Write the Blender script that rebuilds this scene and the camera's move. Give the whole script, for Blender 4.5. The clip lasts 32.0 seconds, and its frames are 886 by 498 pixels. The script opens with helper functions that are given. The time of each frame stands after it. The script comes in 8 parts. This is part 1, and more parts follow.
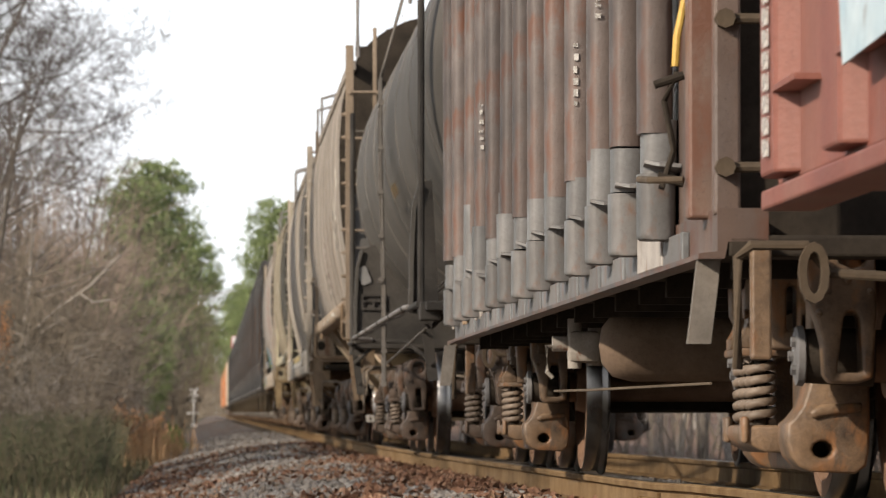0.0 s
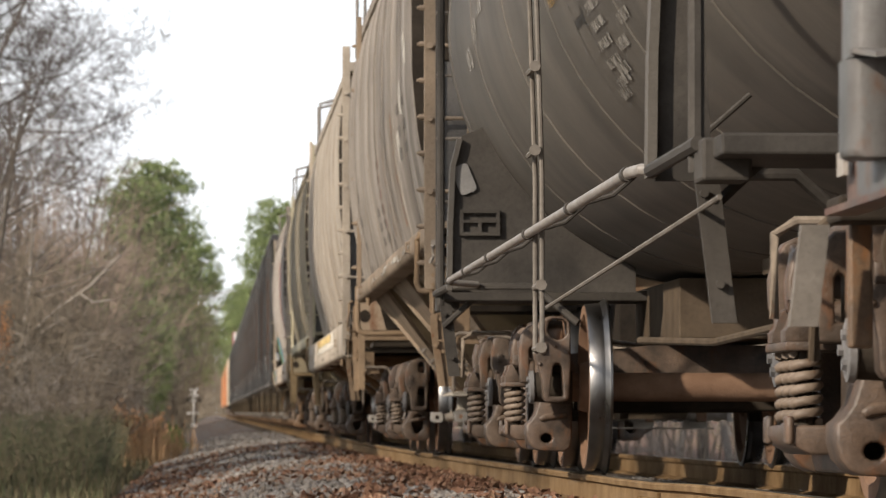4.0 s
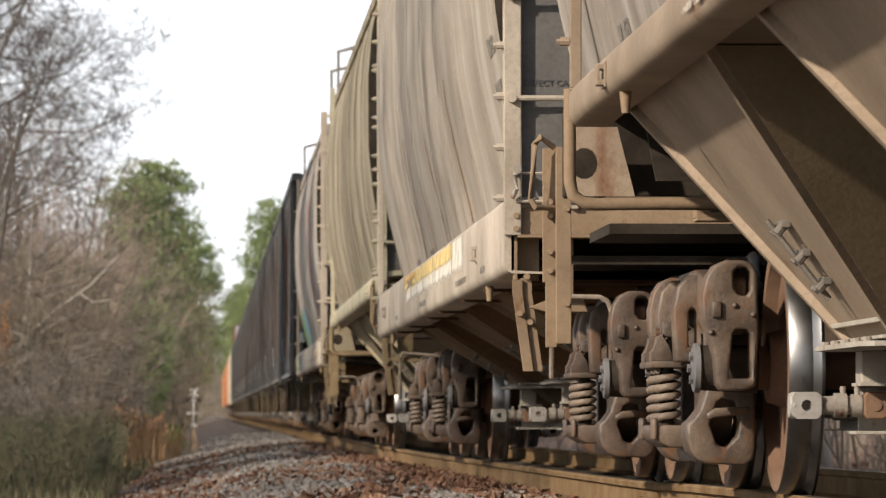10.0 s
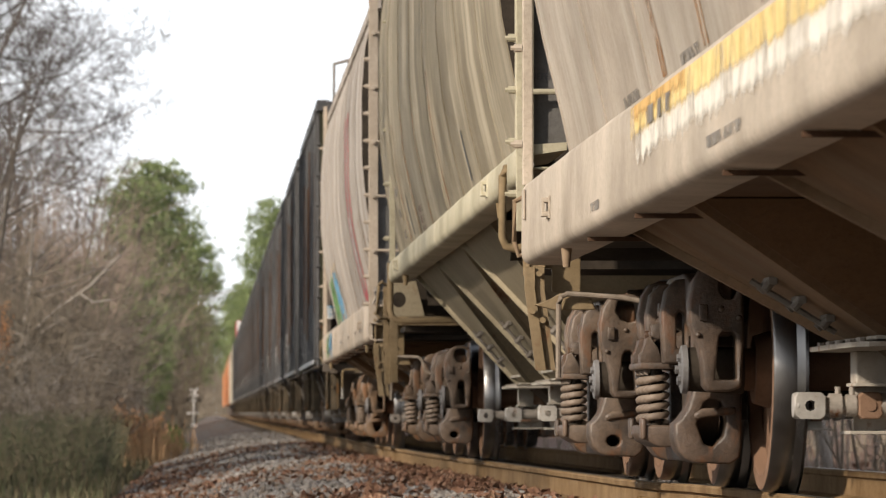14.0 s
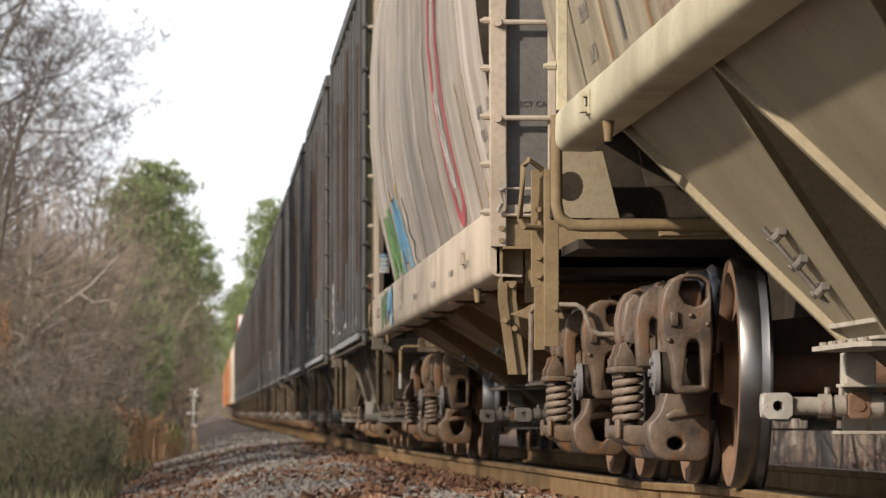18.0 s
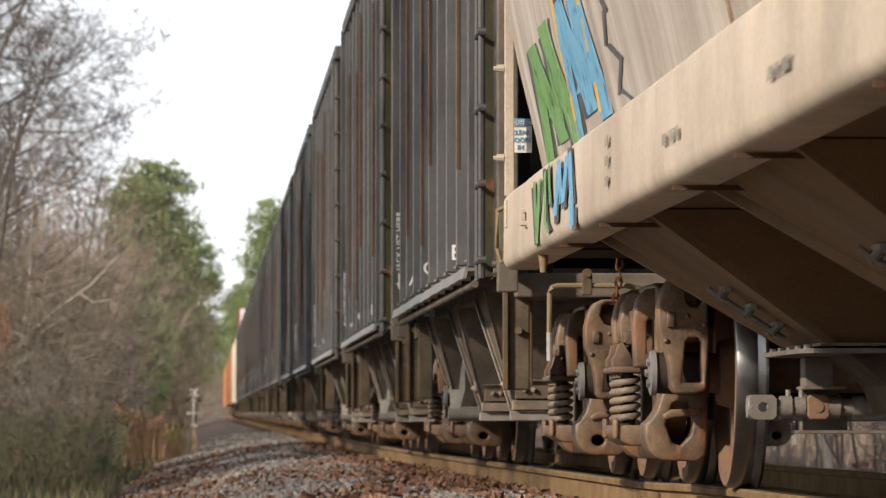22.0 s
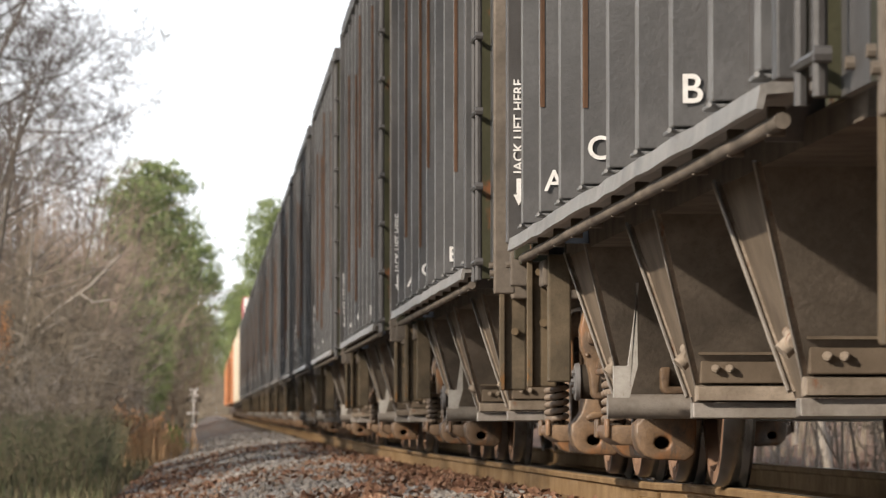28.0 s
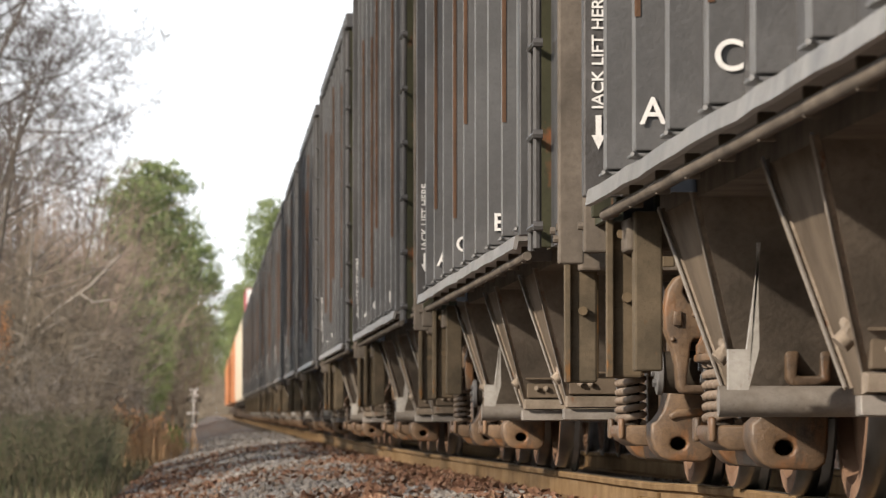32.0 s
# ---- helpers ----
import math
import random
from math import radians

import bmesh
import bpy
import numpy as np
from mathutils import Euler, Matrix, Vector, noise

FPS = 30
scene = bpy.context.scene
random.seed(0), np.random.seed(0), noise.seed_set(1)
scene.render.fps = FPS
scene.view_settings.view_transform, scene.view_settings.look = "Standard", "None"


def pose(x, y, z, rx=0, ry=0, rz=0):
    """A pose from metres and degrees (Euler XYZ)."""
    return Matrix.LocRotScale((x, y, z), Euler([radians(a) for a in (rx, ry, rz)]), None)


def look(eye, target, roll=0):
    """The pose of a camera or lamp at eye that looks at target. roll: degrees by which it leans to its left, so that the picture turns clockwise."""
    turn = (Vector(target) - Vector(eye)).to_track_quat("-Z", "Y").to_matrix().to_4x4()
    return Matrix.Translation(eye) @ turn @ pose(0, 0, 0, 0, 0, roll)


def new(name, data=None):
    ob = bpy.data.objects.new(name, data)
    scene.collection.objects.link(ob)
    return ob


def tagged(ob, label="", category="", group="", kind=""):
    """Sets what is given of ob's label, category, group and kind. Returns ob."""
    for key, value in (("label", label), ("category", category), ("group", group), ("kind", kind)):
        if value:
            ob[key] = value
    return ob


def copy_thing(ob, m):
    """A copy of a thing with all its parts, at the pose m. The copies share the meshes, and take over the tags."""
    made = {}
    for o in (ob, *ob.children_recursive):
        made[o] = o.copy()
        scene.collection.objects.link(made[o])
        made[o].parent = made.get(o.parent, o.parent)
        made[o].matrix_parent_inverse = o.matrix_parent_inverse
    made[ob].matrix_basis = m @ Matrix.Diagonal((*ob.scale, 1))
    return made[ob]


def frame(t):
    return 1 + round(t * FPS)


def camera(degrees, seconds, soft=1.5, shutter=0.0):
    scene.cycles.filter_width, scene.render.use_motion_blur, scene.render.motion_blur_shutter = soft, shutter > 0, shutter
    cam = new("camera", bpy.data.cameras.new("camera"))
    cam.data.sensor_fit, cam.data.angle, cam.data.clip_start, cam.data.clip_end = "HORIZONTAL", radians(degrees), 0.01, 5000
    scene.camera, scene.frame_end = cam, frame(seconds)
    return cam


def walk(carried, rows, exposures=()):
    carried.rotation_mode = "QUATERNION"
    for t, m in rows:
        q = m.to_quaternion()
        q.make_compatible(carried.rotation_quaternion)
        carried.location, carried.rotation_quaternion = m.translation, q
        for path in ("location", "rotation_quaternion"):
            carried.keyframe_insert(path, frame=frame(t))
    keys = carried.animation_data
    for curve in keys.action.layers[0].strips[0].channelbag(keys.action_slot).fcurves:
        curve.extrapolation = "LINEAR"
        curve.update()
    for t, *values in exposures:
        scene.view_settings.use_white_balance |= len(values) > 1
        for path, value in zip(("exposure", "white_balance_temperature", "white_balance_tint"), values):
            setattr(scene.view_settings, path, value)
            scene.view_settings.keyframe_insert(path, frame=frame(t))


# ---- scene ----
# The camera stands still beside the track; the track runs along +y, its centre at x = TX, its rail tops at z = 0.
TX = 2.95
SPEED = 4.577
cam = camera(10.32, 32.0, 1.2, 0.22)
EYE = (0.0, 0.0, 0.26)
AIM = (4.758, 100.0, 0.26 + 3.583)
walk(cam, [(0.0, look(EYE, AIM, 0)), (32.0, look(EYE, AIM, 0))], [(0.0, 0.14), (20.0, 0.15), (24.0, 0.22), (28.0, 0.34), (32.0, 0.36)])
cam.data.dof.use_dof = True
cam.data.dof.focus_distance = 19.0
cam.data.dof.aperture_fstop = 12.5

# ---- light: a pale, thinly veiled winter sky and a soft low sun behind the camera ----
SUN_EL, SUN_AZ = 26.0, 233.0
world = bpy.data.worlds.new("world")
scene.world = world
world.use_nodes = True
wn = world.node_tree.nodes
sky = wn.new("ShaderNodeTexSky")
sky.sky_type = "NISHITA"
sky.sun_disc = False
sky.sun_elevation = radians(SUN_EL)
sky.sun_rotation = radians(SUN_AZ)
sky.air_density, sky.dust_density, sky.ozone_density = 1.0, 1.0, 1.0
wn["Background"].inputs["Strength"].default_value = 0.095
veil = wn.new("ShaderNodeMix")          # thin high cloud whitens the sky
veil.data_type = "RGBA"
up = wn.new("ShaderNodeTexCoord")
rise = wn.new("ShaderNodeSeparateXYZ")
haze = wn.new("ShaderNodeMapRange")     # the veil is thickest towards the horizon
haze.inputs["From Min"].default_value, haze.inputs["From Max"].default_value = 0.0, 0.75
haze.inputs["To Min"].default_value, haze.inputs["To Max"].default_value = 0.92, 0.30
world.node_tree.links.new(up.outputs["Generated"], rise.inputs[0])
world.node_tree.links.new(rise.outputs["Z"], haze.inputs["Value"])
world.node_tree.links.new(haze.outputs["Result"], veil.inputs["Factor"])
veil.inputs["B"].default_value = (13.0, 13.3, 13.9, 1)
world.node_tree.links.new(sky.outputs["Color"], veil.inputs["A"])
world.node_tree.links.new(veil.outputs["Result"], wn["Background"].inputs["Color"])
sun = new("sun", bpy.data.lights.new("sun", "SUN"))
sun.data.energy, sun.data.angle, sun.data.color = 4.8, radians(1.5), (1.0, 0.885, 0.75)
se, sa = radians(SUN_EL), radians(SUN_AZ)
sun.matrix_world = look((math.sin(sa) * math.cos(se) * 50, math.cos(sa) * math.cos(se) * 50, math.sin(se) * 50), (0, 0, 0))


# ---- materials ----
def mat(name, dark, light, rough=0.7, metal=0.0, scale=3.0, streak=0.0, streak_col=(0.5, 0.45, 0.38), rust=0.0,
        rust_col=(0.16, 0.065, 0.03), bump=0.15, fine=40.0, per_ob=0.0, dust=0.0, dust_col=(0.28, 0.22, 0.16), sheen=None):
    """A weathered surface: two colours mixed by noise, upright streaks, rust spots, a film of dust, fine relief."""
    m = bpy.data.materials.new(name)
    m.use_nodes = True
    t = m.node_tree
    N, L = t.nodes, t.links
    b = N["Principled BSDF"]
    b.inputs["Roughness"].default_value = rough
    b.inputs["Metallic"].default_value = metal
    b.inputs["Specular IOR Level"].default_value = sheen if sheen is not None else (0.5 if metal or rough < 0.64 else 0.14)
    co = N.new("ShaderNodeTexCoord")

    def noise_tex(sc, det, stretch=None, w=0.0):
        n = N.new("ShaderNodeTexNoise")
        n.inputs["Scale"].default_value = sc
        n.inputs["Detail"].default_value = det
        n.inputs["Roughness"].default_value = 0.62
        if stretch:
            mp = N.new("ShaderNodeMapping")
            mp.inputs["Scale"].default_value = stretch
            mp.inputs["Location"].default_value = (w, w * 1.7, w * 0.3)
            L.new(co.outputs["Object"], mp.inputs["Vector"])
            L.new(mp.outputs["Vector"], n.inputs["Vector"])
        else:
            L.new(co.outputs["Object"], n.inputs["Vector"])
        return n

    def ramp(src, lo, hi):
        r = N.new("ShaderNodeMapRange")
        r.inputs["From Min"].default_value, r.inputs["From Max"].default_value = lo, hi
        L.new(src, r.inputs["Value"])
        return r.outputs["Result"]

    def mix(fac, a, c, mode="MIX"):
        x = N.new("ShaderNodeMix")
        x.data_type, x.blend_type = "RGBA", mode
        for sock, val in ((x.inputs["Factor"], fac), (x.inputs["A"], a), (x.inputs["B"], c)):
            if isinstance(val, (int, float)):
                sock.default_value = val
            elif isinstance(val, tuple):
                sock.default_value = (*val, 1) if len(val) == 3 else val
            else:
                L.new(val, sock)
        return x.outputs["Result"]

    def times(src, k):
        x = N.new("ShaderNodeMath")
        x.operation = "MULTIPLY"
        L.new(src, x.inputs[0])
        x.inputs[1].default_value = k
        return x.outputs["Value"]

    base = noise_tex(scale, 6)
    grain = noise_tex(fine, 4)
    col = mix(ramp(base.outputs["Fac"], 0.32, 0.68), dark, light)
    col = mix(times(ramp(grain.outputs["Fac"], 0.45, 0.75), 0.35), col, tuple(c * 0.55 for c in dark))
    if streak:
        s = noise_tex(1.0, 5, (0.8, 2.6, 0.16))
        col = mix(times(ramp(s.outputs["Fac"], 0.46, 0.62), streak), col, streak_col)
        s2 = noise_tex(1.0, 4, (1.5, 7.0, 0.22), 3.0)
        col = mix(times(ramp(s2.outputs["Fac"], 0.52, 0.68), streak * 0.4), col, tuple(c * 0.5 for c in dark))
        s4 = noise_tex(1.0, 5, (3.0, 22.0, 0.7), 9.0)
        col = mix(times(ramp(s4.outputs["Fac"], 0.56, 0.68), streak * 0.15), col, tuple(min(0.8, c * 1.25) for c in streak_col))
        s3 = noise_tex(1.0, 3, (0.4, 1.0, 0.09), 5.0)
        col = mix(times(ramp(s3.outputs["Fac"], 0.50, 0.68), streak * 0.45), col, tuple(c * 0.72 for c in dark))
        s5 = noise_tex(1.0, 6, (1.2, 0.30, 1.5), 13.0)      # broad cloudy stains
        col = mix(times(ramp(s5.outputs["Fac"], 0.47, 0.66), streak * 0.55), col, tuple(c * 0.85 for c in dark))
    chips = noise_tex(fine * 3.2, 3)
    col = mix(times(ramp(chips.outputs["Fac"], 0.60, 0.72), 0.45), col, tuple(c * 0.45 for c in dark))
    if dust:
        d = noise_tex(1.6, 5, (1, 1, 1), 7.0)
        col = mix(times(ramp(d.outputs["Fac"], 0.3, 0.7), dust), col, dust_col)
    if rust:
        r1 = noise_tex(scale * 1.7, 8, (1, 1, 0.5), 11.0)
        k = ramp(r1.outputs["Fac"], 0.66 - 0.3 * rust, 0.74 - 0.26 * rust)
        col = mix(k, col, rust_col)
    if per_ob:
        oi = N.new("ShaderNodeObjectInfo")
        hs = N.new("ShaderNodeHueSaturation")
        L.new(ramp(oi.outputs["Random"], 0.0, 1.0), hs.inputs["Value"])
        r = hs.inputs["Value"].links[0].from_node
        r.inputs["To Min"].default_value, r.inputs["To Max"].default_value = 1 - per_ob, 1 + per_ob
        L.new(col, hs.inputs["Color"])
        col = hs.outputs["Color"]
    L.new(col, b.inputs["Base Color"])
    if metal:
        L.new(ramp(base.outputs["Fac"], 0.2, 0.9), b.inputs["Roughness"])
        rr = b.inputs["Roughness"].links[0].from_node
        rr.inputs["To Min"].default_value, rr.inputs["To Max"].default_value = rough - 0.08, rough + 0.12
    if bump:
        bp = N.new("ShaderNodeBump")
        bp.inputs["Strength"].default_value = bump
        bp.inputs["Distance"].default_value = 0.02
        L.new(grain.outputs["Fac"], bp.inputs["Height"])
        L.new(bp.outputs["Normal"], b.inputs["Normal"])
    return m


def flake(m, scale, lo, hi):
    """Let the paint wear through in patches."""
    N, L = m.node_tree.nodes, m.node_tree.links
    co = N.new("ShaderNodeTexCoord")
    n = N.new("ShaderNodeTexNoise")
    n.inputs["Scale"].default_value, n.inputs["Detail"].default_value, n.inputs["Roughness"].default_value = scale, 6, 0.7
    L.new(co.outputs["Object"], n.inputs["Vector"])
    r = N.new("ShaderNodeMapRange")
    r.inputs["From Min"].default_value, r.inputs["From Max"].default_value = lo, hi
    L.new(n.outputs["Fac"], r.inputs["Value"])
    bare = N.new("ShaderNodeBsdfTransparent")
    x = N.new("ShaderNodeMixShader")
    L.new(r.outputs["Result"], x.inputs["Fac"])
    L.new(bare.outputs["BSDF"], x.inputs[1])
    L.new(N["Principled BSDF"].outputs["BSDF"], x.inputs[2])
    L.new(x.outputs["Shader"], N["Material Output"].inputs["Surface"])


def smear(m, y0, y1, z0, z1, fade):
    """Let the paint thin out towards the bottom and the ends of its patch, unevenly, as if it had run and worn."""
    N, L = m.node_tree.nodes, m.node_tree.links
    co = N.new("ShaderNodeTexCoord")
    mp_ = N.new("ShaderNodeMapping")
    mp_.inputs["Scale"].default_value = (1.0, 3.0, 1.6)
    L.new(co.outputs["Object"], mp_.inputs["Vector"])
    n = N.new("ShaderNodeTexNoise")
    n.inputs["Scale"].default_value, n.inputs["Detail"].default_value, n.inputs["Roughness"].default_value = 2.4, 6, 0.66
    L.new(mp_.outputs["Vector"], n.inputs["Vector"])
    sep = N.new("ShaderNodeSeparateXYZ")
    L.new(co.outputs["Object"], sep.inputs["Vector"])

    def span(axis, a, b):
        r = N.new("ShaderNodeMapRange")
        r.inputs["From Min"].default_value, r.inputs["From Max"].default_value = a, b
        L.new(sep.outputs[axis], r.inputs["Value"])
        return r.outputs["Result"]

    def join(op, a, b):
        x = N.new("ShaderNodeMath")
        x.operation = op
        for k, v in enumerate((a, b)):
            if isinstance(v, float):
                x.inputs[k].default_value = v
            else:
                L.new(v, x.inputs[k])
        return x.outputs[0]
    body = join("MINIMUM", join("MINIMUM", span("Y", y0, y0 + fade), span("Y", y1, y1 - fade)), span("Z", z0, z1))
    worn = join("ADD", n.outputs["Fac"], join("SUBTRACT", body, 1.0))
    r = N.new("ShaderNodeMapRange")
    r.inputs["From Min"].default_value, r.inputs["From Max"].default_value = 0.22, 0.52
    L.new(worn, r.inputs["Value"])
    bare = N.new("ShaderNodeBsdfTransparent")
    x = N.new("ShaderNodeMixShader")
    L.new(r.outputs["Result"], x.inputs["Fac"])
    L.new(bare.outputs["BSDF"], x.inputs[1])
    L.new(N["Principled BSDF"].outputs["BSDF"], x.inputs[2])
    L.new(x.outputs["Shader"], N["Material Output"].inputs["Surface"])


def island_mat(name, cols, rough=0.9, bump=0.0, translucent=0.0):
    """One colour per loose piece, taken at random from a ramp."""
    m = bpy.data.materials.new(name)
    m.use_nodes = True
    N, L = m.node_tree.nodes, m.node_tree.links
    b = N["Principled BSDF"]
    b.inputs["Roughness"].default_value = rough
    g = N.new("ShaderNodeNewGeometry")
    r = N.new("ShaderNodeValToRGB")
    e = r.color_ramp.elements
    while len(e) < len(cols):
        e.new(0.5)
    for i, c in enumerate(cols):
        e[i].position = i / max(1, len(cols) - 1)
        e[i].color = (*c, 1)
    L.new(g.outputs["Random Per Island"], r.inputs["Fac"])
    L.new(r.outputs["Color"], b.inputs["Base Color"])
    return m


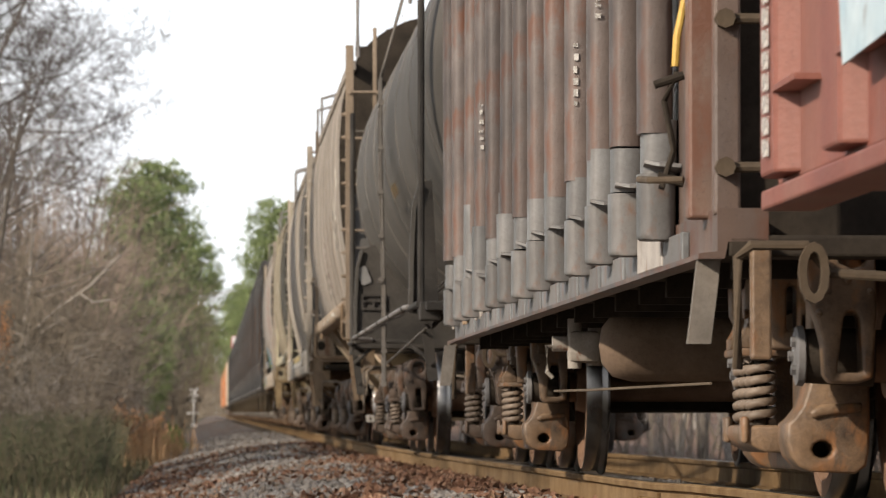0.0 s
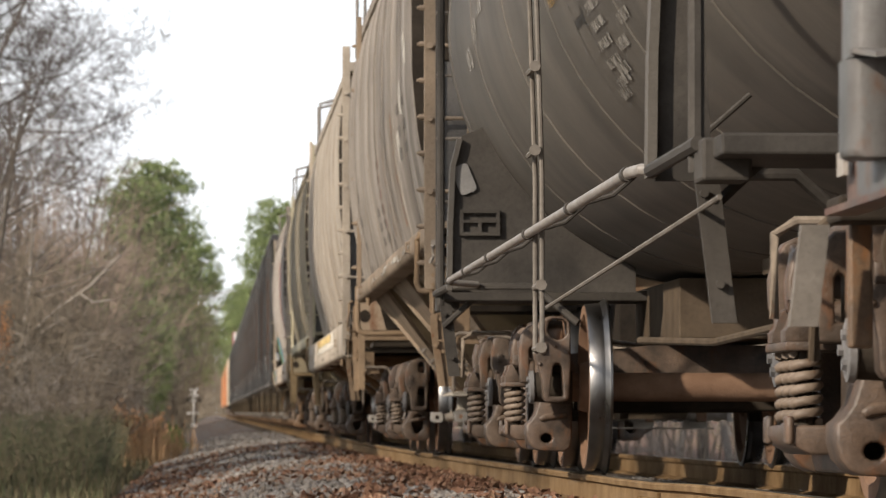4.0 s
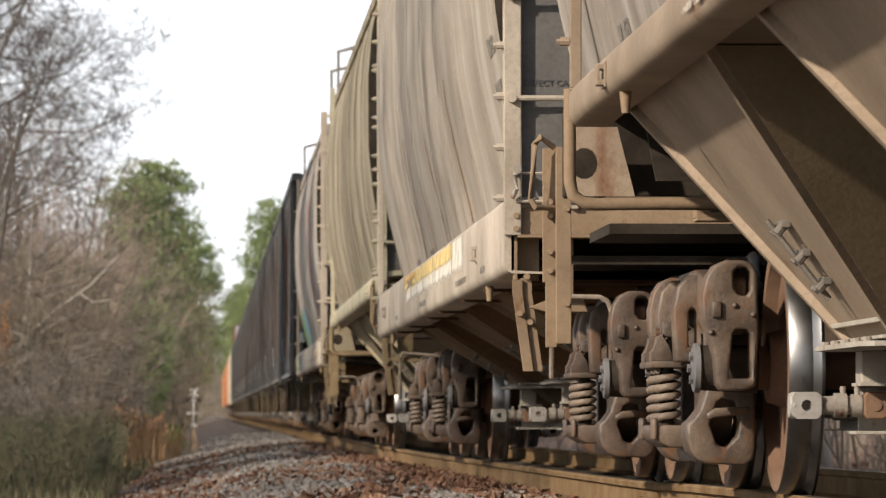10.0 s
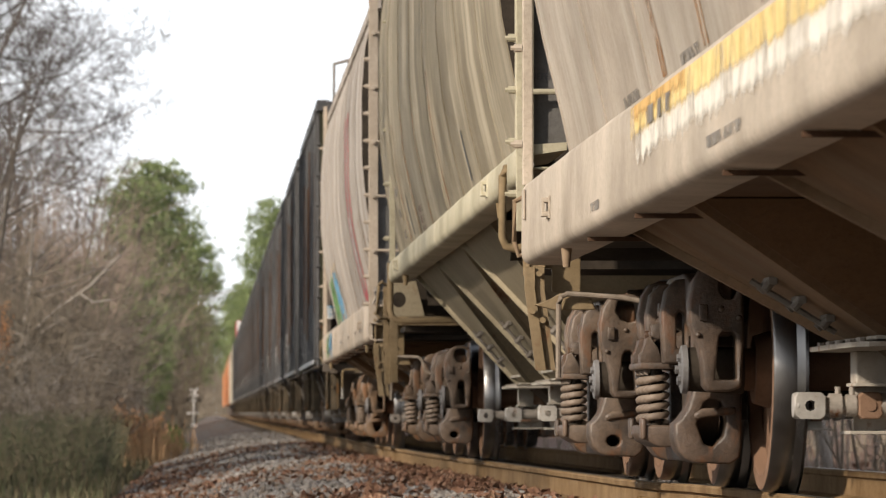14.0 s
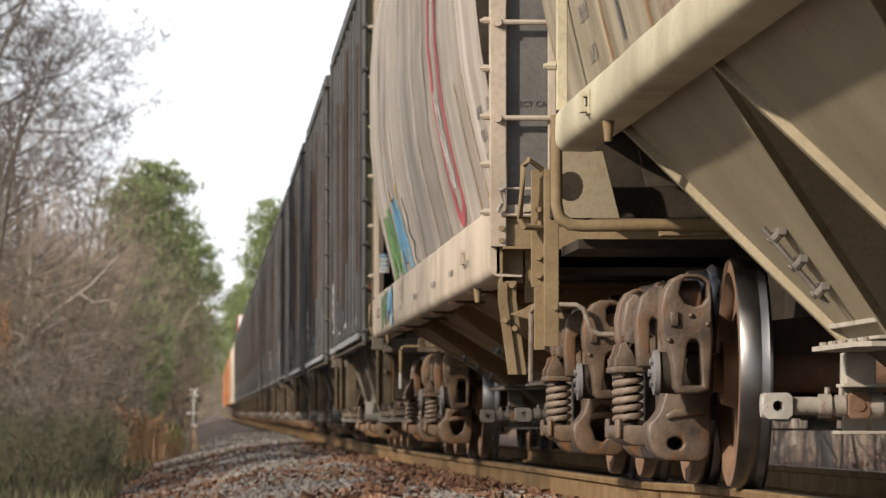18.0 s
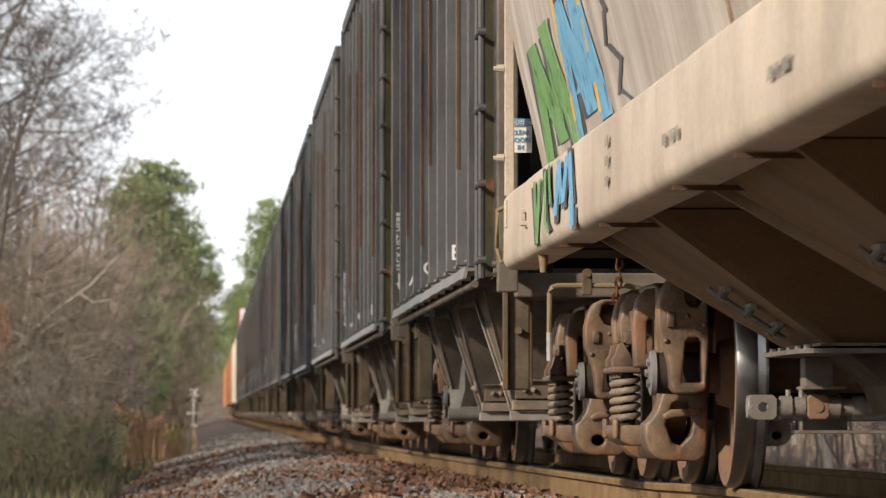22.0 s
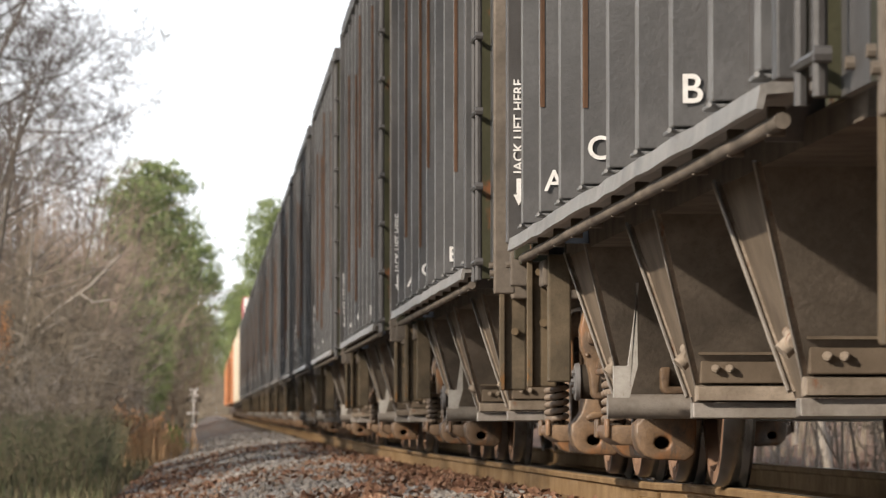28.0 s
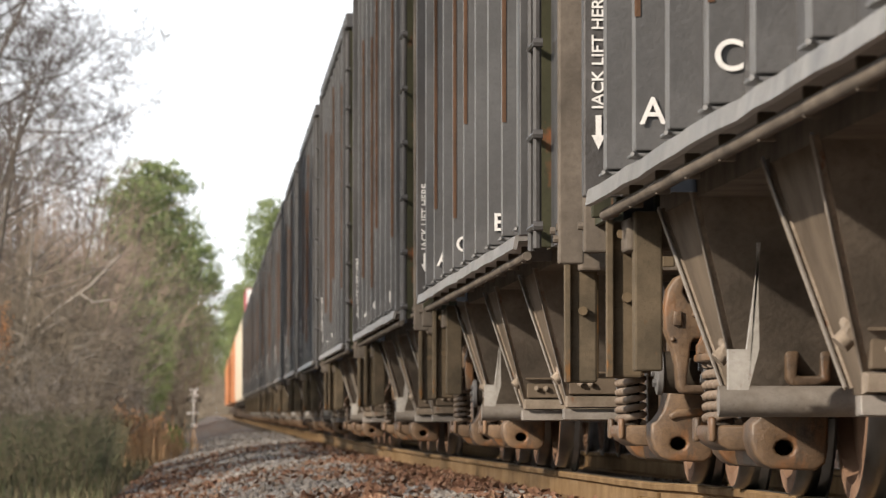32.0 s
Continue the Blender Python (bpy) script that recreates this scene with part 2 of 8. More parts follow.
M = dict(
    coal=mat("black_painted_steel", (0.036, 0.036, 0.036), (0.090, 0.088, 0.088), 0.5, scale=2.0, streak=0.25, streak_col=(0.062, 0.046, 0.036), dust=0.10, dust_col=(0.055, 0.050, 0.045), sheen=0.5),
    coal_edge=mat("worn_black_edge", (0.066, 0.066, 0.066), (0.155, 0.154, 0.150), 0.5, scale=3.0, dust=0.1),
    coal_green=mat("mossy_black_steel", (0.026, 0.026, 0.018), (0.058, 0.056, 0.033), 0.7, scale=3.0, streak=0.3, streak_col=(0.078, 0.076, 0.034), rust=0.15),
    coal_dusty=mat("dusty_black_steel", (0.061, 0.052, 0.043), (0.169, 0.140, 0.113), 0.8, scale=4.0, dust=0.35, dust_col=(0.19, 0.155, 0.12)),
    coal_light=mat("worn_bare_steel_strip", (0.090, 0.084, 0.077), (0.246, 0.232, 0.214), 0.36, scale=6.0, dust=0.12, sheen=0.7),
    rust_streak=mat("rust_streak_paint", (0.058, 0.036, 0.024), (0.118, 0.064, 0.038), 0.85, scale=4.0),
    tan=mat("weathered_tan_paint", (0.261, 0.223, 0.179), (0.474, 0.411, 0.341), 0.7, scale=1.2, streak=0.5, streak_col=(0.50, 0.46, 0.40), dust=0.2),
    grey=mat("weathered_grey_paint", (0.179, 0.153, 0.127), (0.341, 0.299, 0.258), 0.7, scale=1.2, streak=0.75, streak_col=(0.45, 0.405, 0.355), dust=0.2),
    olive=mat("weathered_olive_grey_paint", (0.160, 0.136, 0.091), (0.331, 0.288, 0.211), 0.7, scale=1.2, streak=0.75, streak_col=(0.46, 0.405, 0.305), dust=0.2),
    olive_pale=mat("pale_olive_tan_paint", (0.310, 0.279, 0.193), (0.561, 0.509, 0.369), 0.65, scale=1.2, streak=0.08, streak_col=(0.52, 0.48, 0.37), dust=0.15),
    grey_pink=mat("weathered_pinkish_grey_paint", (0.296, 0.257, 0.218), (0.409, 0.366, 0.323), 0.7, scale=1.2, streak=0.75, streak_col=(0.54, 0.49, 0.44), dust=0.15),
    tan_plain=mat("plain_tan_underside_paint", (0.194, 0.145, 0.100), (0.379, 0.293, 0.213), 0.7, scale=0.9, rust=0.10, dust=0.25),
    olive_plain=mat("plain_olive_underside_paint", (0.196, 0.164, 0.105), (0.301, 0.254, 0.174), 0.7, scale=0.9, rust=0.06, dust=0.2),
    cream_dusty=mat("dusty_cream_paint", (0.298, 0.251, 0.197), (0.579, 0.498, 0.404), 0.7, scale=1.2, streak=0.08, streak_col=(0.50, 0.45, 0.38), dust=0.2),
    end_tan=mat("dirty_tan_end_paint", (0.197, 0.133, 0.081), (0.312, 0.221, 0.139), 0.8, scale=3.0, rust=0.12, dust=0.3),
    end_olive=mat("dirty_olive_end_paint", (0.169, 0.120, 0.062), (0.268, 0.196, 0.109), 0.8, scale=3.0, rust=0.1, dust=0.25),
    # brown hopper sides: rust-brown paint with the shade under the sill mixed in
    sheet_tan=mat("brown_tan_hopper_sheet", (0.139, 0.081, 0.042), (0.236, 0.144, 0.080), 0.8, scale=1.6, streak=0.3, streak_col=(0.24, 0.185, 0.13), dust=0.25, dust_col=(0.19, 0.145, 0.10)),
    cream=mat("weathered_cream_paint", (0.322, 0.264, 0.202), (0.551, 0.460, 0.364), 0.65, scale=1.2, streak=0.08, streak_col=(0.58, 0.53, 0.46), dust=0.15),
    under=mat("dusty_underframe_steel", (0.048, 0.034, 0.022), (0.101, 0.073, 0.048), 0.85, scale=4.0, dust=0.3, dust_col=(0.15, 0.12, 0.09)),
    tank=mat("dark_grey_tank_paint", (0.052, 0.047, 0.040), (0.102, 0.091, 0.077), 0.6, scale=1.3, streak=0.35, streak_col=(0.165, 0.145, 0.122), dust=0.25, dust_col=(0.15, 0.125, 0.098)),
    pipe=mat("bare_handrail_steel", (0.187, 0.170, 0.153), (0.306, 0.285, 0.264), 0.5, scale=8.0, dust=0.2),
    stake=mat("rusty_grey_stake_steel", (0.054, 0.044, 0.040), (0.161, 0.134, 0.121), 0.5, scale=2.5, streak=0.75, streak_col=(0.20, 0.115, 0.075), rust=0.5, rust_col=(0.120, 0.055, 0.034), per_ob=0.35),
    pocket=mat("grey_stake_pocket_paint", (0.085, 0.090, 0.092), (0.200, 0.208, 0.210), 0.5, scale=4.0, streak=0.45, streak_col=(0.16, 0.115, 0.085), rust=0.36, rust_col=(0.14, 0.078, 0.05), dust=0.10, per_ob=0.25),
    red=mat("oxide_red_paint", (0.165, 0.052, 0.037), (0.25, 0.085, 0.058), 0.6, scale=2.0, streak=0.3, streak_col=(0.28, 0.15, 0.11), rust=0.15),
    truck=mat("dusty_cast_steel", (0.026, 0.019, 0.015), (0.168, 0.118, 0.082), 0.5, scale=6.0, bump=0.20, fine=70, dust=0.12, dust_col=(0.24, 0.17, 0.11), per_ob=0.2, rust=0.4, rust_col=(0.125, 0.062, 0.030)),
    truck_dark=mat("sooty_cast_steel", (0.022, 0.016, 0.012), (0.140, 0.094, 0.066), 0.5, scale=6.0, bump=0.20, fine=70, dust=0.10, dust_col=(0.20, 0.14, 0.09), per_ob=0.22, rust=0.36, rust_col=(0.115, 0.056, 0.028)),
    truck_rust=mat("rusty_cast_steel", (0.034, 0.021, 0.013), (0.190, 0.118, 0.066), 0.5, scale=6.0, bump=0.20, fine=70, dust=0.10, rust=0.45, rust_col=(0.165, 0.078, 0.032), per_ob=0.25),
    wheel=mat("rusty_wheel_face", (0.138, 0.080, 0.050), (0.228, 0.141, 0.093), 0.8, scale=5.0, bump=0.2),
    tread=mat("polished_wheel_tread", (0.13, 0.125, 0.12), (0.28, 0.272, 0.265), 0.3, metal=1.0, scale=5.0, bump=0.05),
    # near-black for grimy gear; on the covered hoppers' ends it is painted shade
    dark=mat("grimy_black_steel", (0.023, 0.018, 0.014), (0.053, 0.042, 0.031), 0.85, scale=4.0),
    gate=mat("bright_gate_steel", (0.262, 0.246, 0.221), (0.426, 0.402, 0.369), 0.55, scale=8.0, rust=0.2, dust=0.2),
    rail=mat("rusty_rail_side", (0.13, 0.078, 0.035), (0.235, 0.155, 0.08), 0.85, scale=3.0, bump=0.3, rust=0.15, rust_col=(0.10, 0.05, 0.025)),
    railtop=mat("worn_rail_head", (0.20, 0.17, 0.13), (0.34, 0.31, 0.27), 0.35, metal=0.9, scale=3.0, bump=0.05),
    tie=mat("weathered_sleeper_wood", (0.05, 0.04, 0.032), (0.12, 0.10, 0.082), 0.95, scale=6.0, bump=0.6, fine=30, per_ob=0.25),
    white=mat("white_lettering_paint", (0.62, 0.60, 0.57), (0.78, 0.76, 0.73), 0.6, scale=9.0),
    yellow=mat("yellow_marking_paint", (0.50, 0.30, 0.05), (0.62, 0.40, 0.09), 0.6, scale=9.0),
    faint=mat("faded_dark_lettering", (0.17, 0.152, 0.132), (0.26, 0.235, 0.205), 0.7, scale=9.0),
    redmark=mat("red_marking_paint", (0.36, 0.06, 0.05), (0.48, 0.10, 0.08), 0.6, scale=9.0),
    spray_white=mat("white_spray_paint", (0.52, 0.50, 0.46), (0.68, 0.65, 0.60), 0.6, scale=7.0),
    spray_green=mat("green_spray_paint", (0.09, 0.21, 0.06), (0.16, 0.32, 0.11), 0.6, scale=7.0),
    spray_blue=mat("blue_spray_paint", (0.09, 0.26, 0.42), (0.16, 0.38, 0.55), 0.6, scale=7.0),
    spray_dark=mat("black_spray_paint", (0.04, 0.04, 0.045), (0.09, 0.09, 0.09), 0.6, scale=7.0),
    spray_red=mat("crimson_spray_paint", (0.34, 0.05, 0.06), (0.45, 0.09, 0.10), 0.6, scale=7.0),
    orange=mat("orange_paint", (0.50, 0.20, 0.08), (0.62, 0.29, 0.13), 0.6, scale=2.0, streak=0.2),
    boxwhite=mat("pale_boxcar_paint", (0.66, 0.57, 0.44), (0.76, 0.68, 0.55), 0.6, scale=1.5, streak=0.2),
    bark=mat("grey_bark", (0.075, 0.063, 0.052), (0.165, 0.142, 0.118), 0.95, scale=5.0, bump=0.5, per_ob=0.25),
    bark_pale=mat("pale_bark", (0.218, 0.190, 0.161), (0.356, 0.316, 0.276), 0.95, scale=5.0, bump=0.5, per_ob=0.2),
    twig=mat("brown_twigs", (0.120, 0.098, 0.072), (0.235, 0.195, 0.150), 0.95, scale=2.0, bump=0.0, per_ob=0.3),
    twig_dark=mat("dark_twigs", (0.060, 0.050, 0.044), (0.135, 0.113, 0.098), 0.95, scale=2.0, bump=0.0),
    twig_red=mat("reddish_twigs", (0.165, 0.122, 0.094), (0.275, 0.212, 0.170), 0.95, scale=2.0, bump=0.0, per_ob=0.3),
)
for key in ("faint", "redmark", "spray_white"):
    flake(M[key], 14.0, 0.40, 0.56)


# ---- mesh helpers ----
def box(bm, x0, x1, y0, y1, z0, z1, bev=0.0):
    v = [bm.verts.new((x, y, z)) for x in (x0, x1) for y in (y0, y1) for z in (z0, z1)]
    f = [(0, 1, 3, 2), (4, 6, 7, 5), (0, 4, 5, 1), (2, 3, 7, 6), (0, 2, 6, 4), (1, 5, 7, 3)]
    faces = [bm.faces.new([v[i] for i in q]) for q in f]
    if bev:
        es = list({e for q in faces for e in q.edges})
        bmesh.ops.bevel(bm, geom=es, offset=bev, segments=2, affect="EDGES", profile=0.5)


def prism(bm, pts, a0, a1, axis="y", bev=0.0):
    """Extrude a closed outline of (p, q) along an axis: along y the outline is (x, z), along x it is (y, z), along z it is (x, y)."""
    def at(p, q, a):
        return {"y": (p, a, q), "x": (a, p, q), "z": (p, q, a)}[axis]
    lo = [bm.verts.new(at(p, q, a0)) for p, q in pts]
    hi = [bm.verts.new(at(p, q, a1)) for p, q in pts]
    n = len(pts)
    faces = [bm.faces.new(lo), bm.faces.new(hi[::-1])]
    for i in range(n):
        faces.append(bm.faces.new((lo[i], hi[i], hi[(i + 1) % n], lo[(i + 1) % n])))
    if bev:
        es = list({e for f in faces[:2] for e in f.edges})
        bmesh.ops.bevel(bm, geom=es, offset=bev, segments=2, affect="EDGES", profile=0.5)


def ring_prism(bm, outer, holes, a0, a1, axis="x"):
    """A plate with holes: outline and holes are lists of (p, q); bridged through triangle fill."""
    def at(p, q, a):
        return {"y": (p, a, q), "x": (a, p, q), "z": (p, q, a)}[axis]
    loops = [outer] + holes
    caps = []
    for a in (a0, a1):
        es, rings = [], []
        for lp in loops:
            vs = [bm.verts.new(at(p, q, a)) for p, q in lp]
            es += [bm.edges.new((vs[i], vs[(i + 1) % len(vs)])) for i in range(len(vs))]
            rings.append(vs)
        bmesh.ops.triangle_fill(bm, use_beauty=True, use_dissolve=False, edges=es)
        caps.append(rings)
    for r0, r1 in zip(*caps):
        n = len(r0)
        for i in range(n):
            bm.faces.new((r0[i], r0[(i + 1) % n], r1[(i + 1) % n], r1[i]))


def cyl(bm, p0, p1, r, n=12, r1=None):
    p0, p1 = Vector(p0), Vector(p1)
    d = p1 - p0
    q = d.to_track_quat("Z", "Y")
    r1 = r if r1 is None else r1
    rings = []
    for p, rr in ((p0, r), (p1, r1)):
        rings.append([bm.verts.new(p + q @ Vector((rr * math.cos(2 * math.pi * i / n), rr * math.sin(2 * math.pi * i / n), 0))) for i in range(n)])
    for i in range(n):
        bm.faces.new((rings[0][i], rings[0][(i + 1) % n], rings[1][(i + 1) % n], rings[1][i]))
    bm.faces.new(rings[0][::-1])
    bm.faces.new(rings[1])


def tube(bm, pts, r, n=8):
    """A bent round bar through the points."""
    pts = [Vector(p) for p in pts]
    rings = []
    for i, p in enumerate(pts):
        a = (p - pts[i - 1]).normalized() if i else (pts[1] - p).normalized()
        b = (pts[i + 1] - p).normalized() if i < len(pts) - 1 else a
        d = (a + b).normalized()
        u = d.cross(Vector((0.31, 0.17, 0.94)))
        if u.length < 0.1:
            u = d.cross(Vector((0, 1, 0)))
        u.normalize()
        w = d.cross(u)
        rings.append([bm.verts.new(p + r * (math.cos(2 * math.pi * k / n) * u + math.sin(2 * math.pi * k / n) * w)) for k in range(n)])
    for a, b in zip(rings, rings[1:]):
        for k in range(n):
            bm.faces.new((a[k], a[(k + 1) % n], b[(k + 1) % n], b[k]))
    bm.faces.new(rings[0][::-1])
    bm.faces.new(rings[-1])


def lathe(bm, prof, n=32, origin=(0, 0, 0), close=True):
    """Turn the outline of (along x, radius) round the x axis."""
    o = Vector(origin)
    rings = []
    for a, r in prof:
        rings.append([bm.verts.new(o + Vector((a, r * math.cos(2 * math.pi * i / n), r * math.sin(2 * math.pi * i / n)))) for i in range(n)])
    pairs = list(zip(rings, rings[1:]))
    if close:
        pairs.append((rings[-1], rings[0]))
    for a, b in pairs:
        for i in range(n):
            bm.faces.new((a[i], a[(i + 1) % n], b[(i + 1) % n], b[i]))


def loft(bm, sections, caps=True):
    """Skin closed sections, each a list of 3D points of one length."""
    rs = [[bm.verts.new(p) for p in s] for s in sections]
    n = len(rs[0])
    for a, b in zip(rs, rs[1:]):
        for i in range(n):
            bm.faces.new((a[i], a[(i + 1) % n], b[(i + 1) % n], b[i]))
    if caps:
        bm.faces.new(rs[0][::-1])
        bm.faces.new(rs[-1])


def part(name, bm, material, parent=None, label="", smooth=0.0):
    """Link a bmesh as one mesh object under a thing or under a part. smooth: degrees below which edges shade smooth."""
    bmesh.ops.recalc_face_normals(bm, faces=bm.faces[:])
    if smooth:
        lim = radians(smooth)
        for f in bm.faces:
            f.smooth = True
        for e in bm.edges:
            if len(e.link_faces) == 2 and e.calc_face_angle(0.0) > lim:
                e.smooth = False
    me = bpy.data.meshes.new(name)
    bm.to_mesh(me)
    bm.free()
    for m in (material if isinstance(material, (list, tuple)) else [material]):
        me.materials.append(m)
    ob = new(name, me)
    if parent is not None:
        ob.parent = parent
    if label:
        tagged(ob, label)
    return ob


def again(ob, parent, m):
    """Another part on the same mesh, under a parent, at the pose m."""
    c = new(ob.name.split(".")[0], ob.data)
    c.parent = parent
    c.matrix_basis = m
    if "label" in ob:
        tagged(c, ob["label"])
    return c


def thing(name, label, category, group="", kind="", m=None):
    e = new(name)
    e.empty_display_size = 0.3
    tagged(e, label, category, group, kind)
    if m is not None:
        e.matrix_basis = m
    return e


def grade(y):
    """The rise of the track: level past the camera, then climbing gently away."""
    if y < 45:
        return 0.0
    if y < 85:
        return 0.0024 * (y - 45) ** 2 / 80
    return 0.0024 * (y - 65)


# ---- the ground: ballast bank, ditch and woodland floor in one sheet ----
def ground_z(x, y):
    u = abs(x - TX)
    pts = ((0.0, -0.19), (1.5, -0.20), (2.2, -0.26), (2.9, -0.42), (4.2, -0.74), (5.6, -0.84), (9.0, -0.62), (16.0, -0.35), (60.0, 0.0), (900.0, 4.0))
    z = pts[-1][1]
    for (a, za), (b, zb) in zip(pts, pts[1:]):
        if a <= u < b:
            k = (u - a) / (b - a)
            z = za + (zb - za) * k
            break
    amp = 0.0 if u < 1.2 else min(1.0, (u - 1.2) / 1.2)
    z += amp * (0.05 * noise.noise((x * 0.9, y * 0.35, 1.3)) + 0.035 * noise.noise((x * 2.6, y * 1.4, 4.0)))
    if u > 5:
        z += min(1.0, (u - 5) / 6) * 0.35 * noise.noise((x * 0.12, y * 0.08, 9.0))
    return z + grade(y)


def grid_mesh(name, xs, ys, zf, material, label="", kind="structure", category=""):
    verts = [(x, y, zf(x, y)) for y in ys for x in xs]
    nx = len(xs)
    faces = [(j * nx + i, j * nx + i + 1, (j + 1) * nx + i + 1, (j + 1) * nx + i) for j in range(len(ys) - 1) for i in range(nx - 1)]
    me = bpy.data.meshes.new(name)
    me.from_pydata(verts, [], faces)
    me.materials.append(material)
    for p in me.polygons:
        p.use_smooth = True
    return tagged(new(name, me), label, category, "", kind)


def spread(a, b, first, grow):
    out, s = [a], first
    while out[-1] < b:
        out.append(out[-1] + s)
        s *= grow
    return out


def ground_material():
    m = bpy.data.materials.new("ballast_leaves_and_grass")
    m.use_nodes = True
    N, L = m.node_tree.nodes, m.node_tree.links
    b = N["Principled BSDF"]
    b.inputs["Roughness"].default_value = 0.95
    co = N.new("ShaderNodeTexCoord")
    sep = N.new("ShaderNodeSeparateXYZ")
    L.new(co.outputs["Object"], sep.inputs[0])

    def tex(sc, det):
        n = N.new("ShaderNodeTexNoise")
        n.inputs["Scale"].default_value, n.inputs["Detail"].default_value = sc, det
        L.new(co.outputs["Object"], n.inputs["Vector"])
        return n.outputs["Fac"]

    def ramp(src, cols):
        r = N.new("ShaderNodeValToRGB")
        e = r.color_ramp.elements
        while len(e) < len(cols):
            e.new(0.5)
        for el, (p, c) in zip(e, cols):
            el.position, el.color = p, (*c, 1)
        L.new(src, r.inputs["Fac"])
        return r.outputs["Color"]

    def mix(f, a, c):
        x = N.new("ShaderNodeMix")
        x.data_type = "RGBA"
        L.new(f, x.inputs["Factor"])
        L.new(a, x.inputs["A"])
        L.new(c, x.inputs["B"])
        return x.outputs["Result"]

    def rng(src, lo, hi):
        r = N.new("ShaderNodeMapRange")
        r.inputs["From Min"].default_value, r.inputs["From Max"].default_value = lo, hi
        L.new(src, r.inputs["Value"])
        return r.outputs["Result"]

    vor = N.new("ShaderNodeTexVoronoi")
    vor.inputs["Scale"].default_value = 16.0
    L.new(co.outputs["Object"], vor.inputs["Vector"])
    vs = N.new("ShaderNodeSeparateColor")
    L.new(vor.outputs["Color"], vs.inputs[0])
    stone = ramp(vs.outputs[0], [(0.0, (0.05, 0.042, 0.035)), (0.5, (0.11, 0.096, 0.083)), (1.0, (0.21, 0.195, 0.178))])
    leaf = ramp(vs.outputs[1], [(0.0, (0.06, 0.03, 0.018)), (0.5, (0.12, 0.062, 0.036)), (1.0, (0.20, 0.12, 0.072))])
    grass = ramp(tex(1.1, 6), [(0.3, (0.05, 0.046, 0.023)), (0.5, (0.07, 0.062, 0.031)), (0.62, (0.12, 0.09, 0.05)), (0.8, (0.19, 0.135, 0.076))])
    bank = mix(rng(tex(0.9, 4), 0.46, 0.58), stone, leaf)
    edge = N.new("ShaderNodeMath")
    edge.operation = "ADD"
    L.new(sep.outputs[0], edge.inputs[0])
    L.new(tex(1.5, 4), edge.inputs[1])
    col = mix(rng(edge.outputs[0], -0.45, -0.95), bank, grass)
    far = N.new("ShaderNodeMath")
    far.operation = "ADD"
    L.new(sep.outputs[0], far.inputs[0])
    L.new(tex(1.5, 4), far.inputs[1])
    col = mix(rng(far.outputs[0], 6.6, 7.2), col, leaf)
    L.new(col, b.inputs["Base Color"])
    bp = N.new("ShaderNodeBump")
    bp.inputs["Strength"].default_value, bp.inputs["Distance"].default_value = 0.9, 0.04
    L.new(vor.outputs["Distance"], bp.inputs["Height"])
    bp.invert = True
    L.new(bp.outputs["Normal"], b.inputs["Normal"])
    return m


M["ground"] = ground_material()
right = spread(0, 900, 0.3, 1.07)
xs = [-x for x in right[:0:-1]] + right
xs = sorted(set([round(x + 1.0, 3) for x in xs] + [round(-1.5 + 0.22 * i, 3) for i in range(18)]))
ys = [-80, -40, -20] + spread(-5, 3000, 0.8, 1.018)
grid_mesh("ground", xs, ys, ground_z, M["ground"], "grey stone ballast bank strewn with brown leaves beside weedy ground", category="ground")


# ---- the track ----
def rail_dip(y):
    """The near rail sags a little behind its joint."""
    k = min(1.0, max(0.0, (y - 20.5) / 4.5))
    k2 = min(1.0, max(0.0, (y - 50) / 30))
    return -0.024 * k * k * (3 - 2 * k) * (1 - k2)


def rail(name, cx, y0, y1, dip, label):
    """A flat-bottomed rail, its head, web and foot following the grade."""
    prof = ((-0.07, -0.172), (-0.07, -0.160), (-0.012, -0.145), (-0.010, -0.045), (-0.034, -0.034), (-0.037, -0.010), (-0.027, 0.0),
            (0.027, 0.0), (0.037, -0.010), (0.034, -0.034), (0.010, -0.045), (0.012, -0.145), (0.07, -0.160), (0.07, -0.172))
    ys_ = [y for y in spread(-30, 1500, 1.0, 1.02) if y0 <= y <= y1]
    t = thing(name, label, "rail", "rails of the track")
    for nm, idx, mt in (("rail_foot", (0, 1, 2, 11, 12, 13), "rail"), ("rail_web", (2, 3, 10, 11), "rail"), ("rail_head", (3, 4, 5, 6, 7, 8, 9, 10), "railtop")):
        bm = bmesh.new()
        loft(bm, [[(cx + prof[i][0], y, prof[i][1] + grade(y) + (rail_dip(y) if dip else 0) - 0.002) for i in idx] for y in ys_])
        if nm == "rail_head":
            bm.normal_update()
            for f in bm.faces:
                f.material_index = 0 if abs(f.normal.z) > 0.8 and f.calc_center_median().z > grade(f.calc_center_median().y) - 0.028 else 1
            part(nm, bm, [M["railtop"], M["rail"]], t)
        else:
            part(nm, bm, M[mt], t)
    return t


rail("rail", TX - 0.752, -30, 1400, True, "rusty brown steel rail with a worn head on wooden sleepers")
rail("rail", TX + 0.752, -30, 1400, False, "rusty brown steel rail in shade on wooden sleepers")
# a joint bar with its bolts on the near rail
bm = bmesh.new()
box(bm, -0.030, -0.012, -0.45, 0.45, -0.135, -0.05, 0.004)
for k in range(6):
    cyl(bm, (-0.03, -0.375 + 0.15 * k, -0.092), (-0.055, -0.375 + 0.15 * k, -0.092), 0.018, 6)
joint = part("joint_bar", bm, M["rail"])
joint.matrix_basis = pose(TX - 0.752, 24.2, -0.02)
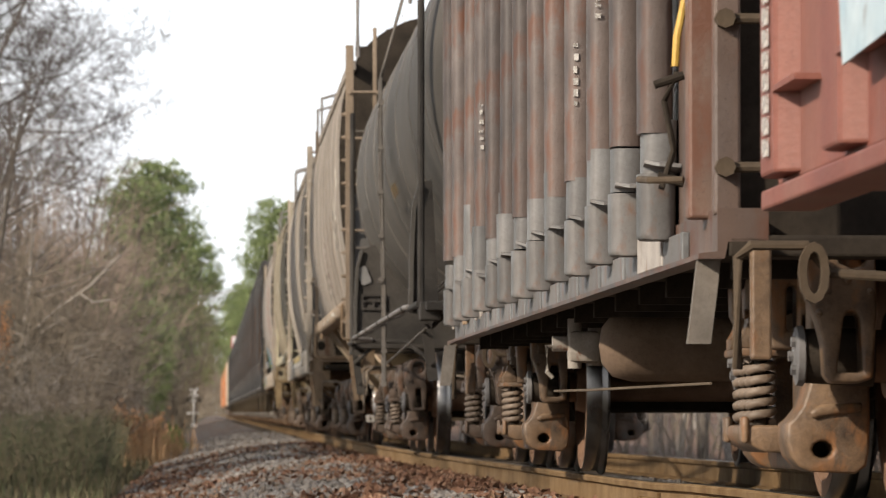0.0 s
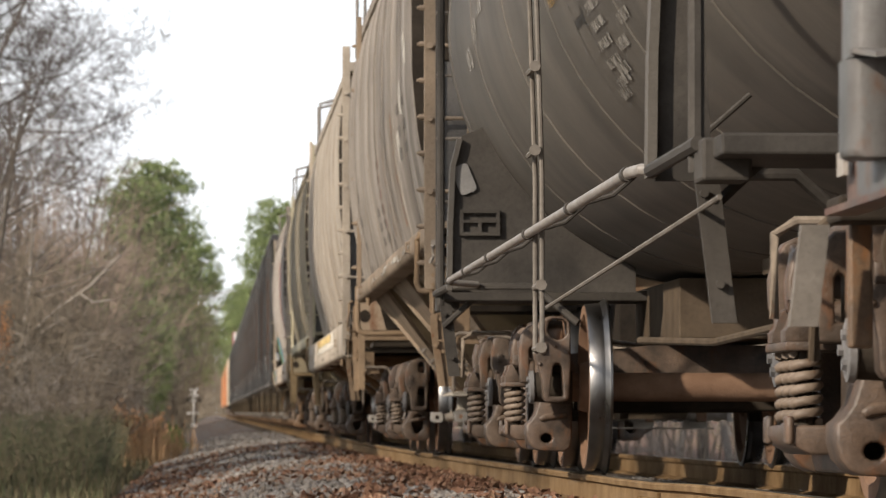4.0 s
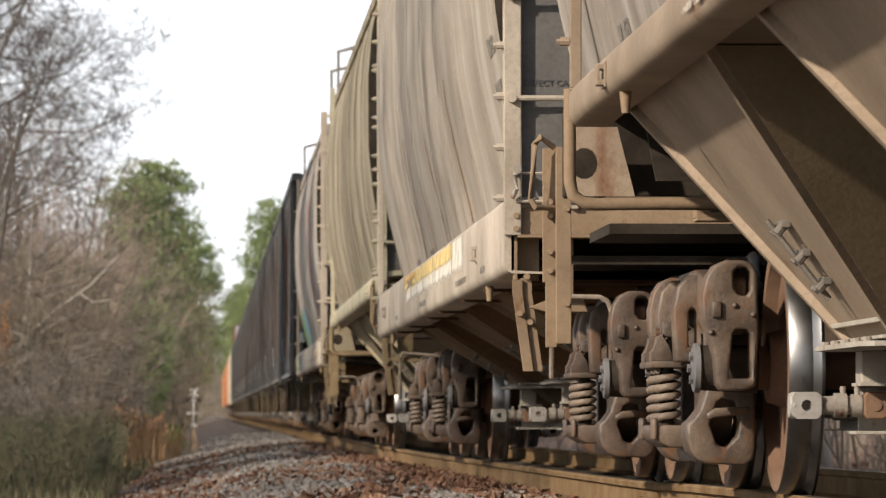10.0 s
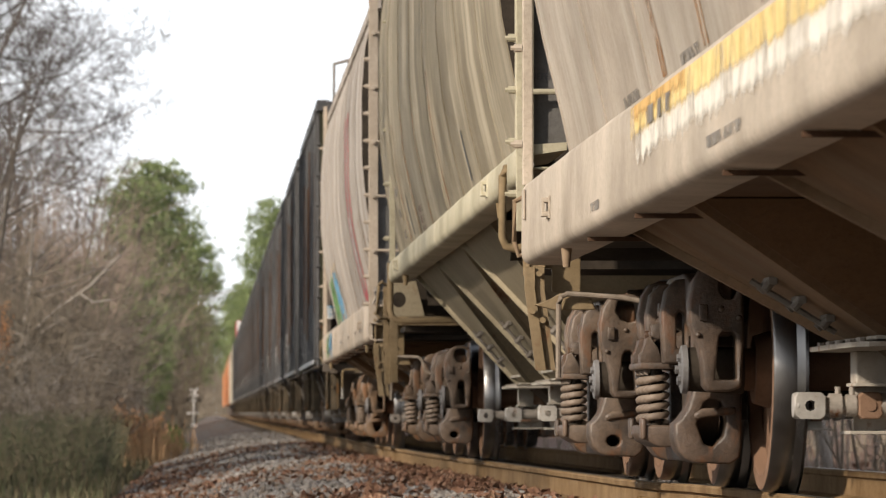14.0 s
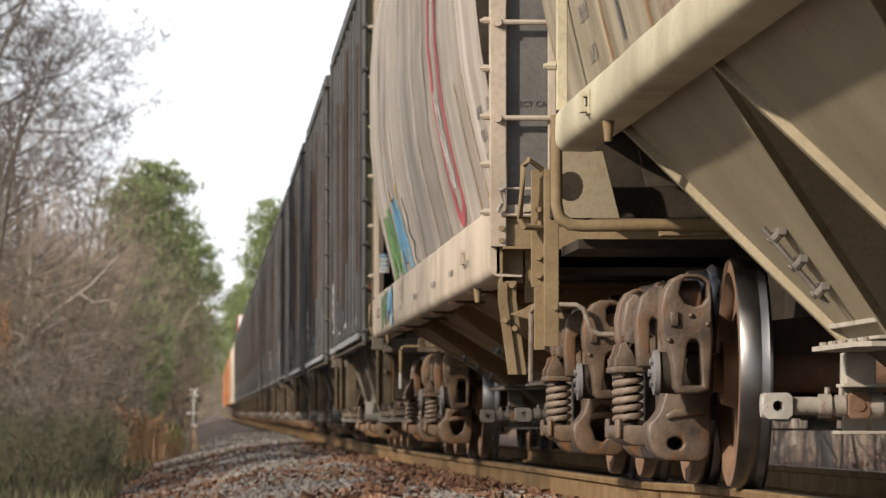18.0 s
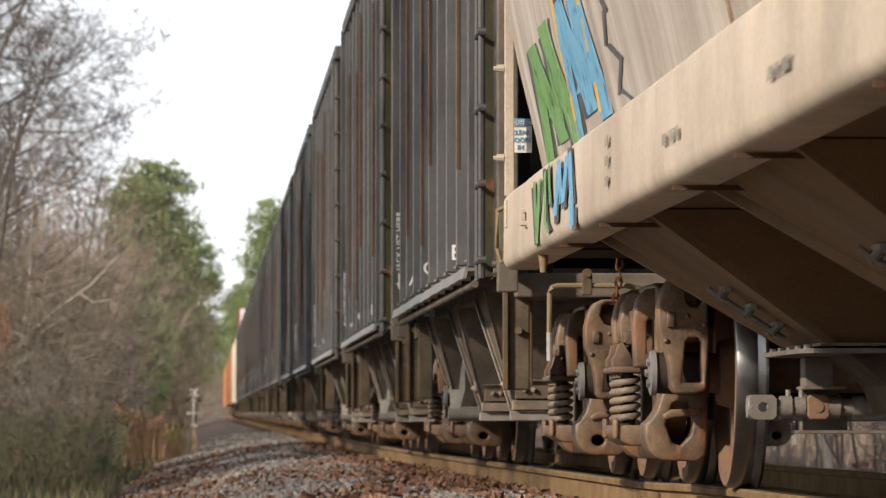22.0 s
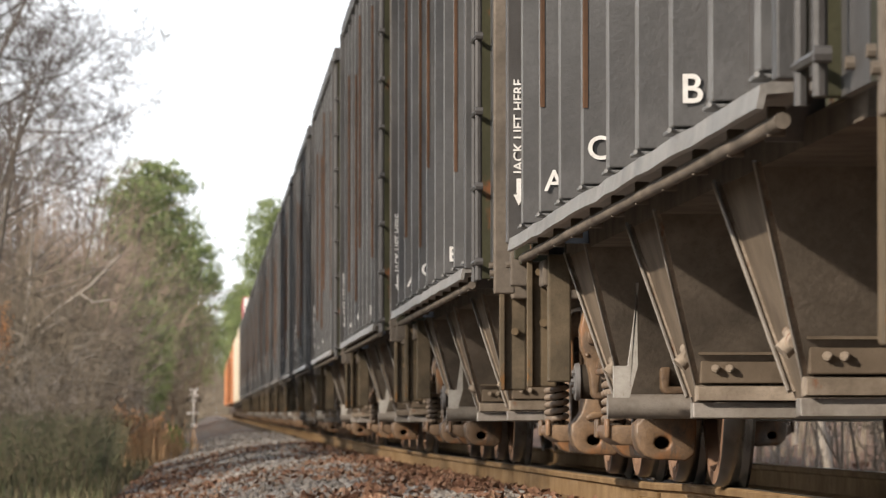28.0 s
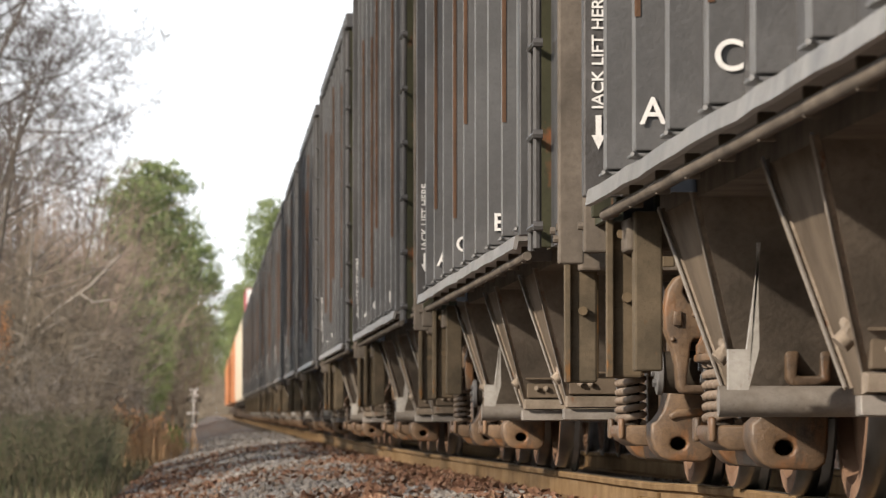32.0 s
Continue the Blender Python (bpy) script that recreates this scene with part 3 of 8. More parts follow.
tagged(joint, "rusty bolted joint bar on the side of the rail", "joint bar")
tie_bm = bmesh.new()
box(tie_bm, -1.3, 1.3, -0.115, 0.115, -0.36, -0.176, 0.012)
tie = part("sleeper", tie_bm, M["tie"])
tagged(tie, "weathered wooden railway sleeper bedded in ballast", "sleeper", "sleepers under the track")
tie.matrix_basis = pose(TX, 8.0, -0.004)
for i in range(1, 150):
    y = 8.0 + 0.53 * i
    copy_thing(tie, pose(TX + random.uniform(-0.03, 0.03), y, grade(y) - 0.004, 0, 0, random.uniform(-1, 1)))
bm = bmesh.new()
for i in range(150, 700):
    y = 8.0 + 0.53 * i
    box(bm, TX - 1.3, TX + 1.3, y - 0.115, y + 0.115, grade(y) - 0.36, grade(y) - 0.18)
tagged(part("far_sleepers", bm, M["tie"]), "rows of weathered wooden sleepers running into the distance", "sleepers", "", "stuff")


# ---- trucks ----
WHEEL_R = 0.472


def wheelset_mesh():
    bm = bmesh.new()
    for s in (-1, 1):
        prof = [(-0.832, 0.410), (-0.832, 0.463), (-0.822, 0.472), (-0.745, 0.476), (-0.728, 0.493), (-0.716, 0.502), (-0.704, 0.495), (-0.700, 0.470),
                (-0.700, 0.410), (-0.735, 0.390), (-0.722, 0.16), (-0.69, 0.135), (-0.69, 0.085), (-0.86, 0.085), (-0.86, 0.13), (-0.795, 0.15), (-0.785, 0.385)]
        lathe(bm, [(a * -s if s > 0 else a, r) for a, r in prof], 48)
    for f in bm.faces:
        r = sum(math.hypot(v.co.y, v.co.z) for v in f.verts) / 4
        if r > 0.464:
            f.material_index = 1
    cyl(bm, (-1.0, 0, 0), (1.0, 0, 0), 0.082, 16)
    return bm


def helix(bm, x, y, z0, z1, rad, wire, turns):
    pts = []
    n = int(turns * 14)
    for i in range(n + 1):
        a = 2 * math.pi * turns * i / n
        k = i / n
        pts.append((x + rad * math.cos(a), y + rad * math.sin(a), z0 + (z1 - z0) * k))
    tube(bm, pts, wire, 6)


def rounded(p0, p1, q0, q1, r, n=4):
    out = []
    for cx, cy, a0 in ((p1 - r, q1 - r, 0), (p0 + r, q1 - r, 90), (p0 + r, q0 + r, 180), (p1 - r, q0 + r, 270)):
        for i in range(n + 1):
            a = radians(a0 + 90 * i / n)
            out.append((cx + r * math.cos(a), cy + r * math.sin(a)))
    return out


def build_truck(car, material, y, first=None, style="round"):
    """A two-axle truck: bolster with side frames, springs, bearings, brake gear and wheelsets under it.
    style: whether the feet of its side frames have a small round hole or a tall six-sided one."""
    mt = M[material]
    bm = bmesh.new()
    prism(bm, [(-1.13, 0.50), (-1.13, 0.62), (-0.95, 0.66), (-0.4, 0.72), (0.4, 0.72), (0.95, 0.66), (1.13, 0.62), (1.13, 0.50), (0.6, 0.42), (-0.6, 0.42)], -0.20, 0.20, "y", 0.02)
    cyl(bm, (0, 0, 0.68), (0, 0, 0.84), 0.20, 20)
    truck = part("truck", bm, mt, car, "cast steel freight truck with coil springs", 40)
    truck.matrix_basis = pose(0, y, 0)
    hexed = style == "hex"
    head = [(-0.088, 0.41), (-0.094, 0.50), (-0.112, 0.575), (-0.140, 0.64), (-0.143, 0.73), (-0.126, 0.805), (-0.098, 0.848), (-0.055, 0.868), (0.01, 0.868), (0.044, 0.856), (0.063, 0.82), (0.068, 0.60), (0.056, 0.40), (0.01, 0.385), (-0.070, 0.385)]
    if hexed:
        upper = [(-0.025, 0.765), (-0.025, 0.825), (-0.008, 0.842), (0.022, 0.842), (0.038, 0.825), (0.038, 0.755), (0.025, 0.735), (-0.008, 0.738)]
        lower = [(-0.046, 0.43), (-0.028, 0.595), (-0.015, 0.612), (0.022, 0.612), (0.036, 0.595), (0.040, 0.43)]
        foot_hole = [(-0.068, 0.262), (-0.040, 0.345), (-0.018, 0.358), (0.026, 0.352), (0.048, 0.275), (0.036, 0.215), (-0.004, 0.172), (-0.042, 0.185)]
    else:
        upper = [(-0.067, 0.79), (-0.056, 0.836), (-0.030, 0.853), (0.020, 0.850), (0.044, 0.832), (0.048, 0.775), (0.026, 0.744), (-0.008, 0.735), (-0.045, 0.750)]
        lower = [(-0.054, 0.418), (-0.034, 0.583), (-0.022, 0.604), (0.004, 0.604), (0.016, 0.583), (0.026, 0.418)]
        foot_hole = [(-0.040 + 0.034 * math.cos(k * 0.628), 0.182 + 0.027 * math.sin(k * 0.628)) for k in range(10)]
    foot = [(-0.152, 0.262), (-0.154, 0.205), (-0.140, 0.160), (-0.112, 0.128), (-0.080, 0.112), (0.06, 0.105), (0.096, 0.13), (0.106, 0.18), (0.108, 0.44), (-0.070, 0.44), (-0.086, 0.37), (-0.104, 0.315), (-0.130, 0.280)]
    sp = brg = None
    for s in (-1, 1):
        # side frame: an arched casting with a spring opening and open ends
        bm = bmesh.new()
        outer = [(-1.10, 0.60), (-1.10, 0.80), (-1.02, 0.845), (-0.72, 0.79), (-0.50, 0.835), (-0.30, 0.86), (0.30, 0.86), (0.50, 0.835), (0.72, 0.79), (1.02, 0.845), (1.10, 0.80), (1.10, 0.60),
                 (0.76, 0.58), (0.70, 0.40), (0.50, 0.16), (0.36, 0.115), (-0.36, 0.115), (-0.50, 0.16), (-0.70, 0.40), (-0.76, 0.58)]
        holes = [rounded(-0.27, 0.27, 0.235, 0.76, 0.05), rounded(-0.62, -0.40, 0.42, 0.66, 0.05), rounded(0.40, 0.62, 0.42, 0.66, 0.05)]
        ring_prism(bm, outer, holes, -0.085, 0.03, "x")
        # the ends' faces, pierced by windows
        for e in (-1, 1):
            ring_prism(bm, head, [upper, lower], e * 1.03, e * 1.16, "y")
            ring_prism(bm, foot, [foot_hole], e * 0.44, e * 0.70, "y")
            # column guide standing out beside the springs
            ring_prism(bm, [(-0.168, 0.50), (-0.178, 0.70), (-0.160, 0.79), (-0.118, 0.832), (-0.04, 0.842), (0.0, 0.80), (0.0, 0.50)],
                       [[(-0.118, 0.56), (-0.118, 0.69), (-0.105, 0.71), (-0.085, 0.70), (-0.080, 0.56)]], e * 0.28, e * 0.40, "y")
        # raised pads, ribs and rivet heads
        for e in (-1, 1):
            box(bm, -0.105, -0.072, e * 1.158, e * 1.176, 0.655, 0.715, 0.004)
            prism(bm, [(-0.072, 0.275), (-0.045, 0.285), (0.08, 0.30), (0.085, 0.33), (-0.05, 0.322), (-0.085, 0.30)], e * 0.695, e * 0.716, "y")
            for xx, zz in ((-0.020, 0.700), (0.048, 0.665), (-0.108, 0.600)):
                cyl(bm, (xx, e * 1.15, zz), (xx, e * 1.172, zz), 0.012, 8)
        # spring seat and its lugs
        prism(bm, [(-0.243, 0.258), (-0.246, 0.222), (-0.225, 0.196), (-0.180, 0.170), (0.06, 0.170), (0.06, 0.258)], -0.30, 0.30, "y", 0.010)
        box(bm, -0.252, -0.228, -0.31, -0.22, 0.200, 0.286, 0.010)
        box(bm, -0.252, -0.228, 0.22, 0.31, 0.200, 0.286, 0.010)
        bmesh.ops.recalc_face_normals(bm, faces=bm.faces[:])
        sharp = [e for e in bm.edges if len(e.link_faces) == 2 and e.calc_face_angle(0.0) > 0.9]
        bmesh.ops.bevel(bm, geom=sharp, offset=0.013, offset_type="OFFSET", segments=2, profile=0.5, affect="EDGES", clamp_overlap=True)
        ob = part("side_frame", bm, mt, truck, "", 50)
        ob.matrix_basis = pose(s * 0.99, 0, 0, 0, 0, 0 if s < 0 else 180)
        # bolster end over the springs: plate, stepped block, wedge pockets
        bm = bmesh.new()
        box(bm, -0.250, 0.02, -0.26, 0.26, 0.480, 0.508, 0.008)
        for e in (-1, 1):
            prism(bm, [(-0.246, 0.508), (-0.246, 0.540), (-0.228, 0.556), (-0.222, 0.602), (-0.200, 0.612), (-0.182, 0.560), (-0.165, 0.545), (-0.160, 0.508)], e * 0.17 - 0.06, e * 0.17 + 0.06, "y", 0.006)
        prism(bm, [(-0.190, 0.508), (-0.190, 0.585), (-0.165, 0.60), (-0.165, 0.665), (-0.140, 0.675), (-0.135, 0.735), (-0.105, 0.76), (-0.06, 0.78), (0.0, 0.77), (0.0, 0.508)], -0.15, 0.15, "y", 0.010)
        box(bm, -0.200, -0.120, -0.215, -0.165, 0.600, 0.660, 0.006)
        box(bm, -0.172, -0.105, -0.225, -0.150, 0.690, 0.745, 0.006)
        for yy in (-0.10, 0.10):
            cyl(bm, (-0.16, yy, 0.62), (-0.20, yy, 0.62), 0.02, 8)
        ob = part("spring_cap", bm, mt, truck, "", 35)
        ob.matrix_basis = pose(s * 0.99, 0, 0, 0, 0, 0 if s < 0 else 180)
        for yy, row in ((-0.18, 1.168), (0.0, 1.168), (0.18, 1.168)):
            if sp is None:
                bm = bmesh.new()
                helix(bm, 0, 0, 0.266, 0.472, 0.0395, 0.0150, 5.5)
                cyl(bm, (0, 0, 0.255), (0, 0, 0.482), 0.022, 10)
                for f in bm.faces[-12:]:
                    f.material_index = 1
                sp = part("spring", bm, [M["spring"], M["dark"]], truck, "dusty coil spring", 60)
                sp.matrix_basis = pose(s * row, yy, 0)
            else:
                again(sp, truck, pose(s * row, yy, 0, 0, 0, 40 * yy))
        for yy in (-0.889, 0.889):
            bm = bmesh.new()
            lathe(bm, [(-1.142, 0.0), (-1.142, 0.078), (-1.138, 0.092), (-1.118, 0.095), (-1.112, 0.084), (-0.90, 0.095), (-0.90, 0.0)], 24, (0, 0, WHEEL_R), False)
            for k in range(3):
                a = 2 * math.pi * k / 3
                cyl(bm, (-1.140, 0.05 * math.cos(a), WHEEL_R + 0.05 * math.sin(a)), (-1.156, 0.05 * math.cos(a), WHEEL_R + 0.05 * math.sin(a)), 0.018, 6)
            box(bm, -1.07, -0.91, -0.11, 0.11, WHEEL_R + 0.085, 0.60, 0.01)
            if brg is None:
                for f in bm.faces:
                    if all(v.co.x > -1.117 for v in f.verts):
                        f.material_index = 1
                brg = part("bearing", bm, [M["bearing"], M["dark"]], truck, "bearing with a pale blue-grey end cap", 40)
                brg.matrix_basis = pose(0, yy, 0, 0, 0, 0 if s < 0 else 180)
            else:
                bm.free()
                again(brg, truck, pose(0, yy, 0, 0, 0, 0 if s < 0 else 180))
    # brake beams
    for e in (-1, 1):
        bm = bmesh.new()
        box(bm, -0.85, 0.85, -0.04, 0.04, 0.34, 0.44, 0.01)
        for s in (-1, 1):
            prism(bm, [(-0.05, 0.28), (0.09, 0.30), (0.06, 0.62), (-0.05, 0.62)], s * 0.76 - 0.06, s * 0.76 + 0.06, "x")
        ob = part("brake_beam", bm, M["dark"], truck)
        ob.matrix_basis = pose(0, e * 0.36, 0, 0, 0, 0 if e > 0 else 180)
    ws = []
    for yy in (-0.889, 0.889):
        if first is None:
            first = part("wheelset", wheelset_mesh(), [M["wheel"], M["tread"]], truck, "steel wheelset with rusty faces and polished treads", 40)
            w = first
        else:
            w = again(first, truck, Matrix.Identity(4))
        w.matrix_basis = pose(0, yy, WHEEL_R)
        ws.append((w, yy))
    return truck, ws, first


M["spring"] = mat("dusty_spring_steel", (0.085, 0.060, 0.042), (0.225, 0.168, 0.122), 0.6, scale=9.0, dust=0.2, rust=0.2, rust_col=(0.16, 0.085, 0.04))
M["bearing"] = mat("bearing_cap_paint", (0.075, 0.080, 0.088), (0.150, 0.160, 0.176), 0.6, scale=9.0, dust=0.4, per_ob=0.2)
TRAIN = []          # (car, time at which its middle passes the camera's plane, wheelsets)
SHARED = {}


def add_trucks(car, tc, material, style="round"):
    ws = []
    for y in (-tc / 2, tc / 2):
        key = (material, style)
        if key in SHARED:
            src = SHARED[key]
            t = src.copy()
            scene.collection.objects.link(t)
            t.parent = car
            t.matrix_basis = pose(0, y, 0)
            for c in src.children:
                k = c.copy()
                scene.collection.objects.link(k)
                k.parent = t
                if k.name.startswith("wheelset"):
                    ws.append((k, k.matrix_basis.translation.y))
        else:
            t, w, _ = build_truck(car, material, y, None, style)
            SHARED[key] = t
            ws += w
    return ws


def coupler(car, half, y_from):
    for e in (-1, 1):
        bm = bmesh.new()
        box(bm, -0.09, 0.09, y_from, half - 0.28, 0.78, 0.94, 0.02)
        box(bm, -0.14, 0.14, half - 0.30, half - 0.02, 0.74, 1.00, 0.03)
        box(bm, -0.15, -0.06, half - 0.05, half + 0.09, 0.74, 1.00, 0.03)
        ob = part("coupler", bm, M["under"], car)
        ob.matrix_basis = pose(0, 0, 0, 0, 0, 0 if e > 0 else 180)
        bm = bmesh.new()
        tube(bm, [(-0.25, half - 0.5, 0.84), (-0.25, half - 0.25, 0.70), (-0.22, half, 0.52), (-0.18, half + 0.02, 0.50)], 0.028, 8)
        ob = part("brake_hose", bm, M["dark"], car)
        ob.matrix_basis = pose(0, 0, 0, 0, 0, 0 if e > 0 else 180)


# ---- black coal hoppers ----
def word(body, size, material, parent, m, label="", depth=0.003):
    """Raised lettering turned into a mesh, lying in its own x-z plane and facing -y."""
    cu = bpy.data.curves.new("lettering", "FONT")
    cu.body, cu.size, cu.extrude, cu.align_x, cu.offset = body, size, depth, "CENTER", size * 0.012
    tmp = bpy.data.objects.new("lettering", cu)
    me = bpy.data.meshes.new_from_object(tmp)
    bpy.data.objects.remove(tmp)
    me.materials.clear()
    me.materials.append(material)
    ob = new("lettering", me)
    ob.parent = parent
    ob.matrix_basis = m
    if label:
        tagged(ob, label)
    return ob


SIDE = pose(0, 0, 0, 90, 0, -90)   # text facing -x


def row_of(ob, parent, poses):
    """Repeat a part on its own mesh at each pose; the first pose is its own."""
    ob.matrix_basis = poses[0]
    for m in poses[1:]:
        again(ob, parent, m)


def bay(name, car, side_mat, face_mat, top, bot, zt, zb, ut, ub, label=""):
    """A hopper bay: a box tapering from the sill down to its outlet; painted side sheets, slope sheets fore and aft in
    darker colours that hold their shade.
    """
    bm = bmesh.new()
    (ya, yb), (yc, yd) = top, bot
    loft(bm, [[(-ut, ya, zt), (ut, ya, zt), (ut, yb, zt), (-ut, yb, zt)], [(-ub, yc, zb), (ub, yc, zb), (ub, yd, zb), (-ub, yd, zb)]])
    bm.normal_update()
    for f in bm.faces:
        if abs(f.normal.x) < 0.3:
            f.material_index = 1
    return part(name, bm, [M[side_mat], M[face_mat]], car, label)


def flip(s):
    return 0 if s < 0 else 180


def coal_hopper():
    car = thing("coal_hopper_car", "black ribbed steel coal hopper car with brown dust below", "railcar", "coal hopper cars of the train")
    H = 6.93
    RIBS = [-4.40 + 1.1375 * k for k in range(9)]
    bounds = (4.75, 1.62, -1.51)
    for s in (-1, 1):
        q = flip(s)
        bm = bmesh.new()
        box(bm, s * 1.49, s * 1.51, -4.9, 5.25, 1.06, 4.20)
        side = part("side_sheet", bm, M["coal"], car)
        w = 0.07
        bm = bmesh.new()
        prism(bm, [(-0.10, -w), (-0.10, w), (0.0, w + 0.012), (0.0, -w - 0.012)], 1.125, 4.16, "z", 0.006)
        # outer rib faces are paler: wear, plus side light put into the colour
        for f in bm.faces:
            if f.normal.x < -0.5 or all(v.co.x < -0.09 for v in f.verts):
                f.material_index = 1
        rib = part("rib", bm, [M["coal"], M["coal_edge"]], side)
        row_of(rib, side, [pose(s * 1.505, y, 0, 0, 0, q) for y in RIBS])
        bm = bmesh.new()
        prism(bm, [(-0.103, -w - 0.004), (-0.098, -w - 0.006), (-0.085, -w - 0.006), (-0.085, -w), (-0.103, -w + 0.010)], 1.35, 3.45, "z")
        streak = part("rust_streak", bm, M["rust_streak"], side, "orange-brown rust streak down the rib")
        row_of(streak, side, [pose(s * 1.505, RIBS[k], dz, 0, 0, q) for k, dz in ((1, 0.3), (4, 0.5), (5, 0.05), (7, 0.2))])
        bm = bmesh.new()
        box(bm, s * 1.62, s * 1.47, -5.5, 5.6, 4.16, 4.30, 0.012)
        part("top_chord", bm, M["coal"], car)
        # side sill: a worn sloping flange, dented along its lip, over a round pipe
        bm = bmesh.new()
        rnd_ = random.Random(3)
        secs = []
        for k in range(25):
            y = -4.72 + k * 9.75 / 24
            d, e_ = rnd_.uniform(-0.006, 0.006), rnd_.uniform(-0.003, 0.004)
            secs.append([(s * (1.50), y, 1.115), (s * (1.638 + d), y, 1.072 + e_), (s * (1.648 + d), y, 1.016 + e_), (s * (1.632 + d), y, 1.012 + e_), (s * 1.62, y, 1.05), (s * 1.50, y, 1.06)])
        loft(bm, secs)
        part("side_sill", bm, M["coal_light"], car, "worn bare-edged side sill")
        bm = bmesh.new()
        cyl(bm, (s * 1.585, -4.75, 0.985), (s * 1.585, 4.95, 0.985), 0.020, 12)
        part("pipe", bm, M["coal_dusty"], car, "", 40)
        bm = bmesh.new()
        box(bm, -0.016, 0.03, -0.010, 0.010, -0.024, 0.05, 0.004)
        cl = part("pipe_clamp", bm, M["coal_dusty"], car)
        row_of(cl, car, [pose(s * 1.578, -4.5 + 0.93 * k, 0.985, 0, 0, q) for k in range(10)])
        bm = bmesh.new()
        box(bm, -0.115, 0.0, -0.085, 0.085, 0.0, 0.012, 0.004)
        cyl(bm, (-0.10, -0.09, 0.006), (-0.115, -0.11, 0.008), 0.008, 6)
        ct = part("sill_cleat", bm, M["coal_edge"], side)
        row_of(ct, side, [pose(s * 1.505, y, 1.105, 0, 0, q) for y in RIBS])
        for i, b in enumerate(bounds):
            # folded strips along the bay's edges, a clevis at the foot
            o = Vector((s * 0.022, 0, -0.006))
            for dt, db, wt, wb, nm in ((0.02, -0.28, 0.060, 0.036, "strap"), (-1.12, -0.70, 0.042, 0.030, "strap")):
                bm = bmesh.new()
                A, B = Vector((s * 1.40, b + dt, 1.0)), Vector((s * 1.205, b + db, 0.36))
                loft(bm, [[A, A + Vector((0, -wt, 0)), A + Vector((0, -wt, 0)) + o, A + o], [B, B + Vector((0, -wb, 0)), B + Vector((0, -wb, 0)) + o, B + o]])
                st_ = part(nm, bm, M["strap"], car, "dust-covered steel strap")
                if s > 0:
                    continue
                bm = bmesh.new()
                tube(bm, [A + Vector((s * 0.022, -wt - 0.004, 0)), B + Vector((s * 0.022, -wb - 0.004, 0))], 0.006, 6)
                part("worn_edge", bm, M["gate_worn"], st_, "bare worn edge of the strap")
            bm = bmesh.new()
            c = Vector((s * 1.255, b - 0.62, 0.50))
            cyl(bm, c + Vector((0, -0.10, 0.0)), c + Vector((0, 0.06, 0.03)), 0.020, 10)
            cyl(bm, c + Vector((-0.03, -0.03, -0.03)), c + Vector((0.03, -0.02, 0.03)), 0.028, 10)
            part("clevis", bm, M["strap"], car, "", 40)
        # bright scraped plate beside the last bay's pipe
        bm = bmesh.new()
        prism(bm, [(s * 1.30, 0.37), (s * 1.235, 0.37), (s * 1.20, 0.50), (s * 1.205, 0.84), (s * 1.195, 0.84), (s * 1.24, 0.50), (s * 1.30, 0.50)], 3.62, 3.66, "y")
        part("gate_plate", bm, M["gate"], car, "bright scraped gate plate")
        for e in (-1, 1):
            # corner: posts, ladder, jacking post below
            yp = 5.25 if e > 0 else -5.05
            bm = bmesh.new()
            box(bm, s * 1.64, s * 1.48, yp - 0.05, yp + 0.05, 1.06, 4.2, 0.006)
            part("corner_post", bm, M["coal"], car)
            bm = bmesh.new()
            box(bm, s * 1.585, s * 1.50, yp + e * 0.30 - 0.03, yp + e * 0.30 + 0.03, 1.0, 4.2, 0.005)
            box(bm, s * 1.52, s * 1.50, min(yp, yp + e * 0.3), max(yp, yp + e * 0.3), 1.0, 4.2)
            part("corner_plate", bm, M["coal_green"], car, "moss-stained corner plate")
            if s * e > 0:
                for yy in (0.16, 0.50):
                    bm = bmesh.new()
                    tube(bm, [(s * 1.595, yp + e * yy, 0.99), (s * 1.595, yp + e * yy, 4.1)], 0.018, 8)
                    part("ladder_rail", bm, M["coal"], car, "", 40)
                bm = bmesh.new()
                cyl(bm, (0, -0.02, 0), (0, 0.38, 0), 0.013, 6)
                cyl(bm, (-0.01, -0.03, 0), (0.03, -0.03, 0), 0.020, 8)
                rg = part("rung", bm, M["coal"], car)
                row_of(rg, car, [pose(s * 1.605, yp + e * 0.33 + (-0.18 if s < 0 else 0.18), 1.08 + 0.38 * k, 0, 0, q) for k in range(8)])
            # mossy end panel, gusset and outer post
            ya, yb = sorted((yp + e * 0.3, e * 5.85))
            bm = bmesh.new()
            box(bm, s * 1.525, s * 1.50, ya, yb, 1.0, 4.15)
            part("end_panel", bm, M["coal"], car)
            bm = bmesh.new()
            prism(bm, [(e * 5.85, 1.0), (e * 6.25, 1.0), (e * 6.22, 1.12), (e * 5.98, 1.55), (e * 5.85, 1.60)], s * 1.50, s * 1.52, "x")
            part("end_gusset", bm, M["coal_green"], car, "moss-stained triangular gusset")
            bm = bmesh.new()
            box(bm, s * 1.56, s * 1.46, e * 6.28 - 0.05, e * 6.28 + 0.05, 0.90, 4.1, 0.008)
            part("outer_post", bm, M["coal_dusty"], car, "dusty outer post")
            bm = bmesh.new()
            cyl(bm, (0, 0, 0), (-0.02, 0, 0), 0.016, 8)
            bl = part("bolt", bm, M["coal_dusty"], car)
            row_of(bl, car, [pose(s * 1.525, e * 5.95, 1.06, 0, 0, q), pose(s * 1.56, e * 6.28, 1.0, 0, 0, q), pose(s * 1.525, e * 5.6, 1.06, 0, 0, q)])
            bm = bmesh.new()
